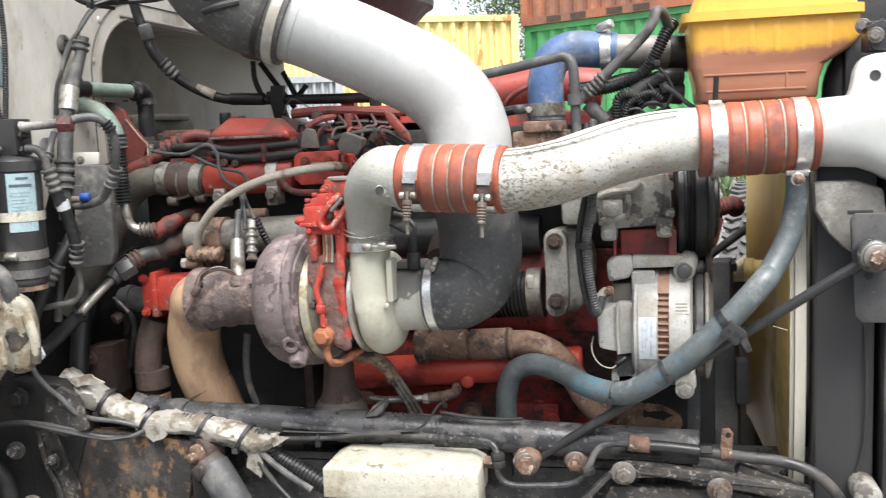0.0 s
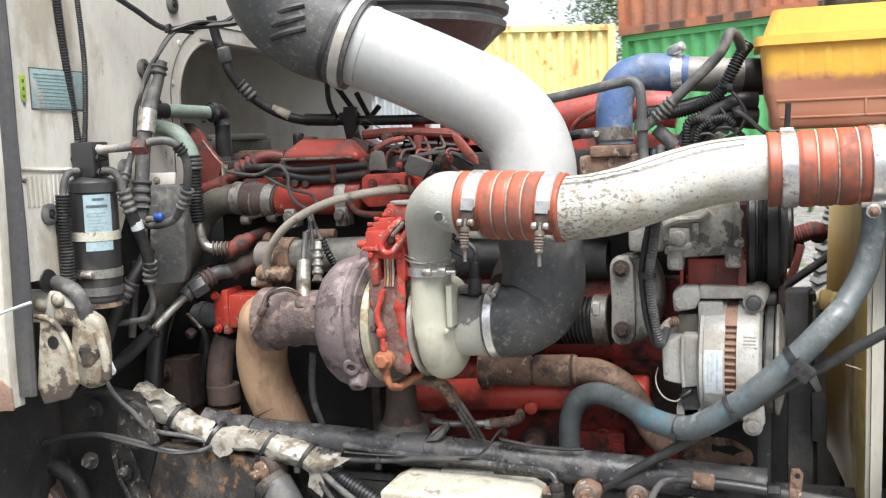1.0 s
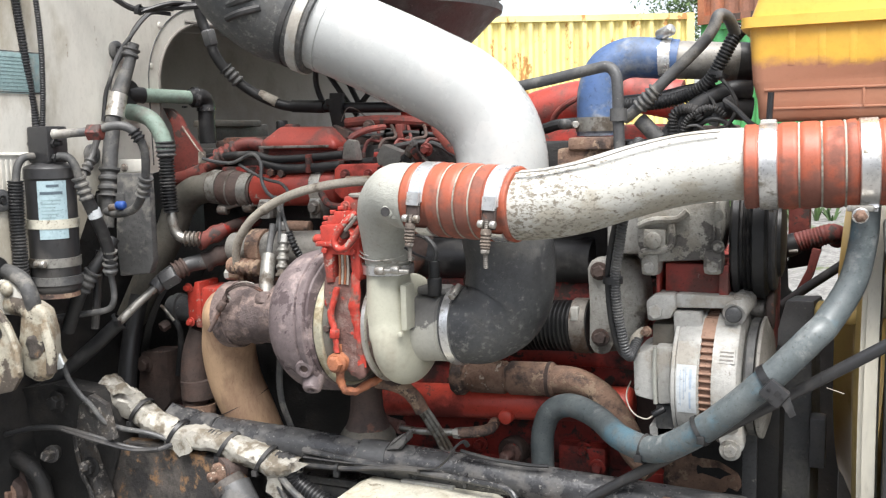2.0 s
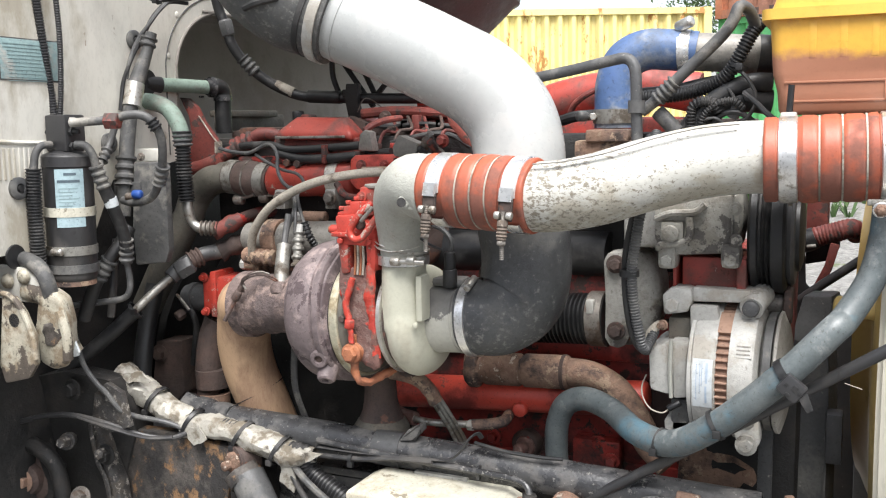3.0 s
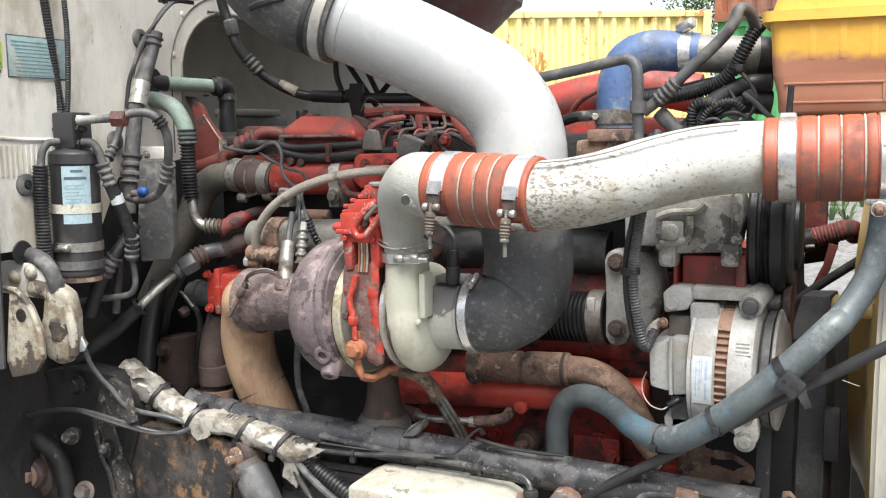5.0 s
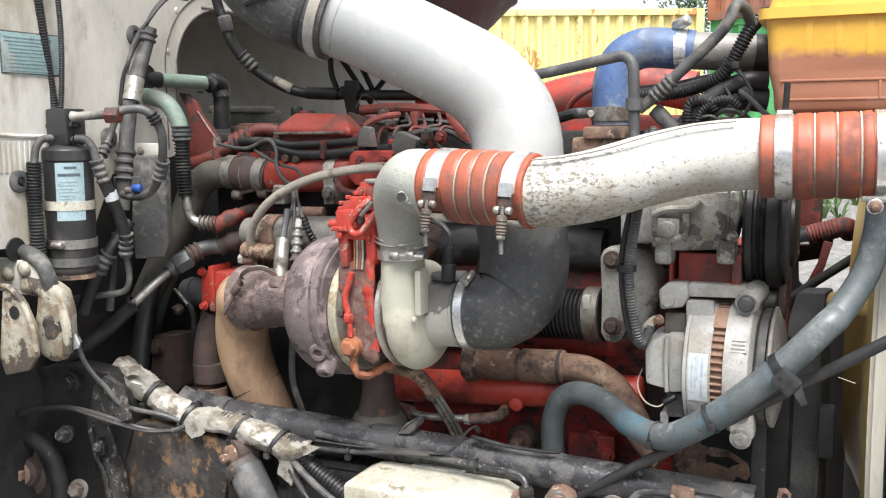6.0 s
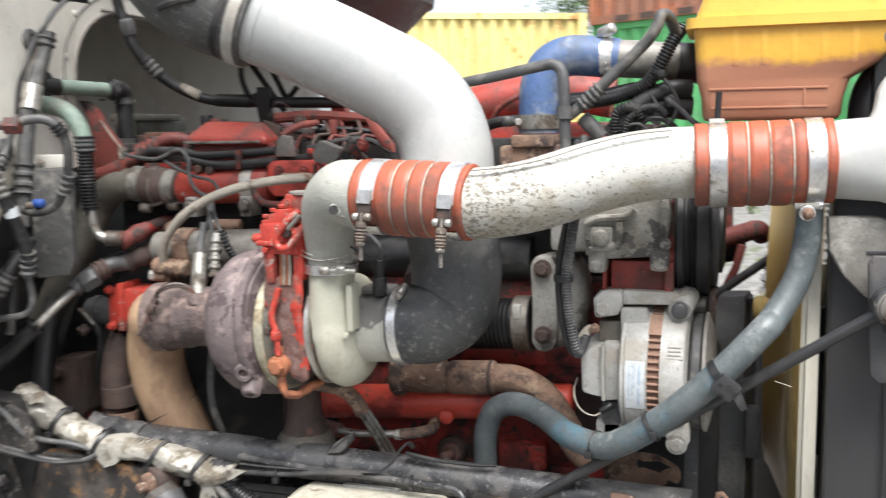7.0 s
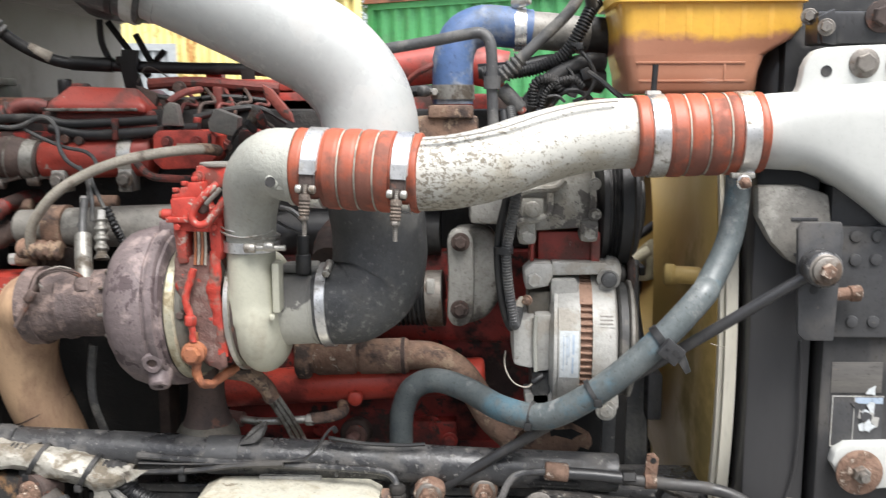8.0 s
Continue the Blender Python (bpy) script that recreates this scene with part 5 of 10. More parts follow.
def silicone_hose(name, a, b, r, clamps, rings, label):
    """A ribbed red silicone hose from a to b with T bolt clamps and wire rings, at shares of its length."""
    a, b = Vector(a), Vector(b)
    ax, ln = (b - a).normalized(), (b - a).length
    t = thing(name, a - Z * r, label, "hose", "red charge air hoses")
    prof = [(0, 0), (0, r * 0.95), (0.0008, r * 0.985), (0.003, r)]
    n = 130
    for i in range(2, n):
        f = i / n
        rr = r * 0.990
        if rings[0] - 0.12 < f < rings[-1] + 0.12:
            # shallow swell between the wires
            near = min(abs(f - k) * ln for k in rings)
            rr += 0.0013 * min(1.0, near / 0.006)
        for k in rings:
            rr -= 0.0012 * math.exp(-((f - k) * ln / 0.0022) ** 2)
        if any(abs(f - k) * ln < 0.0135 for k in clamps):
            rr = r * 0.968
        prof.append((f * ln, rr))
    prof += [(ln - 0.003, r), (ln - 0.0008, r * 0.985), (ln, r * 0.95), (ln, 0)]
    bm = lathe(a, ax, prof, 56)
    for v in bm.verts:
        v.co += noise.noise_vector(v.co * 26) * 0.0012
    part("hose", bm, "silicone", t, sharp=50)
    for k in rings:
        part("wire_ring", ring(a + ax * (k * ln - 0.0011), ax, 0.0022, r * 0.94, r * 0.9975, 48), "palehose", t, "pale steel wire ring")
    for k, side in clamps.items():
        c = a + ax * k * ln
        bm = lathe(c - ax * 0.0112, ax, [(0, r * 0.95), (0, r - 0.0006), (0.0012, r + 0.0010), (0.0212, r + 0.0010), (0.0224, r - 0.0006), (0.0224, r * 0.95)], 56)
        s = Vector(side).normalized()
        s = (s - ax * s.dot(ax)).normalized()
        tang = s.cross(ax).normalized()
        if tang.z > 0:
            tang = -tang
        # the band stops at its loop and starts again past the bolt
        gap = []
        for f in bm.faces:
            d = f.calc_center_median() - c
            d = (d - ax * d.dot(ax)).normalized()
            if d.dot(s) > 0 and 0.10 < d.dot(tang) < 0.80:
                gap.append(f)
        bmesh.ops.delete(bm, geom=gap, context='FACES')
        band = part("clamp", bm, "band", t, "bright stainless T bolt clamp")
        e = c + s * (r + 0.002)

        def plate(x0, x1, d0, d1, h0, h1, bev=0.0012):
            own = bmesh.new()
            bmesh.ops.create_cube(own, size=1)
            for v in own.verts:
                v.co = e + ax * ((x0 + x1) / 2 + v.co.x * (x1 - x0)) + tang * ((d0 + d1) / 2 + v.co.y * (d1 - d0)) + s * ((h0 + h1) / 2 + v.co.z * (h1 - h0))
            bmesh.ops.bevel(own, geom=own.edges[:], offset=bev, segments=2, affect='EDGES', profile=0.6)
            return own

        # welded end loop, then the bridge tongue in the gap
        bm = plate(-0.0088, 0.0088, -0.006, 0.006, -0.0005, 0.0016)
        merge(plate(-0.0084, 0.0084, 0.004, 0.009, -0.001, 0.0032), bm)
        part("clamp_loop", bm, "band", band)
        part("clamp_tongue", plate(-0.0085, 0.0085, 0.008, 0.034, -0.003, 0.0008), "rustdark", band)
        bm = drum(e + tang * 0.028 + s * 0.004 - ax * 0.0125, ax, 0.008, 0.0052, 0.0015, 14)
        drum(e + tang * 0.028 + s * 0.004 + ax * 0.0045, ax, 0.008, 0.0052, 0.0015, 14, bm)
        part("trunnion", bm, "steel", band)
        g = e + s * 0.004
        part("clamp_bolt", sweep([tuple(g + tang * 0.022), tuple(g + tang * 0.05), tuple(g + tang * 0.084 - s * 0.006)], 0.0029, 10, 4, rib=(0.0026, 0.0004)), "bolt", band)
        bm = lathe(g + tang * 0.034, tang, [(0, 0), (0, 0.0062), (0.003, 0.0072), (0.005, 0.0072)] + [(0.005 + 0.0022 * i, 0.0074 if i % 2 else 0.0060) for i in range(1, 9)] + [(0.024, 0.0066), (0.026, 0.0055), (0.026, 0)], 14)
        part("bolt_spring", bm, "springrust", band)
        part("bolt_nut", drum(g + tang * 0.060, tang, 0.006, 0.0062, 0.0015, 6), "bolt", band)
    return t


silicone_hose("silicone_hose", (-0.357, 1.384, 1.329), (-0.199, 1.367, 1.322), 0.0505, {0.165: (0, -1, 0.1), 0.875: (0, -1, 0.1)}, (0.385, 0.525, 0.665), "ribbed red silicone hose clamped to the compressor elbow")
silicone_hose("silicone_hose", (0.076, 1.452, 1.365), (0.243, 1.458, 1.370), 0.0540, {0.17: (0, 1, 0.3), 0.86: (0.1, -0.35, -1)}, (0.385, 0.54, 0.70), "ribbed red silicone hose clamped to the charge air cooler")


def build_clamp_bolt():
    t = thing("clamp_bolt_end", (0.211, 1.40, 1.300), "rusty clamp bolt with a bright nut under the red hose", "bolt")
    p = Vector((0.211, 1.405, 1.309))
    part("lug", slab(p + Vector((-0.015, 0.002, 0.004)), p + Vector((0.015, 0.016, 0.011)), 0.002), "dullsteel", t)
    part("washer", drum(p + Y * 0.003, (0.1, -1, -0.25), 0.004, 0.0098, 0.001, 18), "band", t)
    part("nut", drum(p, (0.1, -1, -0.25), 0.008, 0.0080, 0.002, 6), "boltrust", t)
    part("bolt_tip", drum(p - Y * 0.006, (0.1, -1, -0.25), 0.013, 0.0044, 0.001, 12), "boltrust", t)


build_clamp_bolt()


def build_charge_pipe():
    t = thing("charge_air_pipe", (-0.166, 1.370, 1.290), "white painted charge air pipe with flaking dark paint", "pipe")
    bm = sweep([(-0.221, 1.370, 1.323), (-0.197, 1.370, 1.321), (-0.159, 1.370, 1.324), (-0.115, 1.375, 1.333), (-0.062, 1.400, 1.349), (-0.008, 1.425, 1.362), (0.039, 1.445, 1.368), (0.073, 1.455, 1.369), (0.100, 1.460, 1.369)], 0.0465, 36, 10)
    part("pipe", bm, "whitepipe", t)
    # thin grey stripe laid along the top of the pipe
    part("scuff_line", sweep([(-0.195, 1.338, 1.365), (-0.150, 1.338, 1.369), (-0.100, 1.345, 1.379), (-0.049, 1.368, 1.395), (0.003, 1.392, 1.407), (0.048, 1.412, 1.411)], 0.0030, 8, 8, flat=0.3), "castgrey", t, "faint grey stripe")
    p = Vector((0.103, 1.462, 1.423))
    bm = lathe(p, (0.05, 0, 1), [(-0.012, 0), (-0.012, 0.004), (0.036, 0.004), (0.036, 0)], 8)
    part("stud", bm, "rubber", t)
    part("stud_foot", slab(p - Vector((0.010, 0.008, 0.016)), p + Vector((0.009, 0.008, 0.002)), 0.002), "alulight", t)


build_charge_pipe()


def build_intake():
    t = thing("intake_pipe", (-0.290, 1.560, 1.348), "large grey white enamelled air intake pipe", "pipe")
    pts = [(-0.592, 1.510, 1.598), (-0.548, 1.517, 1.580), (-0.475, 1.525, 1.547), (-0.404, 1.533, 1.512), (-0.343, 1.537, 1.478), (-0.302, 1.541, 1.433), (-0.284, 1.537, 1.387), (-0.280, 1.530, 1.335), (-0.277, 1.524, 1.275)]
    part("pipe", sweep(pts, 0.0690, 56, 12), "intake", t)
    part("pipe_bead", sweep([(-0.5605, 1.515, 1.5855), (-0.5565, 1.5156, 1.5838), (-0.5525, 1.5163, 1.582)], 0.0702, 48, 3), "intake", t)

    t = thing("intake_rubber_elbow", (-0.301, 1.520, 1.087), "black rubber intake elbow with dusty scuffs", "hose")
    bm = sweep([(*(-0.279, 1.526, 1.300), 0.068), (*(-0.275, 1.528, 1.262), 0.068), (*(-0.270, 1.530, 1.227), 0.068), (*(-0.270, 1.526, 1.185), 0.068), (*(-0.279, 1.516, 1.152), 0.066), (*(-0.302, 1.500, 1.131), 0.060), (*(-0.330, 1.496, 1.127), 0.0575), (*(-0.352, 1.497, 1.125), 0.0570)], 0.0680, 44, 10)
    part("elbow", crumple(bm, 0.0010, 30), "dustelbow", t)
    c = Vector((-0.339, 1.4955, 1.1265))
    worm_clamp(t, c, TURBO_AXIS, 0.0585, 0.0135, (0.05, -0.42, 1))

    t = thing("intake_rubber_boot", (-0.668, 1.480, 1.567), "black ribbed rubber boot clamped on the intake pipe", "hose")
    bm = sweep([(*(-0.570, 1.514, 1.589), 0.0785), (*(-0.602, 1.508, 1.603), 0.0790), (*(-0.645, 1.498, 1.625), 0.0850), (*(-0.692, 1.490, 1.668), 0.088), (*(-0.712, 1.485, 1.730), 0.088), (*(-0.714, 1.480, 1.815), 0.088)], 0.0785, 44, 9)
    part("boot", bm, "dustelbow", t)
    ax = Vector((-0.529, 1.519, 1.571)) - Vector((-0.592, 1.510, 1.598))
    worm_clamp(t, (-0.582, 1.512, 1.594), ax, 0.0795, 0.017, (0.3, 0.2, 1), "alulight")
    part("boot_lip", sweep([(-0.598, 1.5085, 1.601), (-0.606, 1.507, 1.605)], 0.0805, 44, 2), "rubber", t)
    a, b = Vector((-0.682, 1.418, 1.600)), Vector((-0.622, 1.420, 1.612))
    for k in range(3):
        o = Z * (0.018 * k)
        part("strap_rib", sweep([tuple(a + o), tuple((a + b) / 2 + o - Y * 0.008), tuple(b + o)], 0.006, 8, 5), "rubber", t)


build_intake()


def build_air_cleaner():
    c = Vector((-0.665, 1.90, 0))
    t = thing("air_cleaner", (c.x, c.y, 1.56), "black ribbed plastic air cleaner housing above the engine", "air cleaner")
    prof = [(1.56, 0), (1.56, 0.14), (1.565, 0.152), (1.60, 0.190), (1.645, 0.236), (1.650, 0.246), (1.662, 0.248), (1.668, 0.240), (1.676, 0.240), (1.682, 0.252), (1.694, 0.254), (1.700, 0.246), (1.708, 0.246), (1.716, 0.258), (1.76, 0.262), (1.90, 0.262), (1.905, 0.25), (1.905, 0)]
    part("housing", lathe(c, Z, prof, 64), "dusty", t)
    part("seam_strip", slab((c.x + 0.02, c.y - 0.265, 1.72), (c.x + 0.05, c.y - 0.24, 1.90), 0.004), "dusty", t)


build_air_cleaner()


def build_exhaust():
    t = thing("exhaust_elbow", (-0.821, 1.630, 0.891), "heat bleached beige steel exhaust elbow with a seam", "exhaust pipe")
    c, ax = Vector(TURBO), TURBO_AXIS
    c = c + Z * 0.019
    bm = sweep([tuple(c - ax * 0.142), tuple(c - ax * 0.165), (-0.799, 1.545, 1.092), (-0.819, 1.566, 1.040), (-0.822, 1.585, 0.980), (-0.808, 1.603, 0.915), (-0.793, 1.618, 0.848), (-0.782, 1.628, 0.767)], 0.0475, 32, 9)
    part("elbow", bm, "beige", t)
    d = Vector((-0.808, 1.603, 0.915)) - Vector((-0.822, 1.585, 0.980)) + Vector((0.02, -0.01, 0))
    part("weld_seam", ring(Vector((-0.813, 1.597, 0.938)), d, 0.002, 0.04, 0.0481, 36), "rustdark", t)
    part("v_band", ring(c - ax * 0.140, -ax, 0.022, 0.046, 0.0575, 36), "ironbrown", t)
    bm = sweep([(-0.746, 1.470, 1.162), (-0.757, 1.465, 1.138), (-0.768, 1.460, 1.116), (-0.776, 1.455, 1.099)], 0.0035, 8, 5)
    drum(Vector((-0.752, 1.467, 1.149)), Vector((-0.3, -0.1, -0.5)), 0.018, 0.007, 0.002, 12, bm)
    part("band_bolt", bm, "rustdark", t)
    for k in range(2):
        part("lock_wire", sweep([(-0.752 + 0.004 * k, 1.474, 1.146), (-0.742, 1.466 - 0.003 * k, 1.166 + 0.004 * k), (-0.722, 1.476, 1.176 + 0.003 * k), (-0.700, 1.488, 1.172 - 0.004 * k), (-0.690, 1.496, 1.160)], 0.0016, 6, 6), "rustdark", t)
    part("lock_wire", sweep([(-0.740, 1.470, 1.152), (-0.747, 1.468, 1.164), (-0.735, 1.475, 1.176), (-0.722, 1.485, 1.180), (-0.708, 1.492, 1.176)], 0.0018, 6, 6), "bolt", t)


build_exhaust()

# ---- alternator, compressor and belts ----
def build_alternator():
    global TWIST
    c = Vector((0.009, 1.574, 1.062))
    t = thing("alternator", c - Z * 0.10, "weathered cast aluminium alternator with rusty vent slots", "alternator")
    R = 0.098
    TWIST = (c, -3)
    xa, xb, xv0, xv1 = -0.022, 0.074, 0.021, 0.038
    bm = lathe((xa, c.y, c.z), X, [(0, 0), (0, R * 0.80), (0.006, R * 0.95), (0.014, R), (xv0 - xa, R), (xv0 - xa, R * 0.9), (xv0 - xa, 0)], 40)
    part("rear_shell", bm, "alulight", t)
    bm = lathe((xv1, c.y, c.z), X, [(0, 0), (0, R * 0.9), (0, R * 1.01), (xb - xv1 - 0.012, R * 1.01), (xb - xv1 - 0.004, R * 0.97), (xb - xv1, R * 0.86), (xb - xv1, 0)], 40)
    part("front_shell", bm, "alulight", t)

    def patch(x0, x1, a0, a1, r0, r1):
        """A curved pad on the shell between two angles, from level to up."""
        own = bmesh.new()
        rows = []
        for k in range(11):
            a = radians(a0 + (a1 - a0) * k / 10)
            d = Vector((0, -math.cos(a), math.sin(a)))
            rows.append([own.verts.new(Vector((x, c.y, c.z)) + d * r) for x, r in ((x0, r0), (x0, r1), (x1, r1), (x1, r0))])
        for a, b in zip(rows, rows[1:]):
            for k in range(4):
                own.faces.new((a[k], a[(k + 1) % 4], b[(k + 1) % 4], b[k]))
        own.faces.new(rows[0])
        own.faces.new(rows[-1])
        return own

    part("shell_pad", patch(-0.010, 0.0195, -46, 38, R - 0.002, R + 0.0022), "alulight", t)
    part("shell_step", patch(-0.016, -0.011, -60, 52, R - 0.002, R + 0.0012), "alulight", t)
    part("slot_cover", patch(0.0200, 0.0390, 42, 64, R - 0.004, R + 0.0005), "slot", t)
    part("front_pad", patch(0.046, 0.068, 22, 34, R - 0.002, R + 0.0015), "alulight", t)
    for k in range(3):
        part("cast_letter_bar", patch(0.048, 0.066, 24 + 3.2 * k, 25.2 + 3.2 * k, R, R + 0.0021), "castgrey", t)
    v = part("vent_ring", lathe((xv0 - 0.001, c.y, c.z), X, [(0, 0), (0, R * 0.93), (xv1 - xv0 + 0.002, R * 0.93), (xv1 - xv0 + 0.002, 0)], 40), "slot", t, "rust brown stator ring")
    n = 58
    for k in range(n):
        a = 2 * math.pi * k / n
        if math.cos(a) < 0.5:
            bm = slab((xv0 - 0.002, c.y - R * 0.985, c.z - 0.0016), (xv1 + 0.002, c.y - R * 0.9, c.z + 0.0016), 0.0008, segs=1)
            bmesh.ops.rotate(bm, verts=bm.verts, cent=c, matrix=Matrix.Rotation(a + math.pi, 3, 'X'))
            part("vent_rib", bm, "slot", v)
    TWIST = None
    # rear end cover, boxy, with its rounded cap
    bm = prism([(-0.079, 1.500, 1.099), (-0.046, 1.500, 1.111), (-0.044, 1.500, 1.079), (-0.045, 1.500, 1.031), (-0.077, 1.500, 1.037)], (0, 0.11, 0), 0.008)
    part("rear_cap", bm, "alulight", t)
    bm = prism([(-0.047, 1.505, 1.112), (-0.021, 1.505, 1.112), (-0.019, 1.505, 1.030), (-0.044, 1.505, 1.026)], (0, 0.11, 0), 0.005)
    part("diode_cover", bm, "alulight", t)
    part("cover_step", crumple(slab((-0.055, 1.525, 1.086), (-0.020, 1.600, 1.140), 0.004), 0.001, 80), "castdark", t)
    part("regulator", slab((-0.049, 1.520, 0.968), (-0.022, 1.600, 1.022), 0.003), "dusty", t, "dark plastic regulator")
    part("edge_strip", sweep([(-0.046, 1.496, 1.112), (-0.047, 1.496, 1.071), (-0.045, 1.497, 1.030)], 0.003, 8, 5), "elbow", t)
    # feet above and below
    bm = prism([(-0.024, 1.513, 1.160), (0.013, 1.513, 1.160), (0.016, 1.518, 1.146), (0.012, 1.518, 1.118), (-0.023, 1.518, 1.110)], (0, 0.04, 0), 0.004)
    part("upper_foot", bm, "alulight", t)
    bm = prism([(0.045, 1.517, 1.150), (0.050, 1.517, 1.160), (0.064, 1.517, 1.158), (0.064, 1.519, 1.136), (0.046, 1.519, 1.134)], (0, 0.04, 0), 0.004)
    part("front_foot", bm, "alulight", t)
    bm = prism([(0.038, 1.500, 0.993), (0.073, 1.500, 1.009), (0.076, 1.500, 0.977), (0.065, 1.500, 0.959), (0.048, 1.500, 0.961)], (0, 0.03, 0), 0.006)
    l = part("lower_lug", bm, "alulight", t)
    part("lug_bolt", hexbolt((0.057, 1.500, 0.972), FRONT, 0.010, 0.006), "alu", l)
    bm = prism([(-0.059, 1.520, 0.990), (0.009, 1.520, 0.994), (0.010, 1.520, 0.973), (-0.057, 1.520, 0.966)], (0, 0.05, 0), 0.004)
    part("lower_foot", bm, "alulight", t)
    TWIST = (c, -3)
    # pulley and fan
    bm = lathe((xb + 0.003, c.y, c.z), X, [(0, 0), (0, 0.080), (0.003, 0.084), (0.013, 0.084), (0.015, 0.05), (0.015, 0)], 48)
    part("fan", bm, "hosegrey", t)
    bm = lathe((xb + 0.018, c.y, c.z), X, [(0, 0), (0, 0.084), (0.002, 0.087), (0.006, 0.087), (0.011, 0.070), (0.014, 0.055), (0.014, 0)], 48)
    part("pulley", bm, "castgrey", t, "pale grey pressed pulley")
    bm = drum((xb - 0.01, c.y, c.z), X, 0.02, 0.05, 0.003)
    part("shaft_collar", bm, "bolt", t)
    # printed label
    px = [(-0.008, 1.478, 1.094), (0.0185, 1.478, 1.096), (0.0185, 1.490, 1.026), (-0.008, 1.490, 1.025)]
    bm = bmesh.new()
    rows = []
    x0, x1 = px[0][0], px[1][0]
    z0, z1 = px[2][2], px[0][2]
    for k in range(9):
        z = z0 + (z1 - z0) * k / 8
        y = c.y - math.sqrt(max(0, (R + 0.0028) ** 2 - (z - c.z) ** 2))
        rows.append((bm.verts.new((x0, y, z)), bm.verts.new((x1, y, z))))
    for a, b in zip(rows, rows[1:]):
        bm.faces.new((a[0], a[1], b[1], b[0]))
    lab = part("label", bm, "labelwhite", t, "white printed label with blue writing")

    def bar(f0, f1, g0, g1, m):
        bm = bmesh.new()
        rr = []
        for k in range(7):
            z = z0 + (z1 - z0) * (g0 + (g1 - g0) * k / 6)
            y = c.y - math.sqrt(max(0, (R + 0.0034) ** 2 - (z - c.z) ** 2))
            rr.append((bm.verts.new((x0 + (x1 - x0) * f0, y, z)), bm.verts.new((x0 + (x1 - x0) * f1, y, z))))
        for a, b in zip(rr, rr[1:]):
            bm.faces.new((a[0], a[1], b[1], b[0]))
        part("print_bar", bm, m, lab)

    bar(0.66, 0.78, 0.52, 0.93, "inkpale")
    bar(0.64, 0.74, 0.10, 0.46, "inkpale")
    bar(0.36, 0.40, 0.30, 0.9, "inkpale")
    bar(0.46, 0.50, 0.45, 0.9, "inkpale")
    bar(0.18, 0.22, 0.15, 0.9, "inkpale")
    TWIST = None
    # terminals
    bm = sweep([(*(-0.077, 1.500, 1.104), 0.009), (*(-0.073, 1.497, 1.118), 0.008), (*(-0.068, 1.500, 1.130), 0.006), (*(-0.066, 1.510, 1.134), 0.004)], 0.006, 8, 5)
    part("terminal_boot", crumple(bm, 0.003, 90), "palehose", t, "pale torn rubber boot on a cable end")
    part("terminal_nut", hexbolt((-0.058, 1.500, 1.133), (-0.5, -1, 0), 0.005, 0.008), "rust", t)
    w = thing("alternator_wire", (-0.075, 1.490, 1.012), "thin white looped wire behind the alternator", "wire")
    part("wire", sweep([(-0.087, 1.530, 1.051), (-0.089, 1.510, 1.039), (-0.085, 1.500, 1.025), (-0.074, 1.495, 1.012), (-0.058, 1.495, 1.007), (-0.048, 1.500, 1.012)], 0.0011, 8, 8), "palehose", w)
    part("plug", drum(Vector((-0.050, 1.500, 1.012)), (0.8, 0.2, 0.5), 0.02, 0.005, 0.001, 10), "rubber", w)


build_alternator()


def build_alternator_bracket():
    t = thing("alternator_bracket", (-0.001, 1.560, 1.169), "cast aluminium bracket with two clamp bolts above the alternator", "bracket")
    bm = prism([(-0.022, 1.525, 1.184), (0.057, 1.525, 1.183), (0.055, 1.525, 1.166), (-0.022, 1.525, 1.164)], (0, 0.05, 0), 0.003)
    part("bridge", bm, "alulight", t)
    bm = prism([(-0.063, 1.513, 1.173), (-0.050, 1.513, 1.184), (-0.022, 1.513, 1.184), (-0.020, 1.513, 1.165), (-0.027, 1.513, 1.150), (-0.060, 1.513, 1.144)], (0, 0.05, 0), 0.006)
    part("clamp_ear", bm, "alulight", t)
    part("ear_bolt", hexbolt((-0.048, 1.511, 1.160), FRONT, 0.0105, 0.008, False), "alulight", t)
    bm = sweep([(0.058, 1.518, 1.160), (0.063, 1.540, 1.168), (0.067, 1.580, 1.170)], 0.0165, 18, 5)
    part("clamp_ear", bm, "alulight", t)
    part("ear_bolt", drum(Vector((0.058, 1.513, 1.161)) + Y * 0.004, FRONT, 0.012, 0.0115, 0.003, 18), "dusty", t)
    r = thing("red_spacer_block", (-0.005, 1.580, 1.183), "bright red painted cast spacer under the compressor", "bracket")
    bm = slab((-0.041, 1.548, 1.225), (0.045, 1.66, 1.181), 0.004)
    part("body", bm, "redclean", r)
    part("side_flange", slab((-0.052, 1.537, 1.221), (-0.047, 1.600, 1.167), 0.003), "redclean", r)
    part("side_flange", slab((0.035, 1.537, 1.225), (0.048, 1.600, 1.170), 0.003), "redclean", r)


build_alternator_bracket()


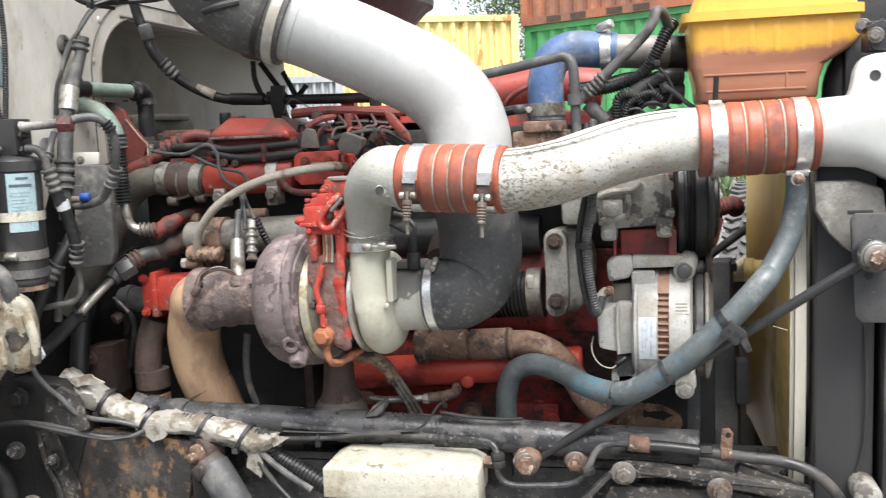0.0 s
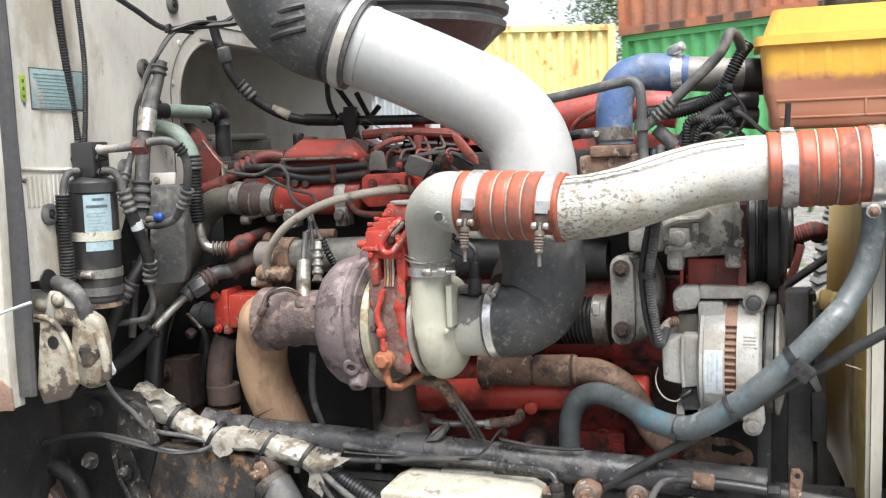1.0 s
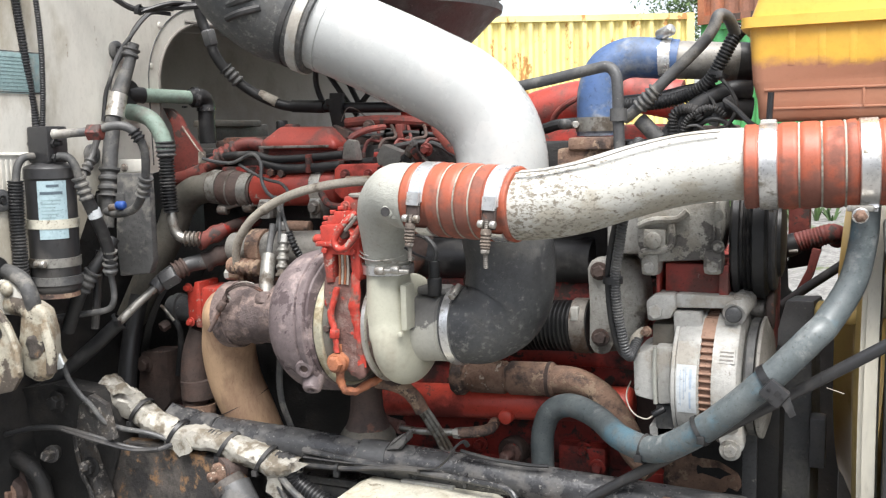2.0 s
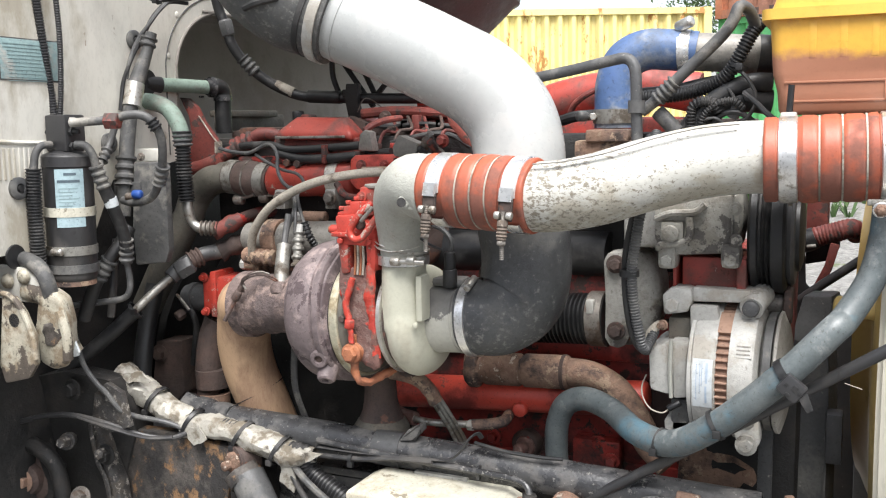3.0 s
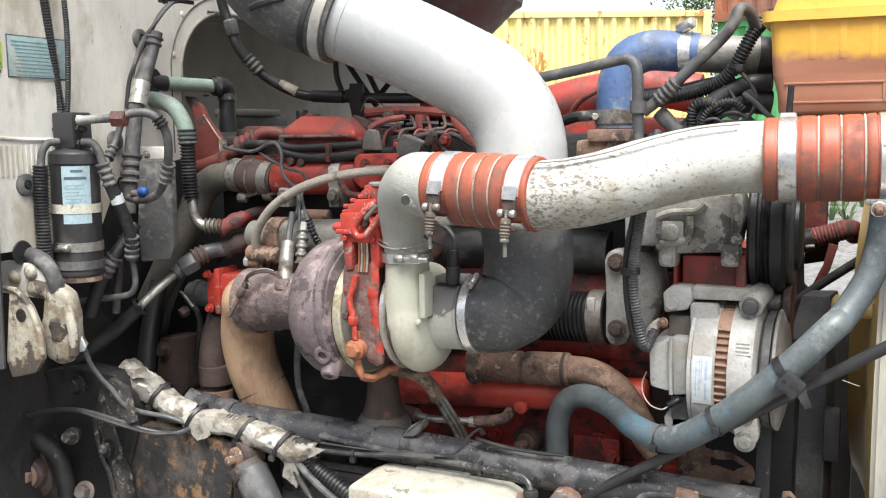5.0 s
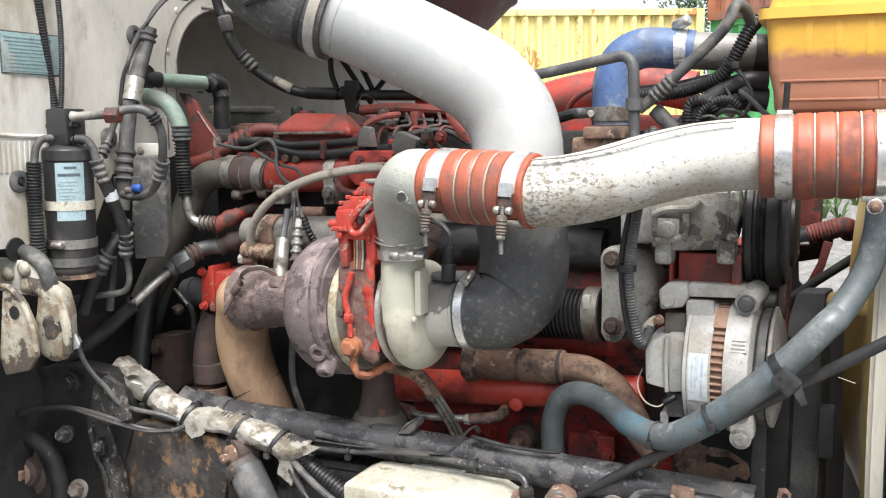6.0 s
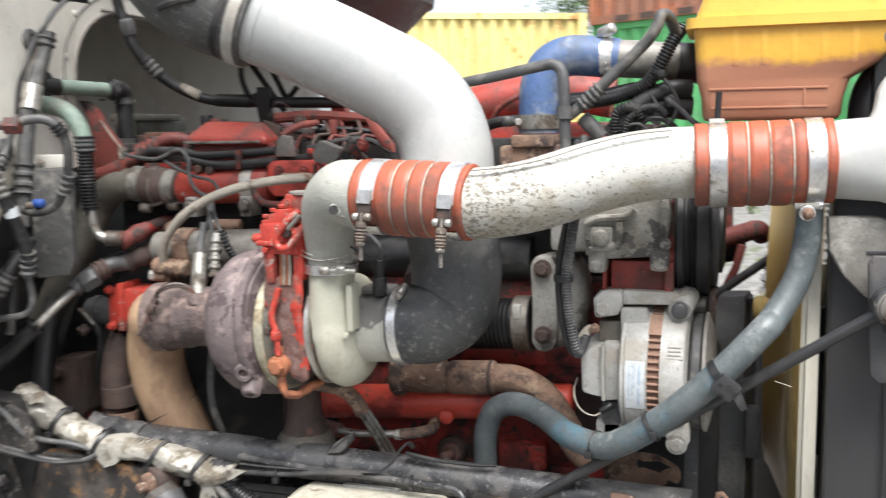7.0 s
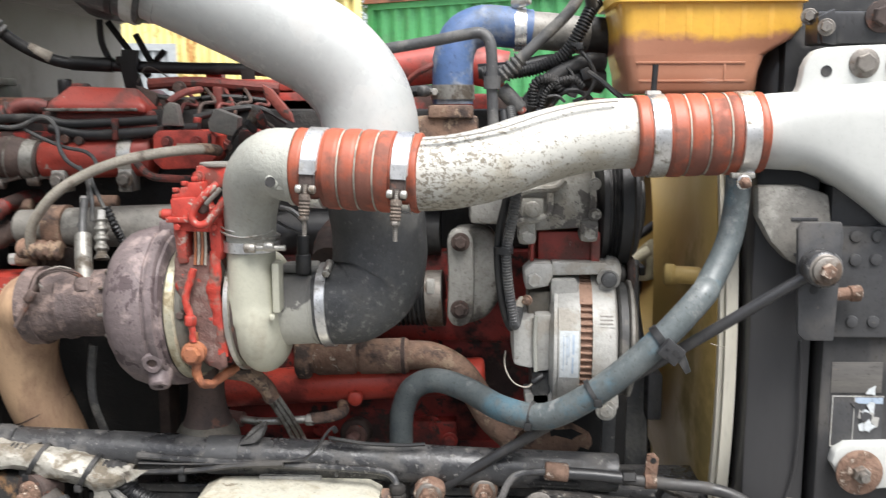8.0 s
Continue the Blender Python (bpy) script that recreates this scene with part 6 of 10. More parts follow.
def build_ac_compressor():
    t = thing("refrigerant_compressor", (-0.029, 1.580, 1.207), "stained cast aluminium air conditioning compressor", "compressor")
    bm = prism([(-0.078, 1.525, 1.310), (0.036, 1.520, 1.316), (0.041, 1.520, 1.273), (0.033, 1.520, 1.234), (-0.046, 1.525, 1.228), (-0.071, 1.525, 1.230), (-0.077, 1.525, 1.253)], (0, 0.13, 0), 0.008)
    part("body", crumple(bm, 0.001, 50), "comp", t)
    bm = slab((-0.067, 1.517, 1.277), (-0.035, 1.535, 1.249), 0.004)
    slab((-0.076, 1.530, 1.350), (0.026, 1.650, 1.303), 0.01, bm)
    part("cast_pad", bm, "comp", t)
    for px in ((-0.058, 1.518, 1.221), (0.029, 1.512, 1.226)):
        px = Vector(px)
        bm = slab(px - Vector((0.013, 0, 0.012)), px + Vector((0.013, 0.04, 0.022)), 0.008)
        e = part("ear", bm, "comp", t)
        part("ear_bolt", hexbolt(px, FRONT, 0.009, 0.006, False), "alu", e)
    bm = slab((0.029, 1.515, 1.320), (0.032, 1.600, 1.232), 0.004)
    part("front_flange", bm, "comp", t)
    part("cast_web", sweep([(-0.070, 1.522, 1.237), (-0.066, 1.518, 1.244), (-0.040, 1.518, 1.247), (-0.027, 1.518, 1.257), (-0.027, 1.518, 1.284)], 0.005, 8, 5), "comp", t)
    part("cast_web", sweep([(-0.074, 1.522, 1.280), (-0.053, 1.518, 1.289), (-0.021, 1.518, 1.291), (-0.006, 1.518, 1.302)], 0.005, 8, 5), "comp", t)
    part("port_cap", drum(Vector((-0.052, 1.515, 1.261)), FRONT, 0.006, 0.012, 0.002, 16), "comp", t)
    for px in ((0.036, 1.512, 1.254), (0.035, 1.512, 1.297)):
        part("flange_bolt", hexbolt(px, FRONT, 0.006, 0.006), "comp", t)
    c = Vector((0.073, 1.620, 1.248))
    x0 = 0.048
    bm = lathe((x0, c.y, c.z + 0.01), X, [(0, 0), (0, 0.085), (0.004, 0.092), (0.012, 0.092), (0.014, 0.084), (0.017, 0.084), (0.019, 0.09), (0.022, 0.084), (0.025, 0.09), (0.028, 0.084), (0.031, 0.09), (0.046, 0.092), (0.05, 0.088), (0.052, 0.06), (0.066, 0.058), (0.07, 0.045), (0.07, 0)], 48)
    part("clutch_pulley", bm, "rubber", t)
    part("clutch_plate", lathe((x0 + 0.05, c.y, c.z + 0.01), X, [(0, 0), (0, 0.078), (0.006, 0.08), (0.010, 0.076), (0.012, 0.05), (0.012, 0)], 40), "greyrad", t)
    bm = slab((-0.142, 1.610, 1.300), (-0.080, 1.700, 1.226), 0.012)
    part("rear_head", bm, "alu", t)


build_ac_compressor()


def build_cover_plate():
    t = thing("front_gear_cover", (-0.160, 1.680, 1.055), "cast aluminium gear cover plate with two bolts", "engine cover")
    bm = prism([(-0.176, 1.625, 1.201), (-0.170, 1.625, 1.214), (-0.157, 1.625, 1.219), (-0.142, 1.625, 1.216), (-0.135, 1.628, 1.203), (-0.133, 1.630, 1.140), (-0.134, 1.635, 1.082), (-0.141, 1.635, 1.066), (-0.155, 1.635, 1.060), (-0.168, 1.635, 1.063), (-0.176, 1.635, 1.076), (-0.174, 1.630, 1.138)], (0, 0.03, 0), 0.007)
    part("plate", bm, "alu", t)
    bm = prism([(-0.168, 1.645, 1.214), (-0.118, 1.645, 1.219), (-0.098, 1.650, 1.203), (-0.088, 1.650, 1.170), (-0.086, 1.650, 1.132), (-0.094, 1.650, 1.098), (-0.112, 1.650, 1.072), (-0.140, 1.650, 1.060), (-0.168, 1.650, 1.064)], (0, 0.07, 0), 0.016, segs=3)
    part("cover_dome", bm, "alu", t)
    for px in ((-0.155, 1.622, 1.198), (-0.156, 1.632, 1.090)):
        part("plate_bolt", hexbolt(px, FRONT, 0.0098, 0.009), "rustdark", t)


build_cover_plate()


def build_bellows():
    t = thing("bellows_hose", (-0.240, 1.690, 1.046), "black corrugated rubber bellows hose with a clamp", "hose")
    a, b = Vector((-0.334, 1.700, 1.087)), Vector((-0.182, 1.690, 1.096))
    bm = sweep([tuple(a), tuple((a + b) / 2), tuple(b)], 0.040, 26, 10, rib=(0.0075, 0.006))
    part("bellows", bm, "rubber", t)
    bm = ring(Vector((-0.209, 1.690, 1.095)), b - a, 0.026, 0.038, 0.046, 30)
    k = part("clamp", bm, "bolt", t, "dull wide hose clamp")
    part("clamp_lug", slab((-0.209, 1.645, 1.134), (-0.196, 1.660, 1.111), 0.003), "alulight", k)
    d = thing("air_crossover_pipe", (-0.333, 1.730, 1.172), "smooth black pipe running behind the turbocharger", "pipe")
    bm = sweep([(-0.616, 1.740, 1.190), (-0.489, 1.740, 1.193), (-0.337, 1.740, 1.195), (-0.188, 1.730, 1.198)], 0.038, 22, 6)
    part("pipe", bm, "rubber", d)
    s = thing("sensor", (-0.373, 1.470, 1.189), "small black sensor on the compressor inlet", "sensor")
    p = Vector((-0.370, 1.470, 1.187))
    bm = drum(p - Z * 0.012, Z, 0.028, 0.011, 0.002, 16)
    drum(p + Z * 0.012, Z, 0.03, 0.0085, 0.002, 14, bm)
    part("body", bm, "rubber", s)
    part("plug", sweep([tuple(p + Z * 0.036), (-0.367, 1.470, 1.245), (-0.386, 1.480, 1.261), (-0.404, 1.490, 1.265)], 0.004, 8, 6), "dusty", s)


build_bellows()


def build_low_pipes():
    t = thing("oil_cooler_pipe", (-0.090, 1.620, 0.872), "rusty brown steel oil cooler pipe with a rubber sleeve", "pipe")
    bm = sweep([(-0.407, 1.655, 1.002), (-0.370, 1.655, 1.003), (-0.249, 1.655, 1.009), (-0.201, 1.655, 1.007), (-0.159, 1.655, 0.985), (-0.129, 1.650, 0.947), (-0.104, 1.640, 0.910), (-0.070, 1.630, 0.881)], 0.0235, 20, 8)
    part("pipe", bm, "rust", t)
    a, b = Vector((-0.389, 1.655, 1.004)), Vector((-0.321, 1.655, 1.006))
    part("sleeve", crumple(drum(a, b - a, (b - a).length, 0.0285, 0.004, 22), 0.001, 60), "boltrust", t, "dark rusted sleeve")
    a, b = Vector((-0.317, 1.655, 1.006)), Vector((-0.238, 1.655, 1.009))
    part("heat_sleeve", drum(a, b - a, (b - a).length, 0.0285, 0.004, 22), "rust", t)
    part("sleeve_seam", ring(b - (b - a) * 0.14, b - a, 0.006, 0.026, 0.0296, 24), "rustdark", t)
    part("flange", crumple(drum(Vector((-0.420, 1.665, 1.002)), X, 0.024, 0.036, 0.006, 20), 0.003, 60), "rust", t)

    t = thing("oil_drain", (-0.536, 1.570, 0.909), "red and grey conical oil drain flange under the turbocharger", "oil drain")
    c = Vector((-0.540, 1.560, 0.912))
    bm = lathe(c - Z * 0.04, Z, [(0, 0), (0, 0.040), (0.050, 0.040), (0.060, 0.036), (0.072, 0.031), (0.090, 0.028), (0.115, 0.027), (0.17, 0.026), (0.17, 0)], 28)
    part("cone", crumple(bm, 0.0015, 60), "rustdark", t)
    part("skirt", lathe(c - Z * 0.045, Z, [(0, 0), (0, 0.049), (0.038, 0.049), (0.048, 0.047), (0.058, 0.041), (0.064, 0.034), (0.064, 0)], 28), "castdark", t)
    part("sheet_tab", prism([(-0.470, 1.500, 0.921), (-0.441, 1.500, 0.945), (-0.439, 1.500, 0.930), (-0.449, 1.500, 0.916)], (0, 0.004, 0), 0.001), "frame", t)

    t = thing("fuel_line", (-0.441, 1.620, 0.895), "pale braided fuel line with rusty end fittings", "fuel line")
    part("hose", sweep([(-0.502, 1.600, 0.919), (-0.467, 1.595, 0.917), (-0.418, 1.590, 0.921), (-0.389, 1.590, 0.923)], 0.0062, 12, 6), "steel", t)
    part("end_fitting", sweep([(-0.550, 1.620, 0.929), (-0.529, 1.610, 0.920), (-0.496, 1.600, 0.918)], 0.012, 12, 6), "redrust", t)
    bm = drum(Vector((-0.395, 1.590, 0.922)), X, 0.014, 0.009, 0.002, 6)
    part("union_nut", bm, "alulight", t)
    part("end_pipe", sweep([(-0.387, 1.590, 0.923), (-0.360, 1.600, 0.924), (-0.342, 1.620, 0.925), (-0.347, 1.660, 0.924)], 0.0095, 12, 6), "rust", t)

    t = thing("steel_oil_pipes", (-0.452, 1.620, 0.894), "three thin rusty steel oil pipes side by side", "oil pipe")
    for k in range(3):
        o = Vector((0.008 * k - 0.008, 0.002 * k, 0))
        part("pipe", sweep([tuple(Vector((-0.442, 1.565, 0.968)) + o), tuple(Vector((-0.427, 1.575, 0.937)) + o), tuple(Vector((-0.411, 1.585, 0.902)) + o), tuple(Vector((-0.396, 1.595, 0.860)) + o)], 0.0036, 8, 5), "dullsteel", t)
    part("collar", crumple(sweep([(-0.512, 1.548, 1.012), (-0.490, 1.546, 1.011), (-0.468, 1.550, 1.004), (-0.450, 1.558, 0.986), (-0.441, 1.566, 0.964)], 0.0125, 14, 6), 0.0015, 70), "rust", t)


build_low_pipes()


def build_lower_hose():
    t = thing("radiator_hose", (-0.244, 1.600, 0.877), "faded blue grey rubber coolant hose in a long loop", "hose")
    pts = [(-0.247, 1.615, 0.852), (-0.248, 1.612, 0.892), (-0.244, 1.605, 0.937), (-0.227, 1.597, 0.973), (-0.192, 1.585, 0.989), (-0.144, 1.555, 0.984), (-0.091, 1.490, 0.976), (-0.034, 1.445, 0.981), (0.022, 1.418, 1.018), (0.072, 1.404, 1.063), (0.118, 1.400, 1.109), (0.162, 1.405, 1.158), (0.178, 1.425, 1.174), (0.205, 1.447, 1.221), (0.216, 1.455, 1.270), (0.219, 1.460, 1.311), (0.220, 1.465, 1.350)]
    part("hose", sweep([(*p, 0.0187 - 0.00018 * max(0, k - 7) ** 1.2) for k, p in enumerate(pts)], 0.0187, 22, 8), "bluehose", t)
    for px, d in (((-0.052, 1.458, 0.976), (1, -0.3, -0.1)), ((0.027, 1.416, 1.023), (1, 0, 0.6))):
        tie(t, px, d, 0.0194, 0.006)
    p = Vector((0.112, 1.400, 1.102))
    tie(t, p, (1, 0, 0.75), 0.0197, 0.010, "rubber", tail=(0.3, -1, -0.5))
    bm = slab(p + Vector((-0.006, -0.032, -0.022)), p + Vector((0.023, -0.018, 0.003)), 0.003, turn=0, tilt=38)
    k = part("tie_head", bm, "canister", t)
    for u, v, w, h in ((0.001, -0.018, 0.006, 0.004), (0.009, -0.012, 0.007, 0.007), (0.000, -0.006, 0.005, 0.004), (0.016, -0.017, 0.004, 0.005)):
        part("tie_slot", slab(p + Vector((u, -0.0328, v)), p + Vector((u + w, -0.0312, v + h)), 0.0004, tilt=38), "rubber", k)
    part("tie_tail", prism([tuple(p + Vector((0.014, -0.028, -0.018))), tuple(p + Vector((0.026, -0.028, -0.012))), tuple(p + Vector((0.034, -0.03, -0.034))), tuple(p + Vector((0.027, -0.03, -0.038)))], (0, 0.003, 0), 0.0008), "rubber", t)
    part("wire_end", sweep([(0.179, 1.410, 1.095), (0.189, 1.410, 1.092), (0.199, 1.410, 1.089)], 0.0005, 6, 3), "palehose", t)

    t = thing("support_strut", (-0.191, 1.450, 0.858), "black painted steel support strut with rusty end", "strut")
    a, b = Vector((-0.188, 1.505, 0.845)), Vector((0.299, 1.395, 1.192))
    part("rod", sweep([tuple(a), tuple((a + b) / 2), tuple(b)], 0.0078, 14, 4), "canister", t)
    e = Vector((0.308, 1.385, 1.201))
    bm = drum(e + Y * 0.02, FRONT, 0.036, 0.024, 0.005, 24)
    part("eye", bm, "tube", t)
    bm = lathe(e - Y * 0.012, FRONT, [(0, 0), (0, 0.0205), (0.004, 0.0205), (0.005, 0.0190), (0.005, 0.0175), (0.010, 0.0175), (0.011, 0.0160), (0.011, 0)], 26)
    part("washer", bm, "bolt", t)
    part("eye_bolt", crumple(hexbolt(e - Y * 0.022, FRONT, 0.0102, 0.010, False), 0.0008, 120), "boltrust", t)


build_lower_hose()


def build_rail_fittings():
    t = thing("rail_bolts", (-0.197, 1.500, 0.836), "two rusted bolts with crusty nuts on the chassis rail", "bolt")
    for px, r in (((-0.197, 1.460, 0.850), 0.0155), ((-0.118, 1.480, 0.850), 0.0140)):
        px = Vector(px)
        bm = drum(px + Y * 0.09, FRONT, 0.078, r * 1.45, 0.006, 24)
        part("washer", crumple(bm, 0.003, 60), "boltrust", t)
        part("inner_washer", drum(px + Y * 0.02, FRONT, 0.010, r * 1.25, 0.002, 22), "bolt", t)
        bm = lathe(px + Y * 0.012, FRONT, [(0, 0), (0, r), (0.016, r), (0.018, r * 0.85), (0.018, r * 0.5), (0.03, r * 0.45), (0.03, 0)], 6)
        part("nut", crumple(bm, 0.0015, 110), "boltrust", t)
    t = thing("brake_pipe", (-0.244, 1.470, 0.860), "thin black steel brake pipe with unions along the rail", "pipe")
    part("pipe", sweep([(-0.625, 1.490, 0.900), (-0.520, 1.485, 0.894), (-0.399, 1.480, 0.891), (-0.309, 1.470, 0.891), (-0.263, 1.465, 0.889), (-0.246, 1.460, 0.881), (-0.242, 1.455, 0.864), (-0.241, 1.455, 0.839), (-0.228, 1.455, 0.823), (-0.197, 1.455, 0.820), (-0.133, 1.455, 0.824), (-0.108, 1.455, 0.835), (-0.094, 1.450, 0.858), (-0.085, 1.455, 0.877), (-0.071, 1.460, 0.889), (-0.043, 1.465, 0.892), (-0.008, 1.465, 0.892)], 0.0052, 10, 8), "tube", t)
    for px in ((-0.241, 1.454, 0.868), (-0.240, 1.454, 0.855), (-0.096, 1.450, 0.850)):
        part("union", drum(Vector(px) - Z * 0.006, Z, 0.013, 0.0115, 0.002, 6), "frame", t)
    part("side_plug", drum(Vector((-0.264, 1.460, 0.856)), X, 0.018, 0.010, 0.002, 6), "rust", t)
    part("pipe_clip", slab((-0.333, 1.472, 0.898), (-0.328, 1.485, 0.877), 0.001), "tube", t)

    t = thing("air_hose", (0.118, 1.480, 0.878), "black air brake hose with rusty clips", "hose")
    part("hose", sweep([(-0.025, 1.470, 0.889), (0.027, 1.470, 0.887), (0.079, 1.470, 0.882), (0.146, 1.465, 0.876), (0.196, 1.460, 0.873), (0.236, 1.455, 0.862), (0.267, 1.450, 0.839), (0.292, 1.450, 0.802)], 0.0088, 14, 8), "canister", t)
    a, b = Vector((-0.032, 1.470, 0.892)), Vector((0.001, 1.470, 0.889))
    part("rusty_sleeve", crumple(drum(a, b - a, (b - a).length, 0.013, 0.002, 16), 0.0012, 120), "boltrust", t, "rusty crimped sleeve")
    p = Vector((0.117, 1.468, 0.880))
    k = part("p_clip", ring(p - X * 0.008, X, 0.016, 0.008, 0.0115, 20), "boltrust", t, "orange rusty P clip")
    bm = prism([tuple(p + Vector((-0.009, -0.004, 0.008))), tuple(p + Vector((0.009, -0.004, 0.008))), tuple(p + Vector((0.011, -0.004, 0.034))), tuple(p + Vector((0.004, -0.004, 0.042))), tuple(p + Vector((-0.006, -0.004, 0.04)))], (0, 0.004, 0), 0.001)
    part("clip_tab", bm, "boltrust", k)
    part("tab_hole", lathe(tuple(p + Vector((0.003, -0.0038, 0.031))), FRONT, [(0, 0), (0, 0.0042), (0.0008, 0.0042), (0.0008, 0)], 12), "rubber", k)
    part("union", drum(Vector((0.077, 1.470, 0.883)), X, 0.02, 0.011, 0.002, 6), "frame", t)

    t = thing("spring_hanger_arm", (0.087, 1.460, 0.820), "crusty black steel arm with bolts beside the rail", "bracket")
    bm = prism([(-0.056, 1.455, 0.852), (-0.034, 1.455, 0.864), (0.027, 1.455, 0.858), (0.120, 1.450, 0.851), (0.234, 1.440, 0.836), (0.246, 1.440, 0.817), (0.111, 1.450, 0.829), (0.018, 1.455, 0.841), (-0.061, 1.455, 0.835), (-0.107, 1.455, 0.785), (-0.125, 1.455, 0.785)], (0, 0.02, 0), 0.003)
    part("arm", crumple(bm, 0.003, 60), "crust", t)
    bm = prism([(-0.062, 1.475, 0.817), (0.122, 1.475, 0.817), (0.247, 1.470, 0.791), (0.239, 1.470, 0.703), (-0.138, 1.475, 0.678)], (0, 0.02, 0), 0.004)
    part("web", crumple(bm, 0.002, 50), "crust", t)
    bm = prism([(0.138, 1.470, 0.862), (0.245, 1.460, 0.825), (0.245, 1.460, 0.814), (0.130, 1.470, 0.846)], (0, 0.03, 0), 0.003)
    part("upper_strap", bm, "crust", t)
    for px in ((-0.040, 1.452, 0.848), (0.106, 1.448, 0.828)):
        part("arm_bolt", crumple(hexbolt(px, FRONT, 0.013, 0.012, stud=0.01), 0.001, 90), "bolt", t)


build_rail_fittings()


def build_box():
    t = thing("battery_box", (-0.4, 1.46, 0.5), "dirty cream painted steel box with a closed lid", "box")
    fl, bl, br = Vector((-0.525, 1.405, 0.857)), Vector((-0.520, 1.498, 0.865)), Vector((-0.270, 1.490, 0.864))
    zt = fl.z + 0.004
    x0, x1 = fl.x, br.x + 0.004
    bm = slab((x0 + 0.004, 1.415, 0.55), (x1 - 0.004, 1.495, zt - 0.03), 0.004)
    part("body", bm, "boxwhite", t)
    bm = bmesh.new()
    lo = [(x0, 1.405, zt - 0.055), (x1, 1.405, zt - 0.055), (x1, 1.5, zt - 0.055), (x0, 1.5, zt - 0.055)]
    mid = [(p[0], p[1], zt - 0.006) for p in lo]
    hi = [(x0 + 0.006, 1.411, zt), (x1 - 0.02, 1.411, zt - 0.002), (x1 - 0.02, 1.5, zt + 0.004), (x0 + 0.025, 1.5, zt + 0.006)]
    L, Mi, H = [[bm.verts.new(p) for p in q] for q in (lo, mid, hi)]
    for a, b in ((L, Mi), (Mi, H)):
        for j in range(4):
            bm.faces.new((a[j], a[(j + 1) % 4], b[(j + 1) % 4], b[j]))
    bm.faces.new(H)
    bm.faces.new(L[::-1])
    bmesh.ops.bevel(bm, geom=bm.edges[:], offset=0.003, segments=2, affect='EDGES', profile=0.6)
    part("lid", bm, "boxwhite", t)
    part("lid_label", slab((-0.447, 1.490, 0.870), (-0.356, 1.510, 0.859), 0.001), "alu", t, "thin yellowed metal tag")


build_box()

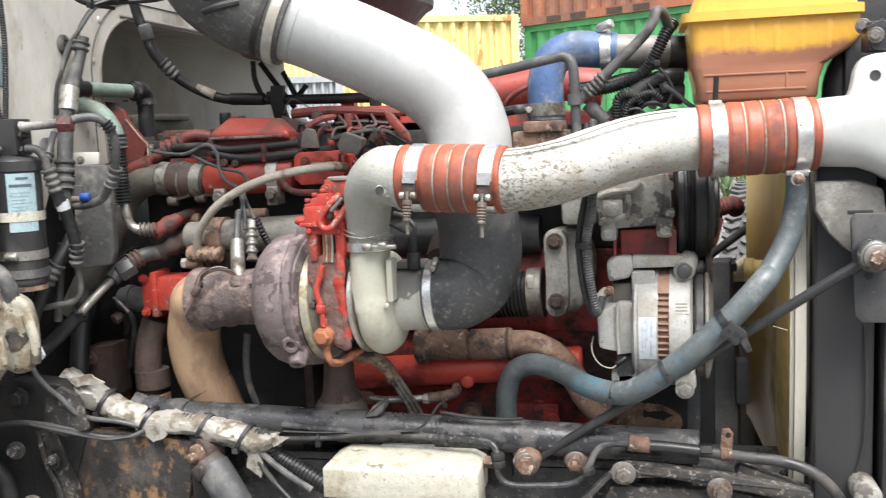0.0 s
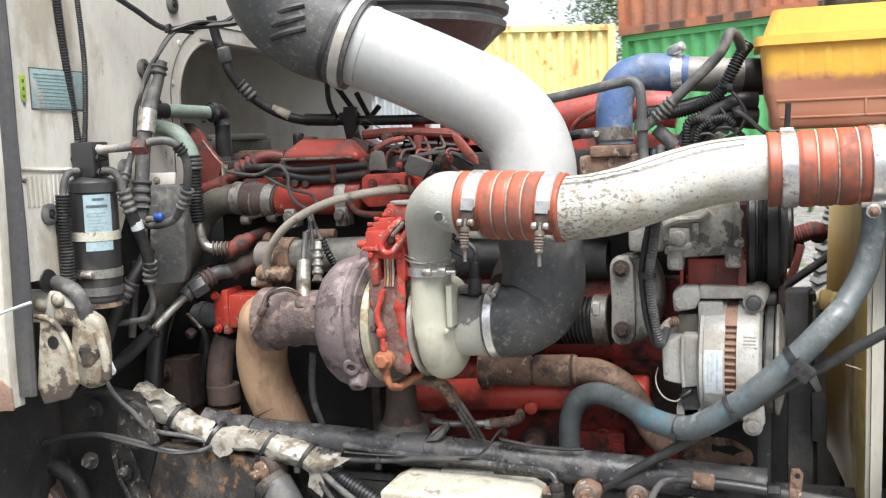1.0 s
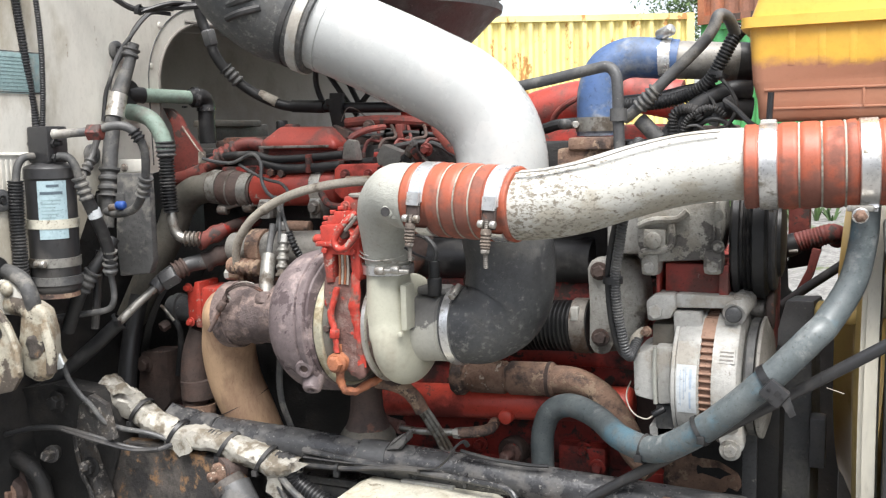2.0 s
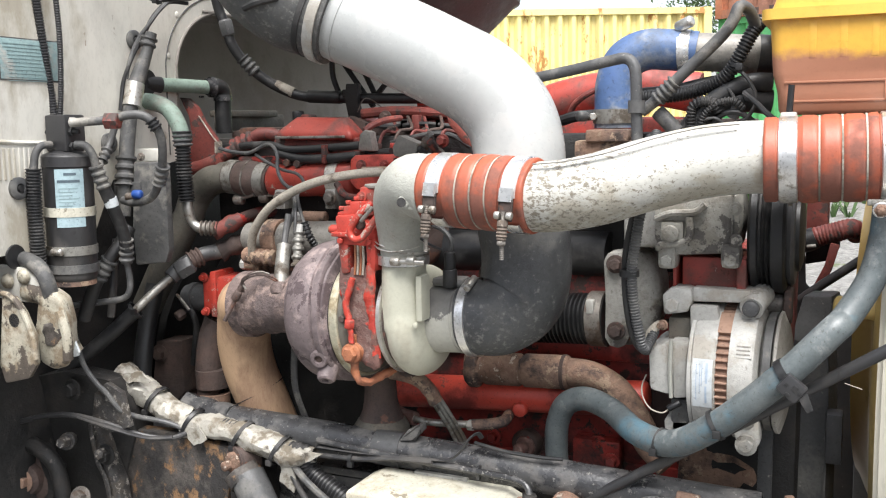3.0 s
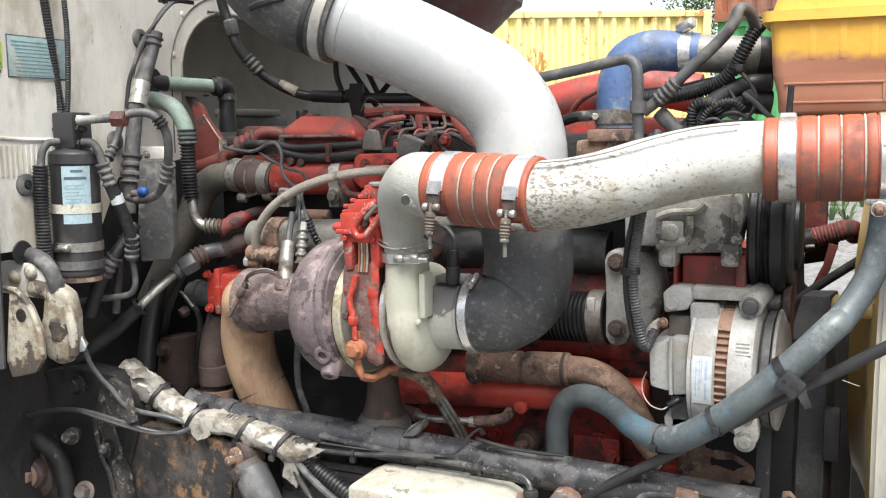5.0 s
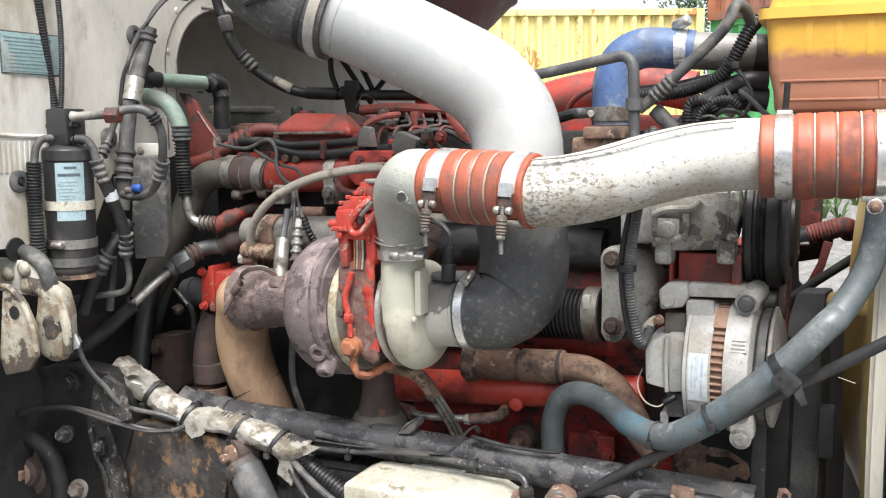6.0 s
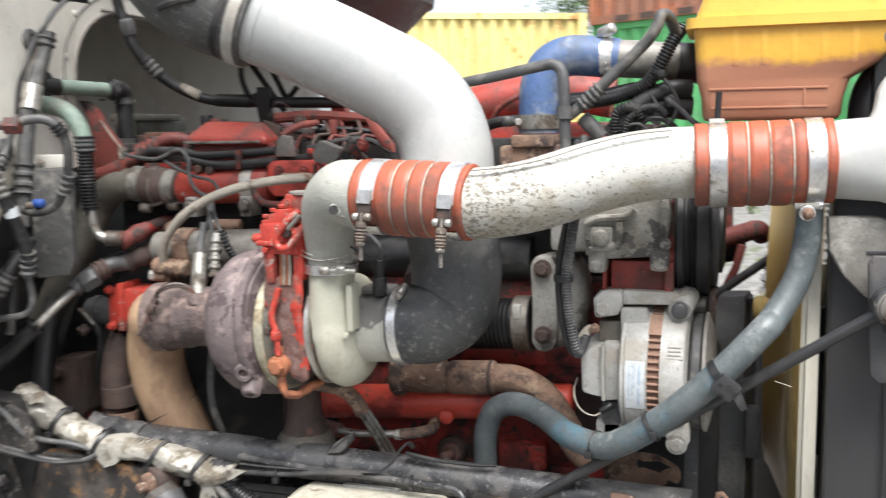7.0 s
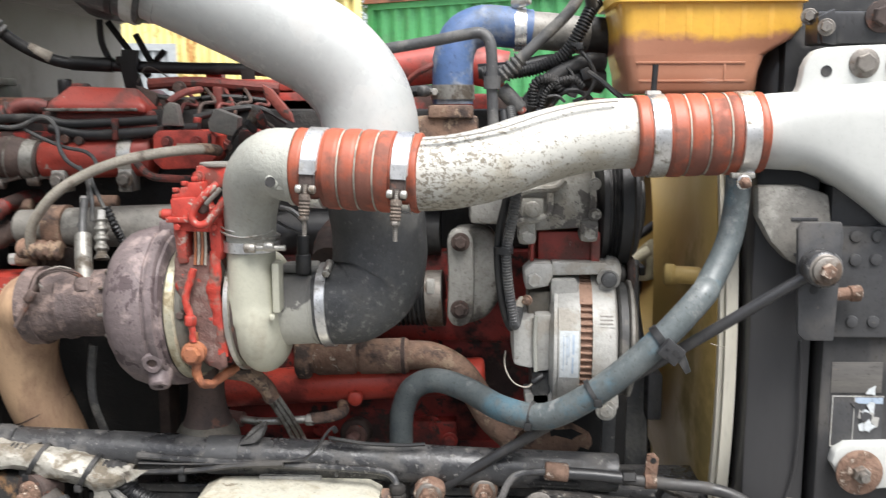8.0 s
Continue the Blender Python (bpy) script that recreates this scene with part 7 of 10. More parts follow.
# ---- radiator end ----
def build_radiator():
    cy, cz, R = 2.12, 1.03, 0.605
    global TWIST
    TWIST = (Vector((0.22, 1.53, 1.0)), -6)
    t = thing("fan_shroud", (0.2, cy, cz - R), "yellowed plastic fan shroud with an ivory rim", "fan shroud")
    x0 = 0.125
    bm = bmesh.new()
    rows = []
    for s, r in ((0.075, 0.262), (0.028, 0.270), (0.027, 0.276), (0.034, 0.285), (0.060, 0.34), (0.074, 0.44), (0.078, 0.50), (0.083, 0.555), (0.092, 0.588), (0.097, 0.585), (0.090, 0.545), (0.085, 0.31)):
        rows.append([bm.verts.new((x0 + s, cy - math.cos(2 * math.pi * k / 96) * r, cz + math.sin(2 * math.pi * k / 96) * r)) for k in range(96)])
    for a, b in zip(rows, rows[1:]):
        for j in range(96):
            bm.faces.new((a[j], a[(j + 1) % 96], b[(j + 1) % 96], b[j]))
    part("barrel", bm, "shroud", t)
    bm = ring((0.219, cy, cz), X, 0.006, R - 0.03, R + 0.004, 96)
    part("rim", bm, "ivory", t)
    part("rim_flange", ring((0.226, cy, cz), X, 0.016, R - 0.03, R + 0.015, 96), "ivory", t)
    bm = lathe((0.150, 1.640, 1.145), (1, -0.15, 0), [(0, 0), (0, 0.014), (0.003, 0.017), (0.014, 0.017), (0.018, 0.014), (0.060, 0.014), (0.060, 0)], 24)
    part("moulded_boss", bm, "shroud", t)
    core = slab((0.262, 1.56, 0.36), (0.42, 2.55, 1.40), 0.006)
    t = thing("radiator", (0.33, 1.9, 0.3), "dark grey radiator with a moulded side tank", "radiator")
    part("core", core, "rubber", t)
    TWIST = None
    # dark grey radiator tank beside the rim
    bm = prism([(0.248, 1.535, 0.35), (0.248, 1.475, 0.36), (0.33, 1.465, 0.36), (0.33, 1.535, 0.35)], (0, 0, 1.03), 0.006)
    part("side_tank", bm, "radplastic", t)
    bm = sweep([(0.315, 1.464, 1.086), (0.317, 1.460, 1.031), (0.318, 1.460, 0.962), (0.315, 1.462, 0.900), (0.304, 1.464, 0.850)], 0.0018, 10, 6)
    part("tank_ridge", bm, "radplastic", t)
    part("lower_outlet", drum(Vector((0.313, 1.440, 0.839)) + Y * 0.03, FRONT, 0.06, 0.02, 0.005, 18), "alu", t)
    # upright support with its riveted plate
    t = thing("radiator_support", (0.42, 1.46, 0.3), "black steel radiator support with riveted plates and stickers", "bracket")
    part("upright", slab((0.338, 1.445, 0.3), (0.56, 1.52, 1.40), 0.006), "canister", t)
    bm = prism([(0.281, 1.400, 1.249), (0.287, 1.400, 1.258), (0.337, 1.400, 1.258), (0.340, 1.400, 1.239), (0.335, 1.400, 1.102), (0.298, 1.400, 1.102), (0.288, 1.400, 1.111)], (0, 0.01, 0), 0.003)
    part("strut_plate", bm, "greyrad", t)
    part("plate_hole", lathe((0.305, 1.400, 1.170), FRONT, [(0, 0), (0, 0.0058), (0.0006, 0.0058), (0.0006, 0)], 14), "rubber", t)
    bm = slab((0.341, 1.432, 1.249), (0.520, 1.446, 1.099), 0.003)
    part("riveted_plate", bm, "greyrad", t)
    for px in ((0.368, 1.432, 1.204), (0.395, 1.432, 1.205), (0.369, 1.432, 1.121), (0.397, 1.432, 1.121), (0.367, 1.432, 1.236), (0.395, 1.432, 1.236)):
        part("rivet", lathe(px, FRONT, [(0, 0), (0, 0.0085), (0.003, 0.0075), (0.004, 0.004), (0.004, 0)], 14), "greyrad", t)
    bm = lathe((0.334, 1.412, 1.162), (1, -0.05, 0.05), [(0, 0), (0, 0.006), (0.004, 0.0085), (0.020, 0.0085), (0.022, 0.0105), (0.034, 0.0105), (0.036, 0.008), (0.036, 0)], 14)
    part("rusty_pin", crumple(bm, 0.0025, 90), "boltrust", t)
    part("old_sticker", slab((0.352, 1.4440, 1.019), (0.420, 1.446, 1.062), 0.0004), "stickerold", t, "faded brown grey sticker remains")
    s = part("torn_sticker", slab((0.356, 1.4442, 0.944), (0.424, 1.446, 1.014), 0.0004), "greyrad", t, "torn grey and white sticker")
    for lo, hi in (((0.355, 1.4434, 0.944), (0.3562, 1.446, 1.014)), ((0.355, 1.4434, 1.0135), (0.424, 1.446, 1.0146)), ((0.355, 1.4434, 0.9428), (0.372, 1.446, 0.944)), ((0.3845, 1.4434, 0.950), (0.3855, 1.446, 1.013))):
        part("sticker_edge", slab(lo, hi, 0), "alulight", s)
    part("blue_strip", slab((0.386, 1.4436, 1.004), (0.423, 1.446, 1.0125), 0), "inkpale", s)
    rnd = random.Random(8)
    for k in range(16):
        px = Vector((0.404 + rnd.gauss(0, 0.009), 1.4432 - 0.00012 * k, 0.982 + rnd.gauss(0, 0.016)))
        q = []
        for a in range(7):
            r = rnd.uniform(0.003, 0.0095)
            q.append((px.x + r * math.cos(a * 0.9), px.y, px.z + 1.2 * r * math.sin(a * 0.9)))
        part("sticker_scrap", prism(q, (0, 0.0005, 0), 0), ("labelwhite", "alulight", "greyrad")[k % 3], s)

    t = thing("hood_pivot_arm", (0.398, 1.420, 0.864), "white painted steel arm with a large rusty pivot bolt", "bracket")
    bm = prism([(0.352, 1.425, 0.926), (0.356, 1.425, 0.942), (0.372, 1.425, 0.953), (0.462, 1.425, 0.956), (0.481, 1.425, 0.895), (0.399, 1.425, 0.888), (0.367, 1.425, 0.902)], (0, 0.02, 0), 0.005)
    part("arm", bm, "tankwhite", t)
    c = Vector((0.387, 1.420, 0.916))
    part("washer", lathe(c, FRONT, [(0, 0), (0, 0.031), (0.004, 0.031), (0.006, 0.028), (0.006, 0)], 30), "boltrust", t)
    bm = hexbolt(c - Y * 0.006, FRONT, 0.012, 0.01, False, stud=0.01)
    part("pivot_bolt", bm, "bolt", t)

    # charge air cooler tank
    t = thing("charge_cooler_tank", (0.42, 1.42, 0.9), "white painted cast charge air cooler tank with a lug", "charge air cooler")
    bm = bmesh.new()
    rows = []
    n = 40
    # stations: x, centre y, centre z, half depth, half height, squareness
    for x, y, z, hd, hh, e in ((0.212, 1.460, 1.369, 0.046, 0.046, 2.0), (0.232, 1.460, 1.370, 0.047, 0.047, 2.0), (0.252, 1.459, 1.3715, 0.048, 0.0495, 2.0), (0.275, 1.457, 1.3718, 0.052, 0.0508, 2.4), (0.297, 1.455, 1.372, 0.056, 0.052, 3.0),
                               (0.320, 1.455, 1.3695, 0.060, 0.058, 3.6), (0.342, 1.457, 1.365, 0.064, 0.067, 4.0), (0.365, 1.462, 1.358, 0.069, 0.076, 4.2), (0.388, 1.468, 1.350, 0.075, 0.086, 4.4), (0.418, 1.474, 1.337, 0.081, 0.100, 4.4), (0.470, 1.480, 1.318, 0.085, 0.121, 3.5), (0.62, 1.485, 1.285, 0.088, 0.155, 3.6)):
        rows.append([bm.verts.new((x, y + hd * math.copysign(abs(math.cos(a)) ** (2 / e), math.cos(a)), z + hh * math.copysign(abs(math.sin(a)) ** (2 / e), math.sin(a)))) for a in (2 * math.pi * k / n for k in range(n))])
    for a, b in zip(rows, rows[1:]):
        for k in range(n):
            bm.faces.new((a[k], a[(k + 1) % n], b[(k + 1) % n], b[k]))
    bm.faces.new(rows[0])
    bm.faces.new(rows[-1])
    bmesh.ops.subdivide_edges(bm, edges=[e for e in bm.edges if abs(e.verts[0].co.x - e.verts[1].co.x) > 0.005], cuts=2, smooth=0.6)
    part("tank", bm, "tankwhite", t, sharp=60)
    bm = prism([(0.268, 1.437, 1.408), (0.281, 1.437, 1.421), (0.285, 1.437, 1.426), (0.288, 1.437, 1.439), (0.290, 1.437, 1.455), (0.295, 1.437, 1.466), (0.303, 1.437, 1.475), (0.315, 1.437, 1.479), (0.343, 1.437, 1.481), (0.480, 1.437, 1.486), (0.480, 1.437, 1.400), (0.300, 1.437, 1.400)], (0, 0.024, 0), 0.005)
    part("lug", bm, "tankwhite", t)
    part("lug_hole", lathe((0.318, 1.437, 1.449), FRONT, [(0, 0), (0, 0.0074), (0.0006, 0.0074), (0.0006, 0)], 20), "rubber", t)
    for px in ((0.365, 1.436, 1.459), (0.412, 1.436, 1.458)):
        part("lug_bolt", hexbolt(px, FRONT, 0.0128, 0.009), "bolt", t)
    # grey rounded cast bracket below it
    t = thing("cooler_bracket", (0.31, 1.46, 1.15), "grey cast bracket behind the charge air cooler", "bracket")
    bm = prism([(0.237, 1.435, 1.301), (0.295, 1.435, 1.302), (0.332, 1.435, 1.290), (0.346, 1.435, 1.189), (0.307, 1.435, 1.190), (0.282, 1.435, 1.202), (0.259, 1.435, 1.226), (0.240, 1.435, 1.260)], (0, 0.03, 0), 0.008)
    part("casting", bm, "castgrey", t)
    for px in ((0.283, 1.433, 1.255), (0.289, 1.433, 1.208)):
        part("rib", slab(px, (px[0] + 0.035, px[1] + 0.01, px[2] + 0.005), 0.0015), "greyrad", t)


build_radiator()


def build_fan_drive():
    t = thing("belt_guard", (0.128, 1.660, 0.815), "matt black belt guard beside the alternator", "belt guard")
    bm = prism([(0.109, 1.830, 1.127), (0.154, 1.830, 1.129), (0.152, 1.800, 1.050), (0.156, 1.720, 0.960), (0.156, 1.690, 0.725), (0.095, 1.690, 0.722), (0.084, 1.760, 1.020)], (0.012, 0.06, 0), 0.005)
    part("guard", bm, "dusty", t)
    part("guard_edge", slab((0.157, 1.834, 1.108), (0.168, 1.880, 1.124), 0.003), "rubber", t)
    part("guard_knob", slab((0.153, 1.700, 0.968), (0.178, 1.740, 0.888), 0.006), "greyrad", t)
    t = thing("drive_belt", (0.072, 1.600, 0.834), "black ribbed drive belt", "belt")
    bm = prism([(0.068, 1.585, 1.131), (0.087, 1.585, 1.131), (0.084, 1.600, 0.754), (0.063, 1.600, 0.753)], (0, 0.008, 0), 0.001)
    part("belt", bm, "dusty", t)
    bm = prism([(0.075, 1.740, 1.104), (0.096, 1.740, 1.104), (0.089, 1.700, 0.713), (0.067, 1.700, 0.713)], (0, 0.008, 0), 0.001)
    part("belt", bm, "dusty", t)
    t = thing("idler_pulley", (0.093, 1.660, 1.141), "rusty idler pulley on the belt drive", "pulley")
    c = Vector((0.095, 1.600, 1.153))
    part("pulley", lathe(c, X, [(0, 0), (0, 0.026), (0.002, 0.028), (0.009, 0.028), (0.011, 0.026), (0.011, 0)], 28), "rustdark", t)
    part("shaft", drum(c - X * 0.06, X, 0.06, 0.016, 0.003, 16), "bolt", t)
    t = thing("water_pump_housing", (0.0, 1.8, 0.9), "dark red water pump housing behind the belts", "water pump")
    bm = slab((0.03, 1.70, 1.02), (0.10, 1.86, 1.30), 0.012)
    part("housing", bm, "red", t)
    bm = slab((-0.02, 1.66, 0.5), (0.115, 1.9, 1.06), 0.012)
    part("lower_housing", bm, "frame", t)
    part("red_column", slab((0.096, 2.15, 1.19), (0.136, 2.24, 1.42), 0.006), "reddull", t)
    t = thing("red_corrugated_hose", (0.140, 2.050, 1.190), "dull red corrugated hose with a black end fitting", "hose")
    part("hose", sweep([(0.104, 2.050, 1.192), (0.123, 2.050, 1.201), (0.149, 2.050, 1.209), (0.172, 2.052, 1.216), (0.183, 2.060, 1.214), (0.188, 2.076, 1.204)], 0.0185, 16, 8, rib=(0.006, 0.0012)), "reddull", t)
    part("hose_end", sweep([(*(0.072, 2.050, 1.178), 0.014), (*(0.086, 2.050, 1.185), 0.017), (*(0.100, 2.050, 1.191), 0.021), (*(0.118, 2.050, 1.199), 0.0205)], 0.02, 14, 5), "rubber", t)
    part("end_tang", drum(Vector((0.104, 2.030, 1.184)), (1, -0.2, 0.15), 0.016, 0.0035, 0.001, 10), "castgrey", t)
    t = thing("engine_mount_strut", (0.120, 2.020, 1.043), "thin black steel struts behind the belts", "strut")
    part("strut", sweep([(0.095, 2.000, 1.088), (0.135, 2.000, 1.121), (0.212, 2.000, 1.179)], 0.0085, 12, 5), "canister", t)
    part("strut", prism([(0.144, 2.030, 1.192), (0.160, 2.030, 1.188), (0.148, 2.030, 1.142), (0.129, 2.030, 1.101), (0.115, 2.030, 1.106), (0.135, 2.030, 1.150)], (0, 0.016, 0), 0.003), "reddull", t)
    part("plate", prism([(0.101, 2.070, 1.185), (0.161, 2.070, 1.202), (0.159, 2.070, 1.177), (0.138, 2.070, 1.153), (0.100, 2.070, 1.145)], (0, 0.014, 0), 0.003), "rubber", t)
    part("plate", prism([(0.060, 2.050, 1.240), (0.098, 2.050, 1.240), (0.100, 2.050, 1.177), (0.103, 2.050, 1.111), (0.118, 2.050, 1.096), (0.104, 2.050, 1.067), (0.088, 2.050, 1.005), (0.060, 2.050, 1.004)], (0, 0.016, 0), 0.003), "rubber", t)
    # a wheel and a cream bumper beyond the engine
    o = Vector((0.469, 3.70, 0.56))
    t = thing("truck_tyre", (o.x, o.y, -0.04), "dusty grey truck tyre with a zigzag tread", "tyre")
    ax = Vector((0.974, -0.224, 0)).normalized()
    R = 0.60
    bm = lathe(o - ax * 0.14, ax, [(0, 0.30), (0, R - 0.12), (0.012, R - 0.05), (0.03, R - 0.018), (0.05, R - 0.012), (0.23, R - 0.012), (0.25, R - 0.018), (0.268, R - 0.05), (0.28, R - 0.12), (0.28, 0.30)], 72)
    part("tyre", bm, "dusty", t)
    part("rim", lathe(o - ax * 0.1, ax, [(0, 0), (0, 0.12), (0.03, 0.2), (0.02, 0.31), (0.2, 0.31), (0.2, 0)], 40), "greyrad", t)
    u0 = ax.cross(Z).normalized()
    n = 84
    for k in range(n):
        a = 2 * math.pi * k / n
        u = u0 * math.cos(a) + Z * math.sin(a)
        if u.z < 0.05 or u.y > 0.5:
            continue
        v = -u0 * math.sin(a) + Z * math.cos(a)
        w = 2 * math.pi * R / n
        for j in range(4):
            c = o + u * (R - 0.014) + ax * (-0.099 + 0.066 * j) + v * (w * 0.5 * (j % 2))
            h, g = 0.028, w * 0.33
            q = [c - ax * h - v * g * 0.3, c - v * g * 1.3, c + ax * h - v * g * 0.3, c + ax * h + v * g, c + v * g * 0.1, c - ax * h + v * g]
            part("tread_block", prism([tuple(p) for p in q], tuple(u * 0.014), 0), "tread", t)
    # added black slab that stands for the shade between belt guard and shroud
    k = thing("shade_slab", (0.35, 2.36, 0.30), "black slab added for the dark gap ahead of the engine", "chassis rail")
    part("beam", slab((0.10, 2.52, 0.30), (0.72, 2.62, 0.985), 0.006), "frame", k)
    b = thing("cream_bumper", (0.2, 2.4, -0.04), "cream painted vehicle bumper corner beyond the radiator", "bumper")
    bm = prism([(0.188, 2.350, 1.000), (0.196, 2.350, 1.031), (0.225, 2.350, 1.066), (0.268, 2.350, 1.103), (0.268, 2.350, 1.000)], (0.1, 0.12, 0), 0.01)
    part("bumper", bm, "creamcab", b)
    part("bumper_rail", sweep([(0.189, 2.330, 1.021), (0.220, 2.330, 1.047), (0.265, 2.330, 1.077)], 0.012, 10, 5), "creamcab", b)
    part("bumper_stay", slab((0.20, 2.38, -0.04), (0.26, 2.44, 1.020), 0.006), "greyrad", b)


build_fan_drive()


# ---- coolant tank ----
def build_tank():
    t = thing("expansion_tank", (0.2, 1.58, 1.40), "yellow plastic coolant expansion tank, half full, with stained lower half", "coolant tank")
    f = 1.535
    zl = 1.475

    def loft(rows, material, name, caps=True):
        bm = bmesh.new()
        R = [[bm.verts.new(p) for p in r] for r in rows]
        n = len(R[0])
        for a, b in zip(R, R[1:]):
            for j in range(n):
                bm.faces.new((a[j], a[(j + 1) % n], b[(j + 1) % n], b[j]))
        bm.faces.new(R[0][::-1])
        bm.faces.new(R[-1])
        return part(name, bm, material, t, sharp=50)

    def outline(xa, xb, z, y0=f, deep=0.17, slope=0.0):
        return [(xa, y0 + 0.022, z), (xa + 0.002, y0 + 0.011, z), (xa + 0.007, y0 + 0.004, z), (xa + 0.016, y0, z), (xb - 0.016, y0, z), (xb - 0.007, y0 + 0.004, z), (xb - 0.002, y0 + 0.011, z), (xb, y0 + 0.022, z), (xb, y0 + deep, z), (xa, y0 + deep, z)]

    xl = 0.075
    xlb = 0.083
    zb = 1.422
    zt = 1.549
    xr, xrl, xrb = 0.322, 0.286, 0.262
    loft([outline(xlb + 0.004, xrb - 0.004, zb, f + 0.004, 0.16), outline(xlb, xrb, zb + 0.006), outline(xlb - 0.002, xrb + 0.002, zb + 0.03), outline(xl, xrl - 0.014, zl)], "tankbrown", "lower_half")
    loft([outline(xl, xrl - 0.014, zl), outline(xl - 0.001, xrl + 0.002, zl + 0.010), outline(xl - 0.002, xrl + 0.022, zl + 0.022), outline(xl - 0.003, xr, zl + 0.040), outline(xl - 0.006, xr, zt)], "tankbrown", "upper_half")
    loft([outline(xl - 0.016, xr + 0.004, zt - 0.002, f - 0.008, 0.19), outline(xl - 0.016, xr + 0.004, zt + 0.012, f - 0.008, 0.19)], "tankyellow", "seam_flange")
    loft([outline(xl - 0.004, xr - 0.004, zt + 0.012), outline(xl + 0.01, xr - 0.015, zt + 0.05)], "tankyellow", "lid")
    for k in range(5):
        x = xl + 0.045 + k * (xr - xl - 0.06) / 5
        part("mould_rib", slab((x, f - 0.0006, zl + 0.020), (x + 0.009, f + 0.006, zt - 0.002), 0.0012), "tankbrown", t)
    za, zc = 1.463, 1.438
    part("mould_line", slab((xl + 0.016, f - 0.002, za), (xrb - 0.02, f + 0.004, za + 0.003), 0.0008), "tankbrown", t)
    part("mould_line", slab((xl + 0.02, f - 0.002, zc), (xrb - 0.02, f + 0.004, zc + 0.003), 0.0008), "tankbrown", t)
    part("level_mark", slab((xrb - 0.05, f - 0.002, zc), (xrb - 0.047, f + 0.004, za), 0.0008), "tankbrown", t)
    bm = drum((0.194, f + 0.07, zt + 0.045), Z, 0.03, 0.035, 0.004, 28)
    part("filler_cap", bm, "rubber", t)
    # bracket and bolts at its end
    b = thing("tank_bracket", (0.33, 1.55, 1.30), "black steel tank bracket with plated bolts", "bracket")
    part("bracket", slab((0.315, 1.470, 1.527), (0.465, 1.520, 1.485), 0.004), "canister", b)
    bm = prism([(0.312, 1.462, 1.519), (0.334, 1.462, 1.530), (0.338, 1.462, 1.483), (0.320, 1.462, 1.486)], (0, 0.01, 0), 0.002)
    part("tab", bm, "canister", b)
    for px in ((0.314, 1.500, 1.523), (0.323, 1.460, 1.506)):
        part("bolt", hexbolt(px, (-0.3, -1, 0), 0.0075, 0.012), "bolt", b)
    part("bolt", hexbolt((0.396, 1.468, 1.520), FRONT, 0.014, 0.012), "rustdark", b)
    part("dark_hose", sweep([(0.356, 1.600, 1.498), (0.325, 1.600, 1.480), (0.306, 1.600, 1.443), (0.307, 1.600, 1.378)], 0.03, 16, 6), "canister", b)
    part("back_plate", slab((0.326, 1.660, 1.595), (0.569, 1.690, 1.359), 0.004), "rubber", b)
    part("post", slab((0.30, 1.55, 0.9), (0.36, 1.60, 1.52), 0.006), "rubber", b)
    part("shelf", slab((0.09, 1.56, zb - 0.012), (0.34, 1.70, zb - 0.002), 0.003), "rubber", b)


build_tank()


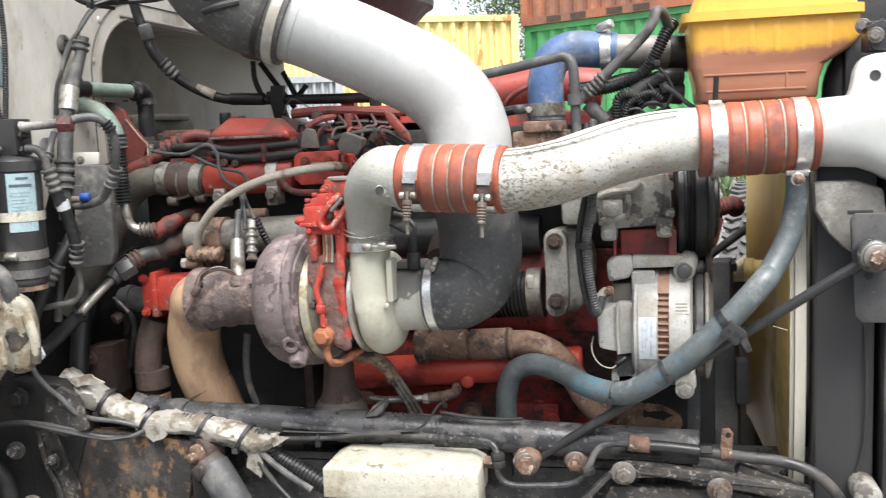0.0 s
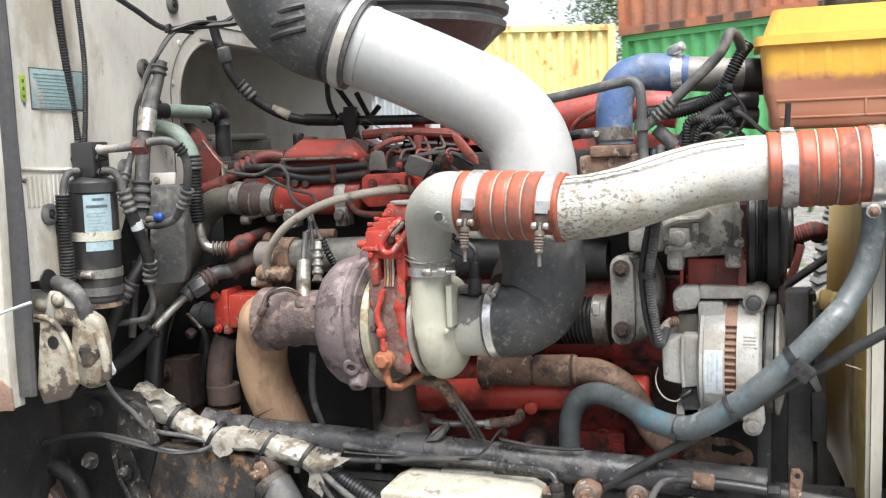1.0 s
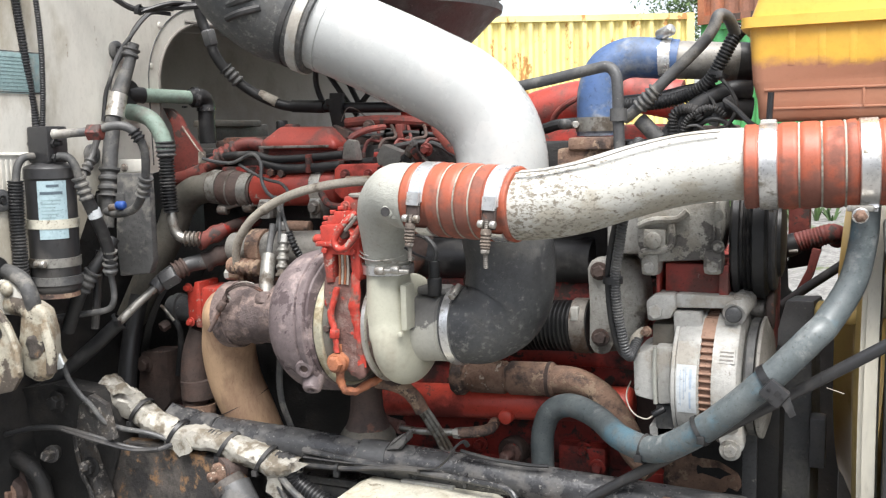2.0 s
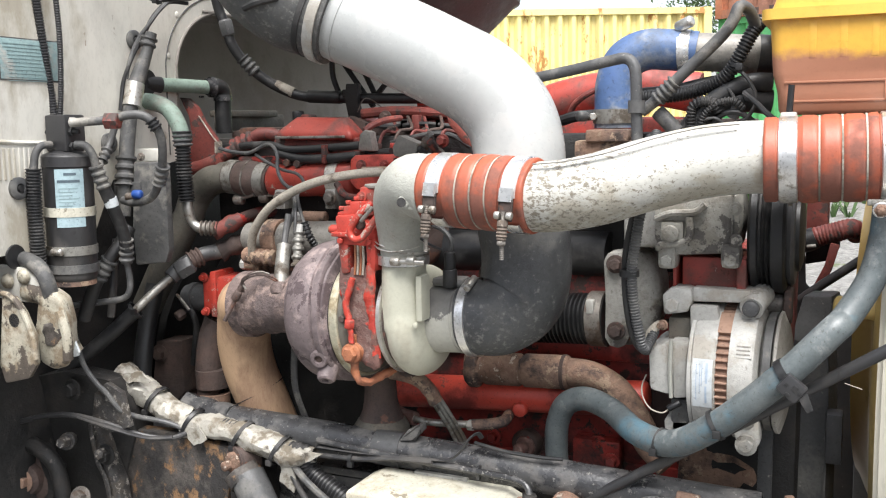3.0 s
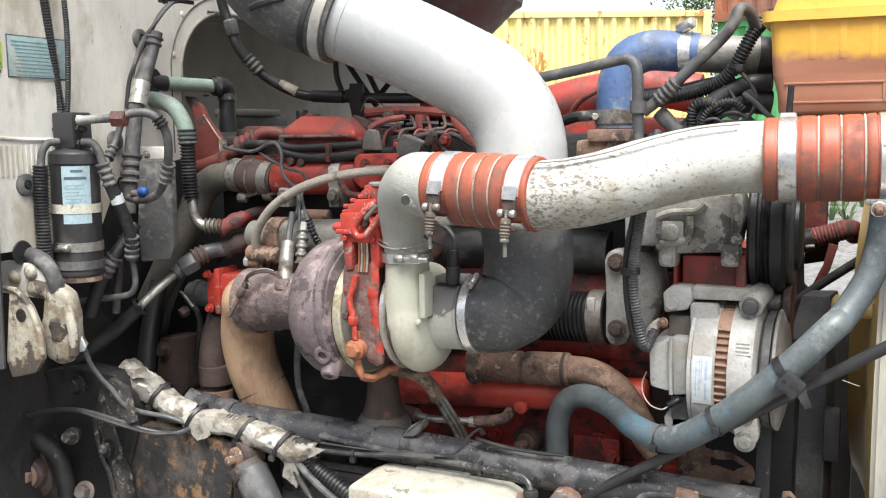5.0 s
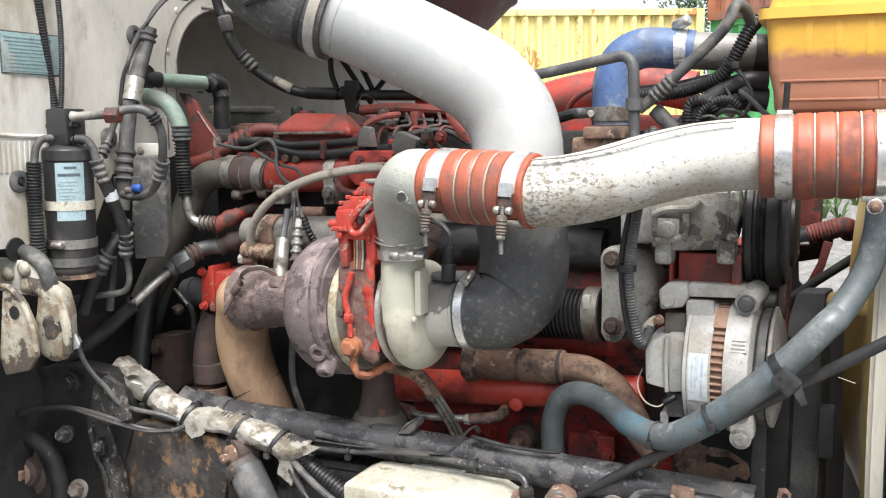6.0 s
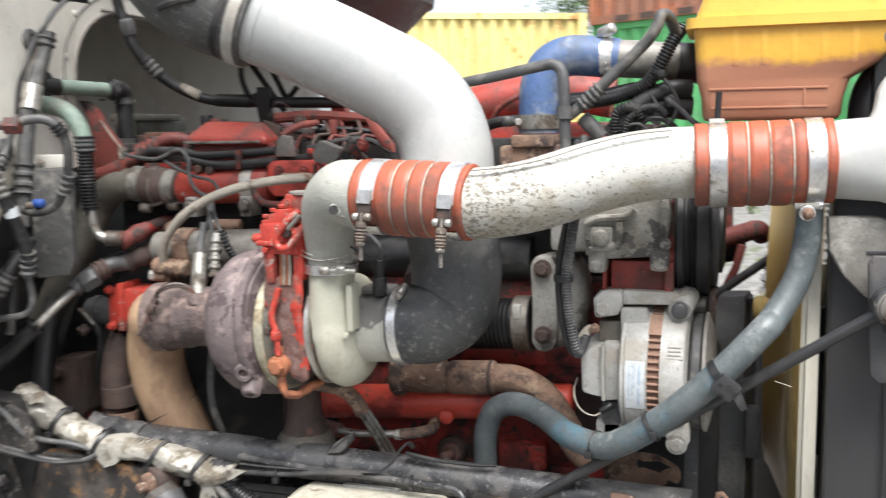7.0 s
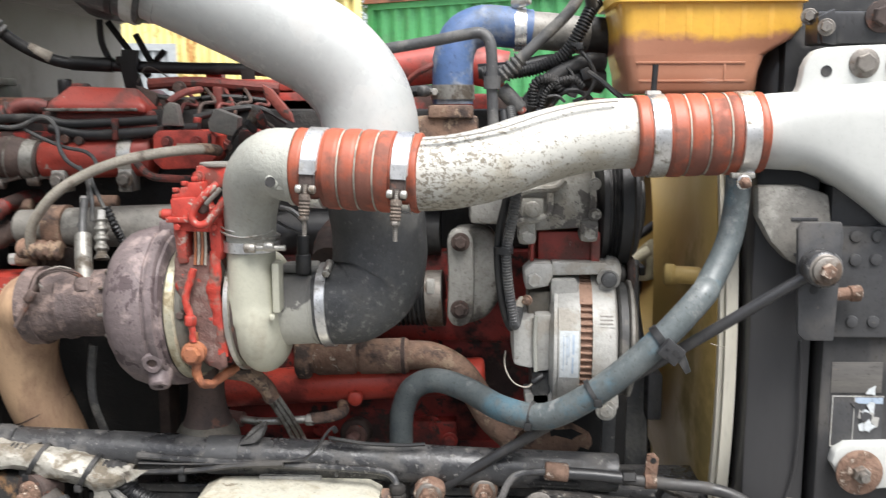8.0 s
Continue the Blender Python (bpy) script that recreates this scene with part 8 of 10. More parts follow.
# ---- upper coolant and wiring ----
def build_blue_hose():
    t = thing("blue_coolant_hose", (-0.167, 1.660, 1.414), "dusty blue silicone coolant elbow hose", "hose")
    bm = sweep([(-0.168, 1.665, 1.408), (-0.168, 1.665, 1.442), (-0.167, 1.668, 1.478), (-0.155, 1.675, 1.511), (-0.125, 1.682, 1.527), (-0.087, 1.688, 1.526), (-0.048, 1.692, 1.521)], 0.0315, 26, 8)
    part("hose", bm, "bluesil", t)
    worm_clamp(t, (-0.168, 1.665, 1.426), Z, 0.032, 0.022, (-1, -0.4, 0), "dullsteel")
    c = Vector((-0.064, 1.690, 1.522))
    k = part("clamp", ring(c - X * 0.009, X, 0.018, 0.03, 0.0335, 30), "band", t, "bright stainless T bolt clamp")
    part("clamp_bolt", drum(c + Vector((-0.012, -0.008, 0.036)), (1, -0.6, 0.35), 0.03, 0.009, 0.003, 14), "steel", k)
    p = thing("upper_coolant_pipe", (0.006, 1.700, 1.491), "grey steel upper coolant pipe", "pipe")
    part("pipe", sweep([(-0.057, 1.692, 1.522), (-0.012, 1.700, 1.519), (0.038, 1.710, 1.514), (0.086, 1.720, 1.511)], 0.029, 24, 5), "castgrey", p)
    part("rubber_sleeve", sweep([(0.039, 1.710, 1.514), (0.060, 1.715, 1.512), (0.086, 1.720, 1.511)], 0.031, 24, 4), "rubber", p)
    h = thing("thermostat_housing", (-0.178, 1.680, 1.370), "rusty brown cast thermostat housing", "thermostat housing")
    bm = slab((-0.204, 1.620, 1.406), (-0.136, 1.730, 1.387), 0.005)
    part("flange", bm, "rust", h)
    bm = slab((-0.225, 1.630, 1.390), (-0.128, 1.780, 1.310), 0.008)
    part("housing", bm, "rust", h)
    part("side_fitting", drum(Vector((-0.207, 1.640, 1.427)), (-0.6, -1, 0), 0.018, 0.0085, 0.003, 14), "hosegrey", h)
    part("sensor", sweep([(-0.196, 1.660, 1.429), (-0.229, 1.660, 1.427), (-0.255, 1.670, 1.421)], 0.009, 10, 5), "rubber", h)
    part("cable_wrap", sweep([(-0.195, 1.660, 1.469), (-0.215, 1.660, 1.459), (-0.236, 1.670, 1.444), (-0.248, 1.680, 1.421)], 0.005, 10, 6), "reddull", h)

    s = thing("steel_vent_tube", (-0.111, 1.560, 1.382), "dull bent steel vent tube with a clip", "pipe")
    part("tube", sweep([(-0.327, 1.600, 1.478), (-0.271, 1.585, 1.486), (-0.208, 1.570, 1.495), (-0.149, 1.558, 1.505), (-0.126, 1.555, 1.507), (-0.114, 1.552, 1.497), (-0.110, 1.550, 1.476), (-0.109, 1.550, 1.431), (-0.107, 1.550, 1.374)], 0.0082, 16, 8), "dusty", s)
    part("clip", ring(Vector((-0.109, 1.550, 1.429)), Z, 0.018, 0.008, 0.012, 20), "hosegrey", s)
    d = thing("red_intake_duct", (-0.323, 1.900, 1.449), "dull red painted duct behind the blue hose", "duct")
    part("duct", sweep([(-0.408, 1.920, 1.435), (-0.329, 1.920, 1.460), (-0.252, 1.920, 1.474), (-0.169, 1.920, 1.482), (-0.078, 1.920, 1.466)], 0.036, 18, 6), "redclean", d)


build_blue_hose()


def build_harness():
    t = thing("coolant_bypass_hose", (-0.107, 1.620, 1.432), "dusty rubber bypass hose with ribbed end", "hose")
    part("hose", sweep([(-0.116, 1.620, 1.432), (-0.094, 1.615, 1.448), (-0.064, 1.610, 1.476), (-0.032, 1.610, 1.506), (-0.000, 1.610, 1.537), (0.015, 1.610, 1.558), (0.022, 1.615, 1.576), (0.033, 1.630, 1.573), (0.042, 1.650, 1.552)], 0.0086, 14, 8), "hosegrey", t)
    part("crimp", sweep([(-0.091, 1.614, 1.450), (-0.076, 1.611, 1.464), (-0.066, 1.610, 1.474)], 0.0112, 14, 4, rib=(0.008, 0.003)), "hosegrey", t)
    t = thing("wiring_loom", (-0.030, 1.660, 1.439), "black corrugated wiring harness bundle tied together", "wiring harness")
    part("conduit", sweep([(-0.122, 1.670, 1.454), (-0.073, 1.665, 1.456), (-0.030, 1.660, 1.465), (0.004, 1.650, 1.484), (0.024, 1.645, 1.516), (0.038, 1.650, 1.544), (0.050, 1.660, 1.561)], 0.0098, 16, 8, rib=(0.005, 0.002)), "rubber", t)
    part("conduit", sweep([(-0.129, 1.690, 1.458), (-0.078, 1.690, 1.462), (-0.026, 1.690, 1.472), (0.008, 1.685, 1.473)], 0.012, 14, 6), "rubber", t)
    part("taped_branch", sweep([(0.063, 1.670, 1.471), (0.035, 1.660, 1.471), (0.004, 1.655, 1.459), (-0.028, 1.650, 1.435), (-0.057, 1.650, 1.401)], 0.0140, 14, 6), "rubber", t)
    part("taped_trunk", sweep([(0.063, 1.680, 1.442), (0.027, 1.670, 1.446), (-0.013, 1.660, 1.439), (-0.041, 1.655, 1.409)], 0.0185, 16, 6), "rubber", t)
    part("loop", sweep([(-0.047, 1.640, 1.404), (-0.044, 1.635, 1.435), (-0.030, 1.632, 1.445), (-0.013, 1.632, 1.442), (-0.005, 1.635, 1.430)], 0.0075, 10, 8, rib=(0.005, 0.0018)), "rubber", t)
    part("loose_wire", sweep([(0.022, 1.635, 1.489), (0.038, 1.630, 1.470), (0.047, 1.630, 1.445), (0.035, 1.635, 1.421), (0.015, 1.640, 1.411)], 0.003, 8, 8), "rubber", t)
    part("loose_wire", sweep([(0.033, 1.600, 1.454), (0.051, 1.585, 1.440), (0.069, 1.570, 1.423), (0.086, 1.570, 1.411)], 0.004, 8, 6), "rubber", t)
    for px, d in (((0.020, 1.645, 1.494), (0.4, 0, 1)), ((-0.019, 1.655, 1.443), (1, 0, 0.6))):
        tie(t, px, d, 0.0125, 0.006)
    part("loop", sweep([(-0.034, 1.638, 1.400), (-0.026, 1.634, 1.426), (-0.007, 1.630, 1.441), (0.015, 1.630, 1.444), (0.029, 1.635, 1.432)], 0.0055, 10, 8, rib=(0.0045, 0.0014)), "rubber", t)
    part("loop", sweep([(-0.016, 1.640, 1.408), (-0.001, 1.636, 1.425), (0.020, 1.634, 1.428), (0.039, 1.640, 1.417), (0.050, 1.650, 1.402)], 0.0045, 10, 8), "rubber", t)
    part("connector", slab((0.009, 1.632, 1.439), (0.024, 1.660, 1.418), 0.003, tilt=25), "canister", t)
    part("connector", slab((0.027, 1.645, 1.462), (0.042, 1.670, 1.444), 0.003, tilt=-20), "canister", t)
    part("loose_wire", sweep([(-0.006, 1.650, 1.472), (0.011, 1.640, 1.456), (0.020, 1.632, 1.436)], 0.0025, 8, 6), "rubber", t)
    part("loose_wire", sweep([(-0.044, 1.645, 1.426), (-0.029, 1.635, 1.419), (-0.010, 1.630, 1.420), (0.002, 1.635, 1.411)], 0.0022, 8, 6), "dusty", t)
    part("sensor_plug", sweep([(-0.094, 1.630, 1.431), (-0.079, 1.628, 1.416), (-0.066, 1.630, 1.401)], 0.012, 12, 4), "hosegrey", t)
    part("plug_tip", sweep([(-0.069, 1.628, 1.406), (-0.061, 1.630, 1.395)], 0.007, 10, 3), "redbright", t)
    part("drop_conduit", sweep([(-0.082, 1.560, 1.400), (-0.078, 1.500, 1.350), (-0.077, 1.440, 1.305), (-0.082, 1.430, 1.262), (-0.090, 1.440, 1.214), (-0.087, 1.447, 1.165), (-0.080, 1.453, 1.122), (-0.077, 1.466, 1.105), (-0.073, 1.485, 1.112), (-0.070, 1.500, 1.124)], 0.0068, 14, 8, rib=(0.0042, 0.0013)), "dusty", t)
    part("drop_conduit", sweep([(-0.092, 1.560, 1.395), (-0.088, 1.480, 1.335), (-0.089, 1.445, 1.290), (-0.098, 1.448, 1.245), (-0.101, 1.452, 1.205), (-0.097, 1.455, 1.155), (-0.089, 1.462, 1.118), (-0.082, 1.485, 1.098), (-0.080, 1.520, 1.090)], 0.0058, 12, 8), "rubber", t)
    part("conduit_clip", ring(Vector((-0.094, 1.445, 1.209)), Z, 0.009, 0.006, 0.0135, 18), "rubber", t)


build_harness()

# ---- drier and lines on the cab wall ----
def crimp(parent, a, b, r, material="hosegrey", pitch=0.011, amp=0.003):
    part("crimp_ferrule", sweep([a, b], r, 16, 6, rib=(pitch, amp)), material, parent)


def build_drier():
    c0, c1 = Vector((-1.015, 1.372, 1.381)), Vector((-1.018, 1.372, 1.167))
    ax = (c0 - c1).normalized()
    ln = (c0 - c1).length
    t = thing("receiver_drier", c1, "black receiver drier canister with a pale blue label", "receiver drier")
    bm = lathe(c1, ax, [(0, 0), (0, 0.030), (0.004, 0.036), (0.012, 0.0395), (ln - 0.022, 0.0395), (ln - 0.020, 0.0415), (ln - 0.004, 0.0415), (ln, 0.038), (ln + 0.006, 0.02), (ln + 0.006, 0)], 36)
    part("canister", bm, "canister", t)
    part("base_cap", ring(c1 - ax * 0.004, ax, 0.012, 0.01, 0.036, 30), "rust", t)
    part("lower_strap", ring(c1 + ax * 0.018, ax, 0.014, 0.039, 0.042, 36), "dusty", t)
    for s, m in ((0.048, "dullsteel"), (ln - 0.102, "boxwhite")):
        b = part("strap", ring(c1 + ax * s, ax, 0.015, 0.0385, 0.0412, 36), m, t, "pale steel strap")
        if m == "dullsteel":
            part("strap_screw", drum(c1 + ax * (s + 0.0075) + Vector((0.0, -0.044, 0)), X, 0.022, 0.006, 0.002, 12), "steel", b)
    bm = slab(c0 + Vector((-0.022, -0.022, 0.004)), c0 + Vector((0.022, 0.022, 0.064)), 0.004)
    part("head_block", bm, "canister", t)
    part("head_neck", drum(c0 - Z * 0.004, Z, 0.014, 0.018, 0.002, 18), "rubber", t)
    for dx, z in ((-0.024, 0.012), (-0.024, 0.036), (0.024, 0.012), (0.024, 0.036), (0.026, 0.052)):
        p = c0 + Vector((dx, -0.012, z))
        bm = drum(p, X * (1 if dx > 0 else -1), 0.018, 0.0045, 0.001, 10)
        drum(p, X * (1 if dx > 0 else -1), 0.006, 0.008, 0.001, 6, bm)
        part("port", bm, "alulight" if z > 0.05 else "rubber", t)
    # curved label
    bm = bmesh.new()
    rows = []
    for k in range(11):
        a = radians(-76 + k * 6.6)
        u = Vector((math.cos(a), math.sin(a), 0)) * 0.0403
        rows.append((bm.verts.new(c1 + ax * (ln - 0.119) + u), bm.verts.new(c1 + ax * (ln - 0.024) + u)))
    for a, b in zip(rows, rows[1:]):
        bm.faces.new((a[0], b[0], b[1], a[1]))
    lab = part("label", bm, "label", t, "pale blue printed label")

    def bar(a0, a1, s0, s1):
        bm = bmesh.new()
        rr = []
        for k in range(5):
            a = radians(a0 + (a1 - a0) * k / 4)
            u = Vector((math.cos(a), math.sin(a), 0)) * 0.0408
            rr.append((bm.verts.new(c1 + ax * s0 + u), bm.verts.new(c1 + ax * s1 + u)))
        for a, b in zip(rr, rr[1:]):
            bm.faces.new((a[0], b[0], b[1], a[1]))
        part("print_bar", bm, "tealprint" if s1 - s0 < 0.004 else "ink", lab)

    bar(-55, -28, ln - 0.034, ln - 0.030)
    bar(-70, -20, ln - 0.046, ln - 0.0415)
    for k in range(7):
        bar(-68, -24 - (k % 3) * 7, ln - 0.056 - k * 0.0056, ln - 0.0548 - k * 0.0056)
    part("wall_bracket", slab((WALLX, 1.34, c0.z - 0.13), (c0.x - 0.03, 1.40, c0.z - 0.05), 0.003), "hosegrey", t)
    return t


build_drier()


def build_wall_lines():
    g = "air conditioning lines on the cab wall"
    t = thing("wiring_conduit", (-1.036, 1.372, 1.440), "thick black corrugated conduit rising from the drier", "conduit", g)
    part("conduit", sweep([(-1.036, 1.372, 1.436), (-1.042, 1.372, 1.485), (-1.038, 1.360, 1.558), (-1.036, 1.350, 1.629), (-1.032, 1.340, 1.699)], 0.0068, 12, 8, rib=(0.0046, 0.0016)), "canister", t)
    t = thing("wiring_conduit", (-1.026, 1.372, 1.440), "thin black corrugated conduit rising from the drier", "conduit", g)
    part("conduit", sweep([(-1.025, 1.372, 1.436), (-1.018, 1.372, 1.493), (-1.007, 1.365, 1.557), (-1.003, 1.360, 1.610), (-1.000, 1.350, 1.697)], 0.0045, 10, 8, rib=(0.004, 0.0010)), "canister", t)
    # pipe from the head block over to the blue valve
    t = thing("suction_pipe", (-0.978, 1.360, 1.431), "bent aluminium suction pipe with a red hexagon nut", "pipe", g)
    part("pipe", sweep([(-0.982, 1.352, 1.431), (-0.948, 1.360, 1.433), (-0.926, 1.375, 1.435), (-0.898, 1.390, 1.442), (-0.877, 1.400, 1.441), (-0.863, 1.410, 1.428), (-0.858, 1.420, 1.403), (-0.866, 1.430, 1.370), (-0.881, 1.440, 1.341), (-0.903, 1.450, 1.313), (-0.926, 1.455, 1.299), (-0.960, 1.460, 1.294), (-0.987, 1.465, 1.297)], 0.0072, 14, 8), "hosegrey", t)
    part("inlet_pipe", sweep([(-0.981, 1.351, 1.431), (-0.952, 1.358, 1.433), (-0.931, 1.374, 1.435)], 0.0072, 12, 5), "castgrey", t)
    part("hex_nut", drum(Vector((-0.930, 1.374, 1.433)), (1, 0.3, 0), 0.024, 0.0145, 0.003, 6), "reddull", t, "dull red hexagon nut")
    crimp(t, (-0.870, 1.434, 1.358), (-0.886, 1.442, 1.329), 0.0108)
    part("service_valve", drum(Vector((-0.953, 1.452, 1.309)), (1, 0.1, 0), 0.018, 0.0075, 0.003, 16), "bluecap", t, "bright blue plastic valve cap")
    part("valve_stem", drum(Vector((-0.975, 1.460, 1.304)), (1, 0.1, 0), 0.02, 0.007, 0.002, 12), "bolt", t)
    part("zip_wrap", sweep([(-0.864, 1.405, 1.433), (-0.856, 1.410, 1.418)], 0.0095, 12, 4, rib=(0.006, 0.003)), "rubber", t)
    # tall hose with the bright ferrule
    t = thing("refrigerant_hose", (-1.014, 1.500, 1.286), "grey refrigerant hose with a bright ferrule", "hose", g)
    part("hose", sweep([(*(-0.994, 1.570, 1.592), 0.010), (*(-0.999, 1.560, 1.556), 0.0105), (*(-1.007, 1.545, 1.515), 0.0135), (*(-1.011, 1.530, 1.479), 0.0135), (*(-1.014, 1.520, 1.428), 0.0135), (*(-1.014, 1.510, 1.377), 0.0135), (*(-1.014, 1.500, 1.317), 0.0125), (*(-1.014, 1.495, 1.266), 0.011)], 0.0135, 16, 8), "hosegrey", t)
    part("ferrule", sweep([(-1.011, 1.540, 1.501), (-1.010, 1.526, 1.460)], 0.0165, 18, 4), "steel", t, "bright aluminium ferrule")
    part("clip", sweep([(-0.998, 1.568, 1.583), (-1.000, 1.563, 1.567)], 0.014, 16, 3, rib=(0.01, 0.003)), "hosegrey", t)
    crimp(t, (-1.015, 1.510, 1.371), (-1.013, 1.500, 1.321), 0.0165, pitch=0.016, amp=0.004)
    part("side_hose", sweep([(-1.010, 1.480, 1.423), (-1.016, 1.470, 1.393), (-1.011, 1.440, 1.360)], 0.0060, 12, 6), "hosegrey", t)
    crimp(t, (-1.013, 1.462, 1.385), (-1.011, 1.446, 1.366), 0.0085)
    # right hand outlet
    t = thing("liquid_line", (-0.984, 1.450, 1.120), "grey liquid line with crimped ferrules", "hose", g)
    part("pipe_end", sweep([(-0.983, 1.360, 1.396), (-0.967, 1.365, 1.394), (-0.958, 1.370, 1.379), (-0.956, 1.375, 1.357)], 0.0068, 12, 6), "hosegrey", t)
    crimp(t, (-0.957, 1.375, 1.361), (-0.952, 1.385, 1.323), 0.0108)
    part("hose", sweep([(-0.953, 1.384, 1.328), (-0.951, 1.400, 1.293), (-0.952, 1.420, 1.253), (-0.953, 1.430, 1.215)], 0.0105, 14, 7), "rubber", t)
    part("white_band", sweep([(-0.951, 1.395, 1.307), (-0.950, 1.399, 1.293)], 0.0112, 14, 2), "labelwhite", t, "white tape band")
    crimp(t, (-0.952, 1.428, 1.234), (-0.960, 1.435, 1.192), 0.0112)
    part("pipe_down", sweep([(-0.960, 1.435, 1.194), (-0.960, 1.440, 1.163), (-0.963, 1.440, 1.141), (-0.979, 1.440, 1.128), (-1.019, 1.430, 1.121), (-1.096, 1.420, 1.110)], 0.0055, 12, 8), "dusty", t)
    # left hand outlet
    t = thing("discharge_conduit", (-1.101, 1.380, 1.203), "black corrugated sleeve on the drier outlet", "conduit", g)
    part("pipe_end", sweep([(-1.022, 1.345, 1.397), (-1.021, 1.325, 1.395), (-1.024, 1.315, 1.383), (-1.026, 1.310, 1.358)], 0.0062, 12, 6), "hosegrey", t)
    part("sleeve", sweep([(-1.026, 1.310, 1.359), (-1.029, 1.310, 1.301), (-1.029, 1.310, 1.245), (-1.034, 1.315, 1.197)], 0.0115, 14, 8, rib=(0.0052, 0.002)), "rubber", t)
    t = thing("drain_hose", (-1.002, 1.430, 1.183), "dark rubber drain hose under the drier", "hose", g)
    part("hose", sweep([(-0.982, 1.470, 1.249), (-0.986, 1.450, 1.221), (-1.002, 1.430, 1.188), (-1.020, 1.420, 1.153), (-1.051, 1.420, 1.091)], 0.012, 14, 7), "rubber", t)
    crimp(t, (-0.995, 1.432, 1.197), (-1.017, 1.422, 1.161), 0.0138, "dusty")
    part("drop_bar", sweep([(-1.003, 1.460, 1.229), (-1.012, 1.455, 1.148), (-1.017, 1.450, 1.091)], 0.007, 10, 5), "canister", t)
    # cables that follow the tall hose
    t = thing("wall_cable", (-1.030, 1.560, 1.531), "thin black cables tied along the cab wall", "cable", g)
    part("cable", sweep([(-0.980, 1.660, 1.653), (-1.002, 1.630, 1.653), (-1.003, 1.590, 1.626), (-1.010, 1.570, 1.592), (-1.019, 1.550, 1.556), (-1.024, 1.535, 1.525), (-1.031, 1.530, 1.500), (-1.031, 1.520, 1.454)], 0.0038, 8, 8), "rubber", t)
    part("cable", sweep([(-0.973, 1.660, 1.661), (-0.991, 1.630, 1.657), (-0.996, 1.600, 1.637), (-1.003, 1.575, 1.608), (-1.020, 1.560, 1.577), (-1.022, 1.540, 1.540), (-1.027, 1.535, 1.510)], 0.0038, 8, 8), "dusty", t)
    part("cable", sweep([(-1.014, 1.450, 1.706), (-0.994, 1.500, 1.678), (-0.972, 1.550, 1.650), (-0.944, 1.600, 1.655), (-0.882, 1.660, 1.665), (-0.866, 1.700, 1.690)], 0.0055, 8, 8), "rubber", t)
    part("cable", sweep([(-0.967, 1.560, 1.645), (-0.931, 1.600, 1.662), (-0.906, 1.660, 1.669), (-0.877, 1.700, 1.712)], 0.004, 8, 8), "rubber", t)
    tie(t, (-0.963, 1.555, 1.648), (1, 0.2, 0.2), 0.008, 0.006)


build_wall_lines()


